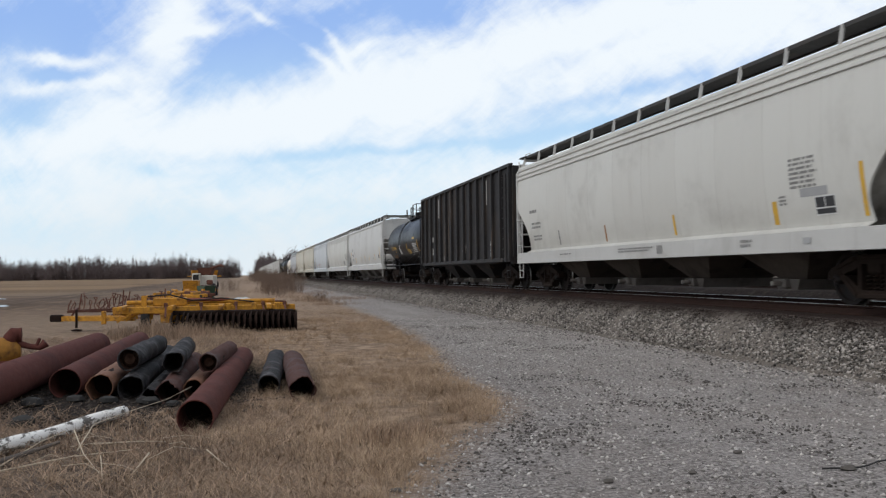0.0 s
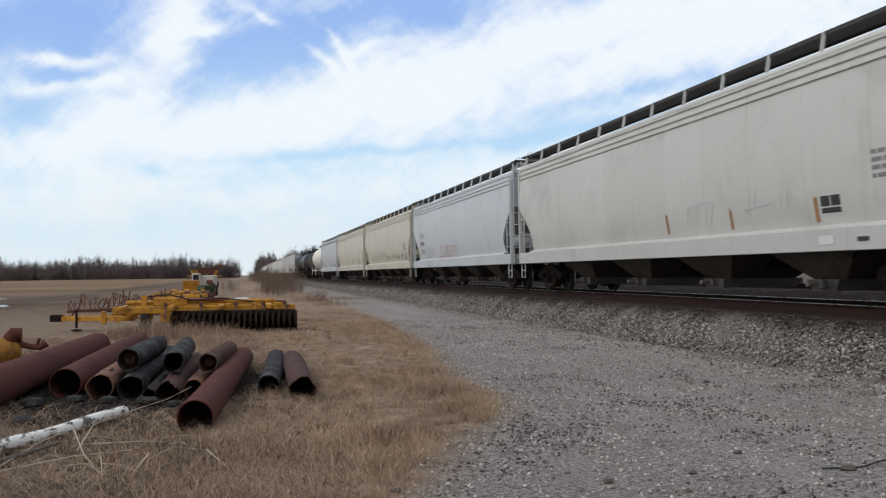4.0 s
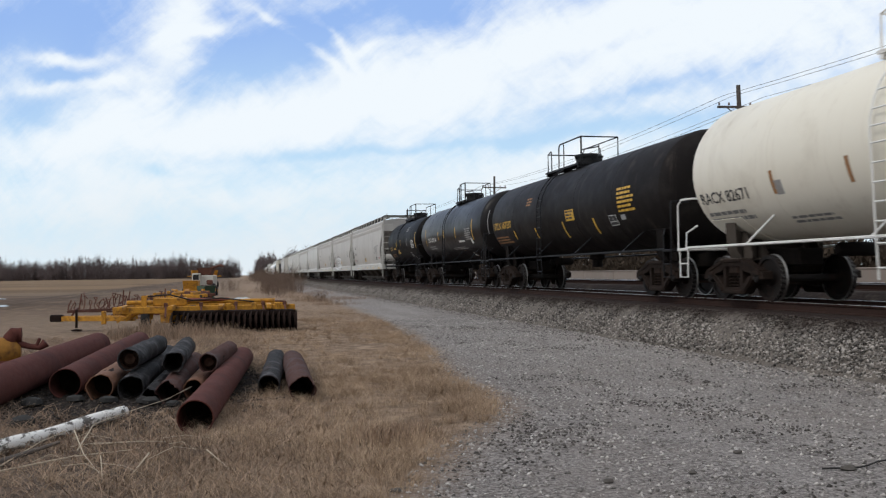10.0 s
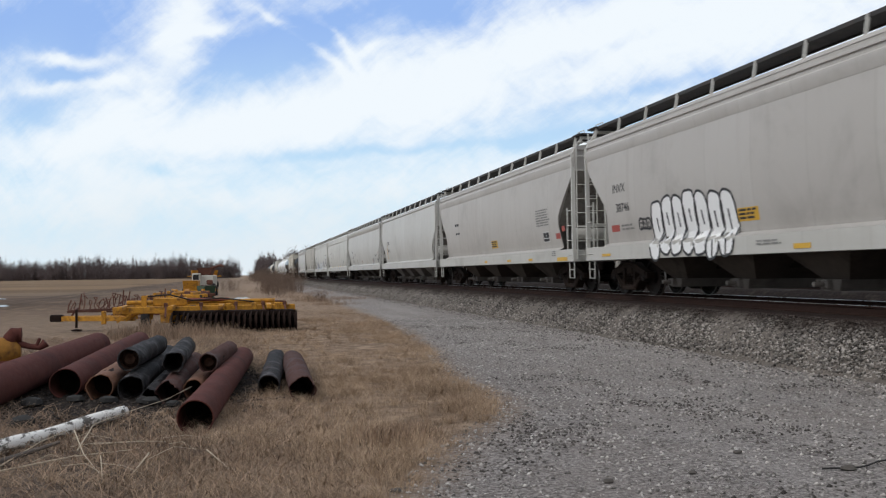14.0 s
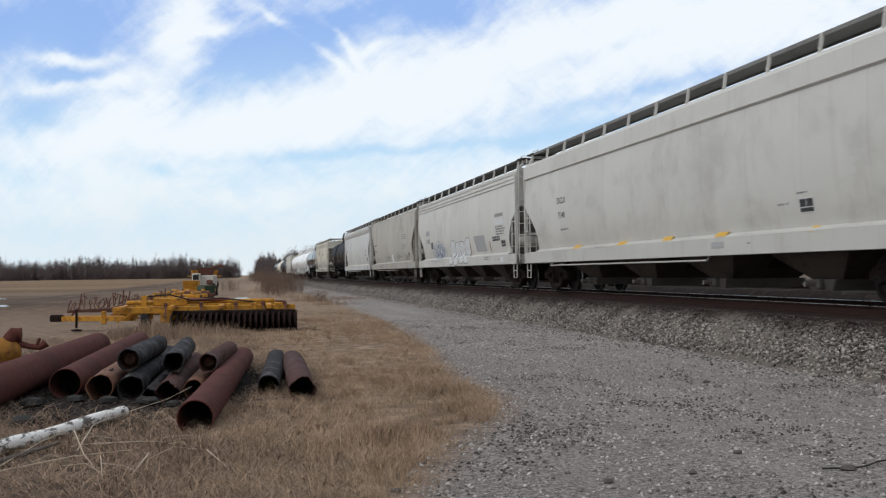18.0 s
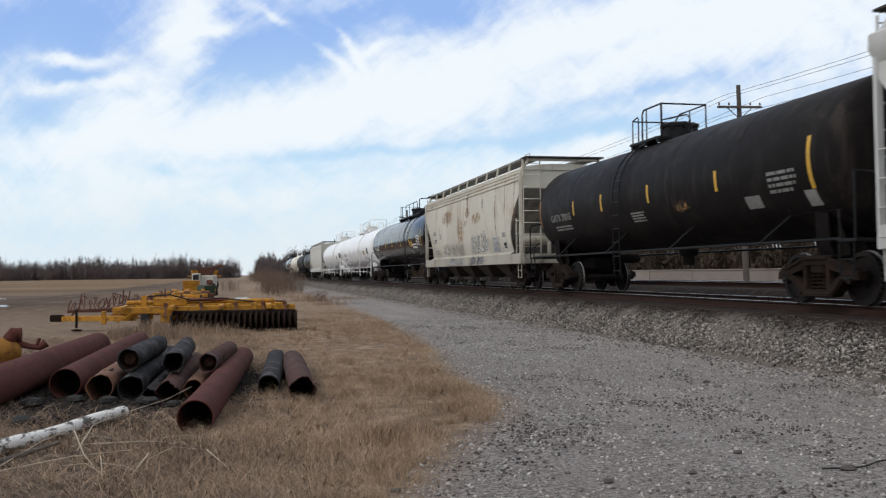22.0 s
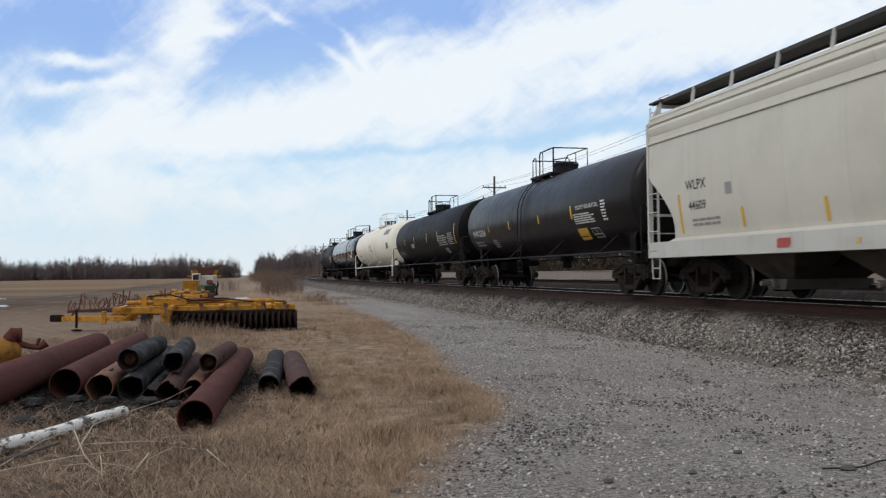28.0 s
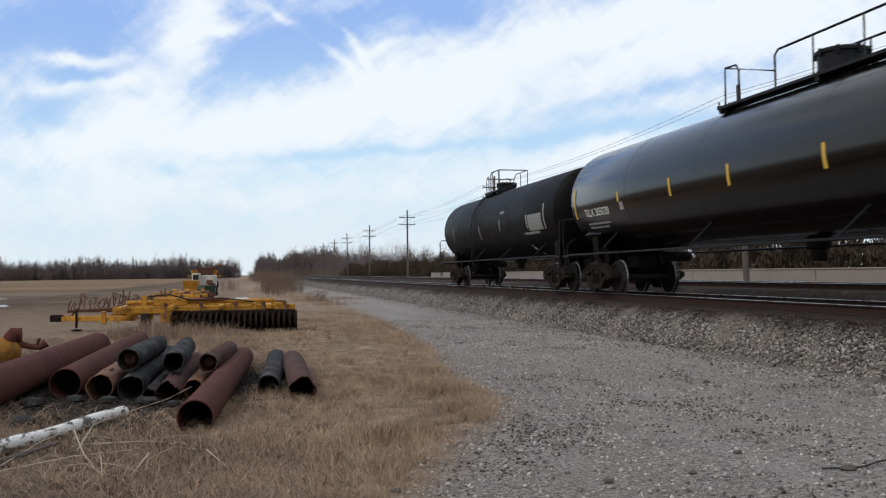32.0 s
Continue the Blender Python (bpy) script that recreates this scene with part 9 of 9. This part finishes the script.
def build_poles():
    first = None
    ys = [40.9, 87.7, 136.5, 179.5, 217.5, 251, 285, 318, 352, 386]
    for i, y in enumerate([-6.0] + ys):
        m = pose(25.0, y, -0.05 if i == 1 else 0.3, (0.5, -0.6, 0.3)[i % 3], (0.3, -1.2, 0.6, -0.3)[i % 4], 0)
        if first is None:
            first = thing("utility_pole", "weathered wooden utility pole with two crossarms", "utility pole", "poles along the railway", m)
            part("pole", shared("pole", pole_shape), "pole_wood", first)
            for z in (9.85, 8.75):
                arm = part("crossarm", shared("crossarm", lambda: Shape().block(-1.25, 1.25, -0.16, -0.05, -0.055, 0.055, 0.01).bar((-0.75, -0.1, 0), (0, -0.06, -0.6), 0.035).bar((0.75, -0.1, 0), (0, -0.06, -0.6), 0.035)), "pole_wood", first, m=Matrix.Translation((0, 0, z)))
                for x in (-1.15, -0.6, 0.6, 1.15):
                    part("insulator", shared("insulator", lambda: Shape().lathe([(0.015, 0.04), (0.02, 0.1), (0.05, 0.11), (0.055, 0.15), (0.035, 0.19), (0.045, 0.2), (0.015, 0.24)], "z", n=10)), "glass_insulator", arm, m=Matrix.Translation((x, -0.105, 0)))
        else:
            copy_thing(first, m)
    pts_y = [-6.0] + ys
    for z, xs in ((9.85 + 0.5, (-1.15, -0.6, 1.15)), (8.75 + 0.5, (-1.15, 1.15))):
        for x in xs:
            line = []
            for a, b in zip(pts_y, pts_y[1:]):
                for k in range(10):
                    t = k / 10
                    line.append((25.0 + x, a + (b - a) * t, z - 0.55 * 4 * t * (1 - t)))
            line.append((25.0 + x, pts_y[-1], z))
            ob = part("power_line", Shape().tube(line, 0.011, 4), "wire", None)
            tagged(ob, "thin grey overhead wire sagging between poles", "wire", "wires on the poles")


def build_wall():
    """Low pale concrete wall beyond the siding, in cast lengths."""
    w = thing("low_wall", "low pale concrete wall with dirty joints beyond the tracks", "wall", m=Matrix.Translation((27.0, 0, 0.35)), kind="structure")
    panel = shared("wall_panel", lambda: Shape().block(-0.12, 0.12, 0.03, 5.97, 0.0, 1.12, 0.03))
    cap = shared("wall_cap", lambda: Shape().block(-0.16, 0.16, 0.0, 6.0, 1.12, 1.19, 0.02))
    for i in range(20):
        p = part("panel", panel, "concrete", w, m=Matrix.Translation((0, 8 + i * 6.0, 0)))
        part("coping", cap, "concrete", p)


def slivers(foot, way, width, rng):
    """Thin three-cornered stems from foot along way."""
    side = np.cross(way, rng.normal(0, 1, way.shape))
    side *= (width / (np.linalg.norm(side, axis=1) + 1e-6))[:, None]
    return np.stack([foot - side, foot + side, foot + way], axis=1)


def bare_tree(rng, x, y, h, spread, twigs, low, fine, feet):
    """Corners of one bare tree or bush: trunk, rising limbs, twigs along the limbs. low: where the crown begins; fine: the twigs' width; feet: how far apart the stems stand."""
    k = 11
    ang, far = rng.random(k) * 6.283, np.sqrt(rng.random(k))
    limb = np.c_[np.cos(ang) * far * spread, np.sin(ang) * far * spread, h * np.sqrt(1 - 0.72 * far ** 2) * (0.85 + 0.15 * rng.random(k))]
    limb[0] = (rng.normal(0, 0.1) * spread, rng.normal(0, 0.1) * spread, h)
    base = np.array([x, y, 0.0])
    start = base[None] + np.c_[limb[:, 0] * feet, limb[:, 1] * feet, h * low * 0.5 * rng.random(k)]
    limb = base[None] + limb - start
    out = [slivers(start, limb, np.full(k, 0.011 * h), rng)]
    i = rng.integers(0, k, twigs)
    t = low + (1 - low) * rng.random(twigs) ** 0.8
    foot = start[i] + limb[i] * t[:, None] + rng.normal(0, 0.16, (twigs, 3)) * np.array([spread, spread, h * 0.2])
    foot[:, 2] = np.maximum(foot[:, 2], 0.02)
    way = limb[i] / h * 0.6 + rng.normal(0, 0.42, (twigs, 3)) + np.array([0, 0, 0.35])
    way /= np.linalg.norm(way, axis=1)[:, None]
    way *= (h * (0.07 + 0.11 * rng.random(twigs)))[:, None]
    out.append(slivers(foot, way, fine * (0.5 + rng.random(twigs)), rng))
    return np.concatenate(out)


def woods(name, count, place, label, seed, twigs, fine, mat="twig", low=0.3, feet=0.15):
    """A wood of bare trees in one mesh of stems and twigs."""
    rng = np.random.default_rng(seed)
    v = np.concatenate([bare_tree(rng, *place(rng, i), twigs, low, fine, feet) for i in range(count)])
    ob = loose_mesh(name, v.reshape(-1, 3), np.arange(len(v) * 3).reshape(-1, 3), mat)
    tagged(ob, label, "woods", kind="stuff")


def build_trees():
    def far_left(rng, i):
        t = i / 520
        x = -345 + 341 * t + rng.normal(0, 1.5)
        tall = 1.0 + 0.22 * noise.noise(Vector((x * 0.045, 3.0, 0))) + (0.22 if rng.random() < 0.07 else 0.0)
        return x, 440 + 60 * t + rng.normal(0, 12), rng.uniform(8.6, 11.2) * tall, rng.uniform(1.6, 3.2)
    woods("far_woods", 520, far_left, "bare grey-brown winter woods beyond the field", 11, 370, 0.046, "twig", 0.25)

    def under(rng, i):
        t = i / 700
        return -345 + 340 * t + rng.normal(0, 2), 432 + 60 * t + rng.normal(0, 4), rng.uniform(5.0, 7.8), rng.uniform(2.2, 3.6)
    woods("woodland_edge", 700, under, "dense brown brush at the foot of the woods", 12, 200, 0.12, "twig", 0.0, 0.9)

    def right(rng, i):
        t = i / 170
        y = 80 + 480 * t ** 1.25
        tall = (3.4 + 10.0 * t) * (0.75 + 0.5 * rng.random()) * (1 + 0.3 * noise.noise(Vector((y * 0.03, 7.0, 0))))
        return 35 + rng.uniform(0, 12) + y * 0.01, y, tall, 0.3 * tall + 0.5
    woods("trackside_woods", 170, right, "bare trees and brush beyond the siding", 13, 620, 0.022, "twig", 0.12, 0.5)

    def scrub(rng, i):
        t = i / 150
        y = 95 + 430 * t ** 1.2
        return 30 + rng.uniform(0, 5) + y * 0.006, y, rng.uniform(1.8, 3.2) * (0.9 + 0.8 * t), rng.uniform(0.9, 1.6)
    woods("trackside_scrub", 150, scrub, "reddish brown scrub in front of the bare trees", 17, 420, 0.02, "shrub", 0.0, 0.85)

    def distance(rng, i):
        t = i / 150
        y = 480 + 1000 * t
        return 27 + rng.uniform(0, 26) - 3 * t, y, rng.uniform(12.0, 18.5) * (1.0 + 0.12 * t), rng.uniform(3.5, 6.0)
    woods("distant_woods", 150, distance, "tall bare woods beyond the track in the distance", 16, 640, 0.13, "twig", 0.05, 0.6)

    def grove(rng, i):
        return rng.uniform(21, 36), rng.uniform(980, 1500), rng.uniform(19, 29), rng.uniform(5, 8)
    woods("far_grove", 45, grove, "rounded bare crowns of a far grove beside the line", 20, 380, 0.17, "twig", 0.05, 0.5)

    def hedge(rng, i):
        y = 12 + 260 * (i / 240) ** 1.3
        return 29.5 + rng.uniform(0, 4), y, rng.uniform(3.0, 4.6), rng.uniform(1.1, 1.9)
    woods("hedge", 240, hedge, "dark brown tangled hedge behind the low wall", 14, 620, 0.07, "hedge", 0.0, 0.95)

    def thicket(rng, i):
        t = i / 26
        y = 66 + 60 * t
        return 1.9 + 2.3 * rng.random() + 1.0 * t + 0.4 * rng.normal(), y, rng.uniform(1.2, 2.2) * (1 + 0.35 * t), rng.uniform(0.8, 1.3)
    woods("thicket", 26, thicket, "dense thicket of brown dead shrubs beside the track", 18, 650, 0.008, "shrub", 0.0, 0.8)

    def lone(rng, i):
        x, y, h, w = ((-1.0, 86, 1.35, 0.8), (-1.6, 90, 1.2, 0.7), (2.0, 185, 1.6, 1.2), (3.2, 190, 1.4, 1.0), (4.1, 50, 0.75, 0.6), (0.6, 150, 1.3, 1.0))[i]
        return x, y, h, w
    woods("dead_shrubs", 6, lone, "low rounded dead shrubs in the grass", 19, 700, 0.007, "shrub", 0.0, 0.85)

    def left_bush(rng, i):
        t = i / 50
        y = 150 + 330 * t
        return 3.5 + rng.normal(0, 1.4) + 0.008 * y, y, rng.uniform(1.6, 2.8) + 2.5 * max(0, t - 0.35), rng.uniform(0.9, 1.5) + 0.8 * t
    woods("trackside_brush", 50, left_bush, "brown brush and bare trees beside the track far off", 15, 420, 0.018, "shrub", 0.0, 0.8)


def build_puddles():
    for x, y, rx, ry in ((-0.1, 58, 0.55, 4.0), (-14.0, 52, 1.6, 2.5), (-19, 70, 2.2, 2.2)):
        ring = [(rx * math.cos(6.283 * k / 20) * (1 + 0.25 * math.sin(3 * k)), ry * math.sin(6.283 * k / 20) * (1 + 0.2 * math.cos(2 * k)), 0) for k in range(20)]
        z = ground_height(x, y) + 0.02
        s = Shape().loft([[(p[0], p[1], -0.03) for p in ring], [(p[0] * 0.98, p[1] * 0.98, 0.012) for p in ring]])
        ob = part("puddle", s, "water", None, m=Matrix.Translation((x, y, z)))
        tagged(ob, "shallow puddle of rain water on bare soil", "puddle", "puddles", kind="structure")

# ---- build, then move ----
BACK = build_setting()
_yaw = radians(12.649)
BACK.matrix_basis = Matrix.Translation((math.sin(_yaw) * 2600, math.cos(_yaw) * 2600, EYE_Z)) @ pose(0, 0, 0, 0, 0, -12.649)
build_train()
paint_marks()
for _car, _, _shift, _built in MARKED:
    for _mark in _car.children:
        if _shift and _mark not in _built:
            _mark.location.y = _shift
build_farm()
build_pipes()
build_poles()
build_wall()
build_trees()
build_puddles()
build_scraps()
build_ground_cover()


def motions():
    """The train rolls by, its wheels turn, the clouds drift."""
    for car, y in TRAIN:
        walk(car, [(t, Matrix.Translation((TRACK_X, y - SPEED * t, RAIL_Z))) for t in (0.0, 8.0, 16.0, 24.0, SECONDS)])
    step = SPEED / FPS / WHEEL_R
    for dy, sets in WHEELSETS.items():
        rows = [(i / FPS, Matrix.Translation((0, dy, WHEEL_R)) @ Matrix.Rotation(step * i, 4, "X")) for i in range(int(SECONDS * FPS) + 1)]
        walk(sets[0], rows)
        turning = sets[0].animation_data
        for other in sets[1:]:
            other.rotation_mode = "QUATERNION"
            keys = other.animation_data_create()
            keys.action = turning.action
            keys.action_slot = turning.action_slot
    right = Vector((math.cos(_yaw), -math.sin(_yaw), 0))
    place = BACK.matrix_basis.copy()
    walk(BACK, [(t, Matrix.Translation(right * 1.75 * t) @ place) for t in (0.0, 16.0, SECONDS)])


motions()
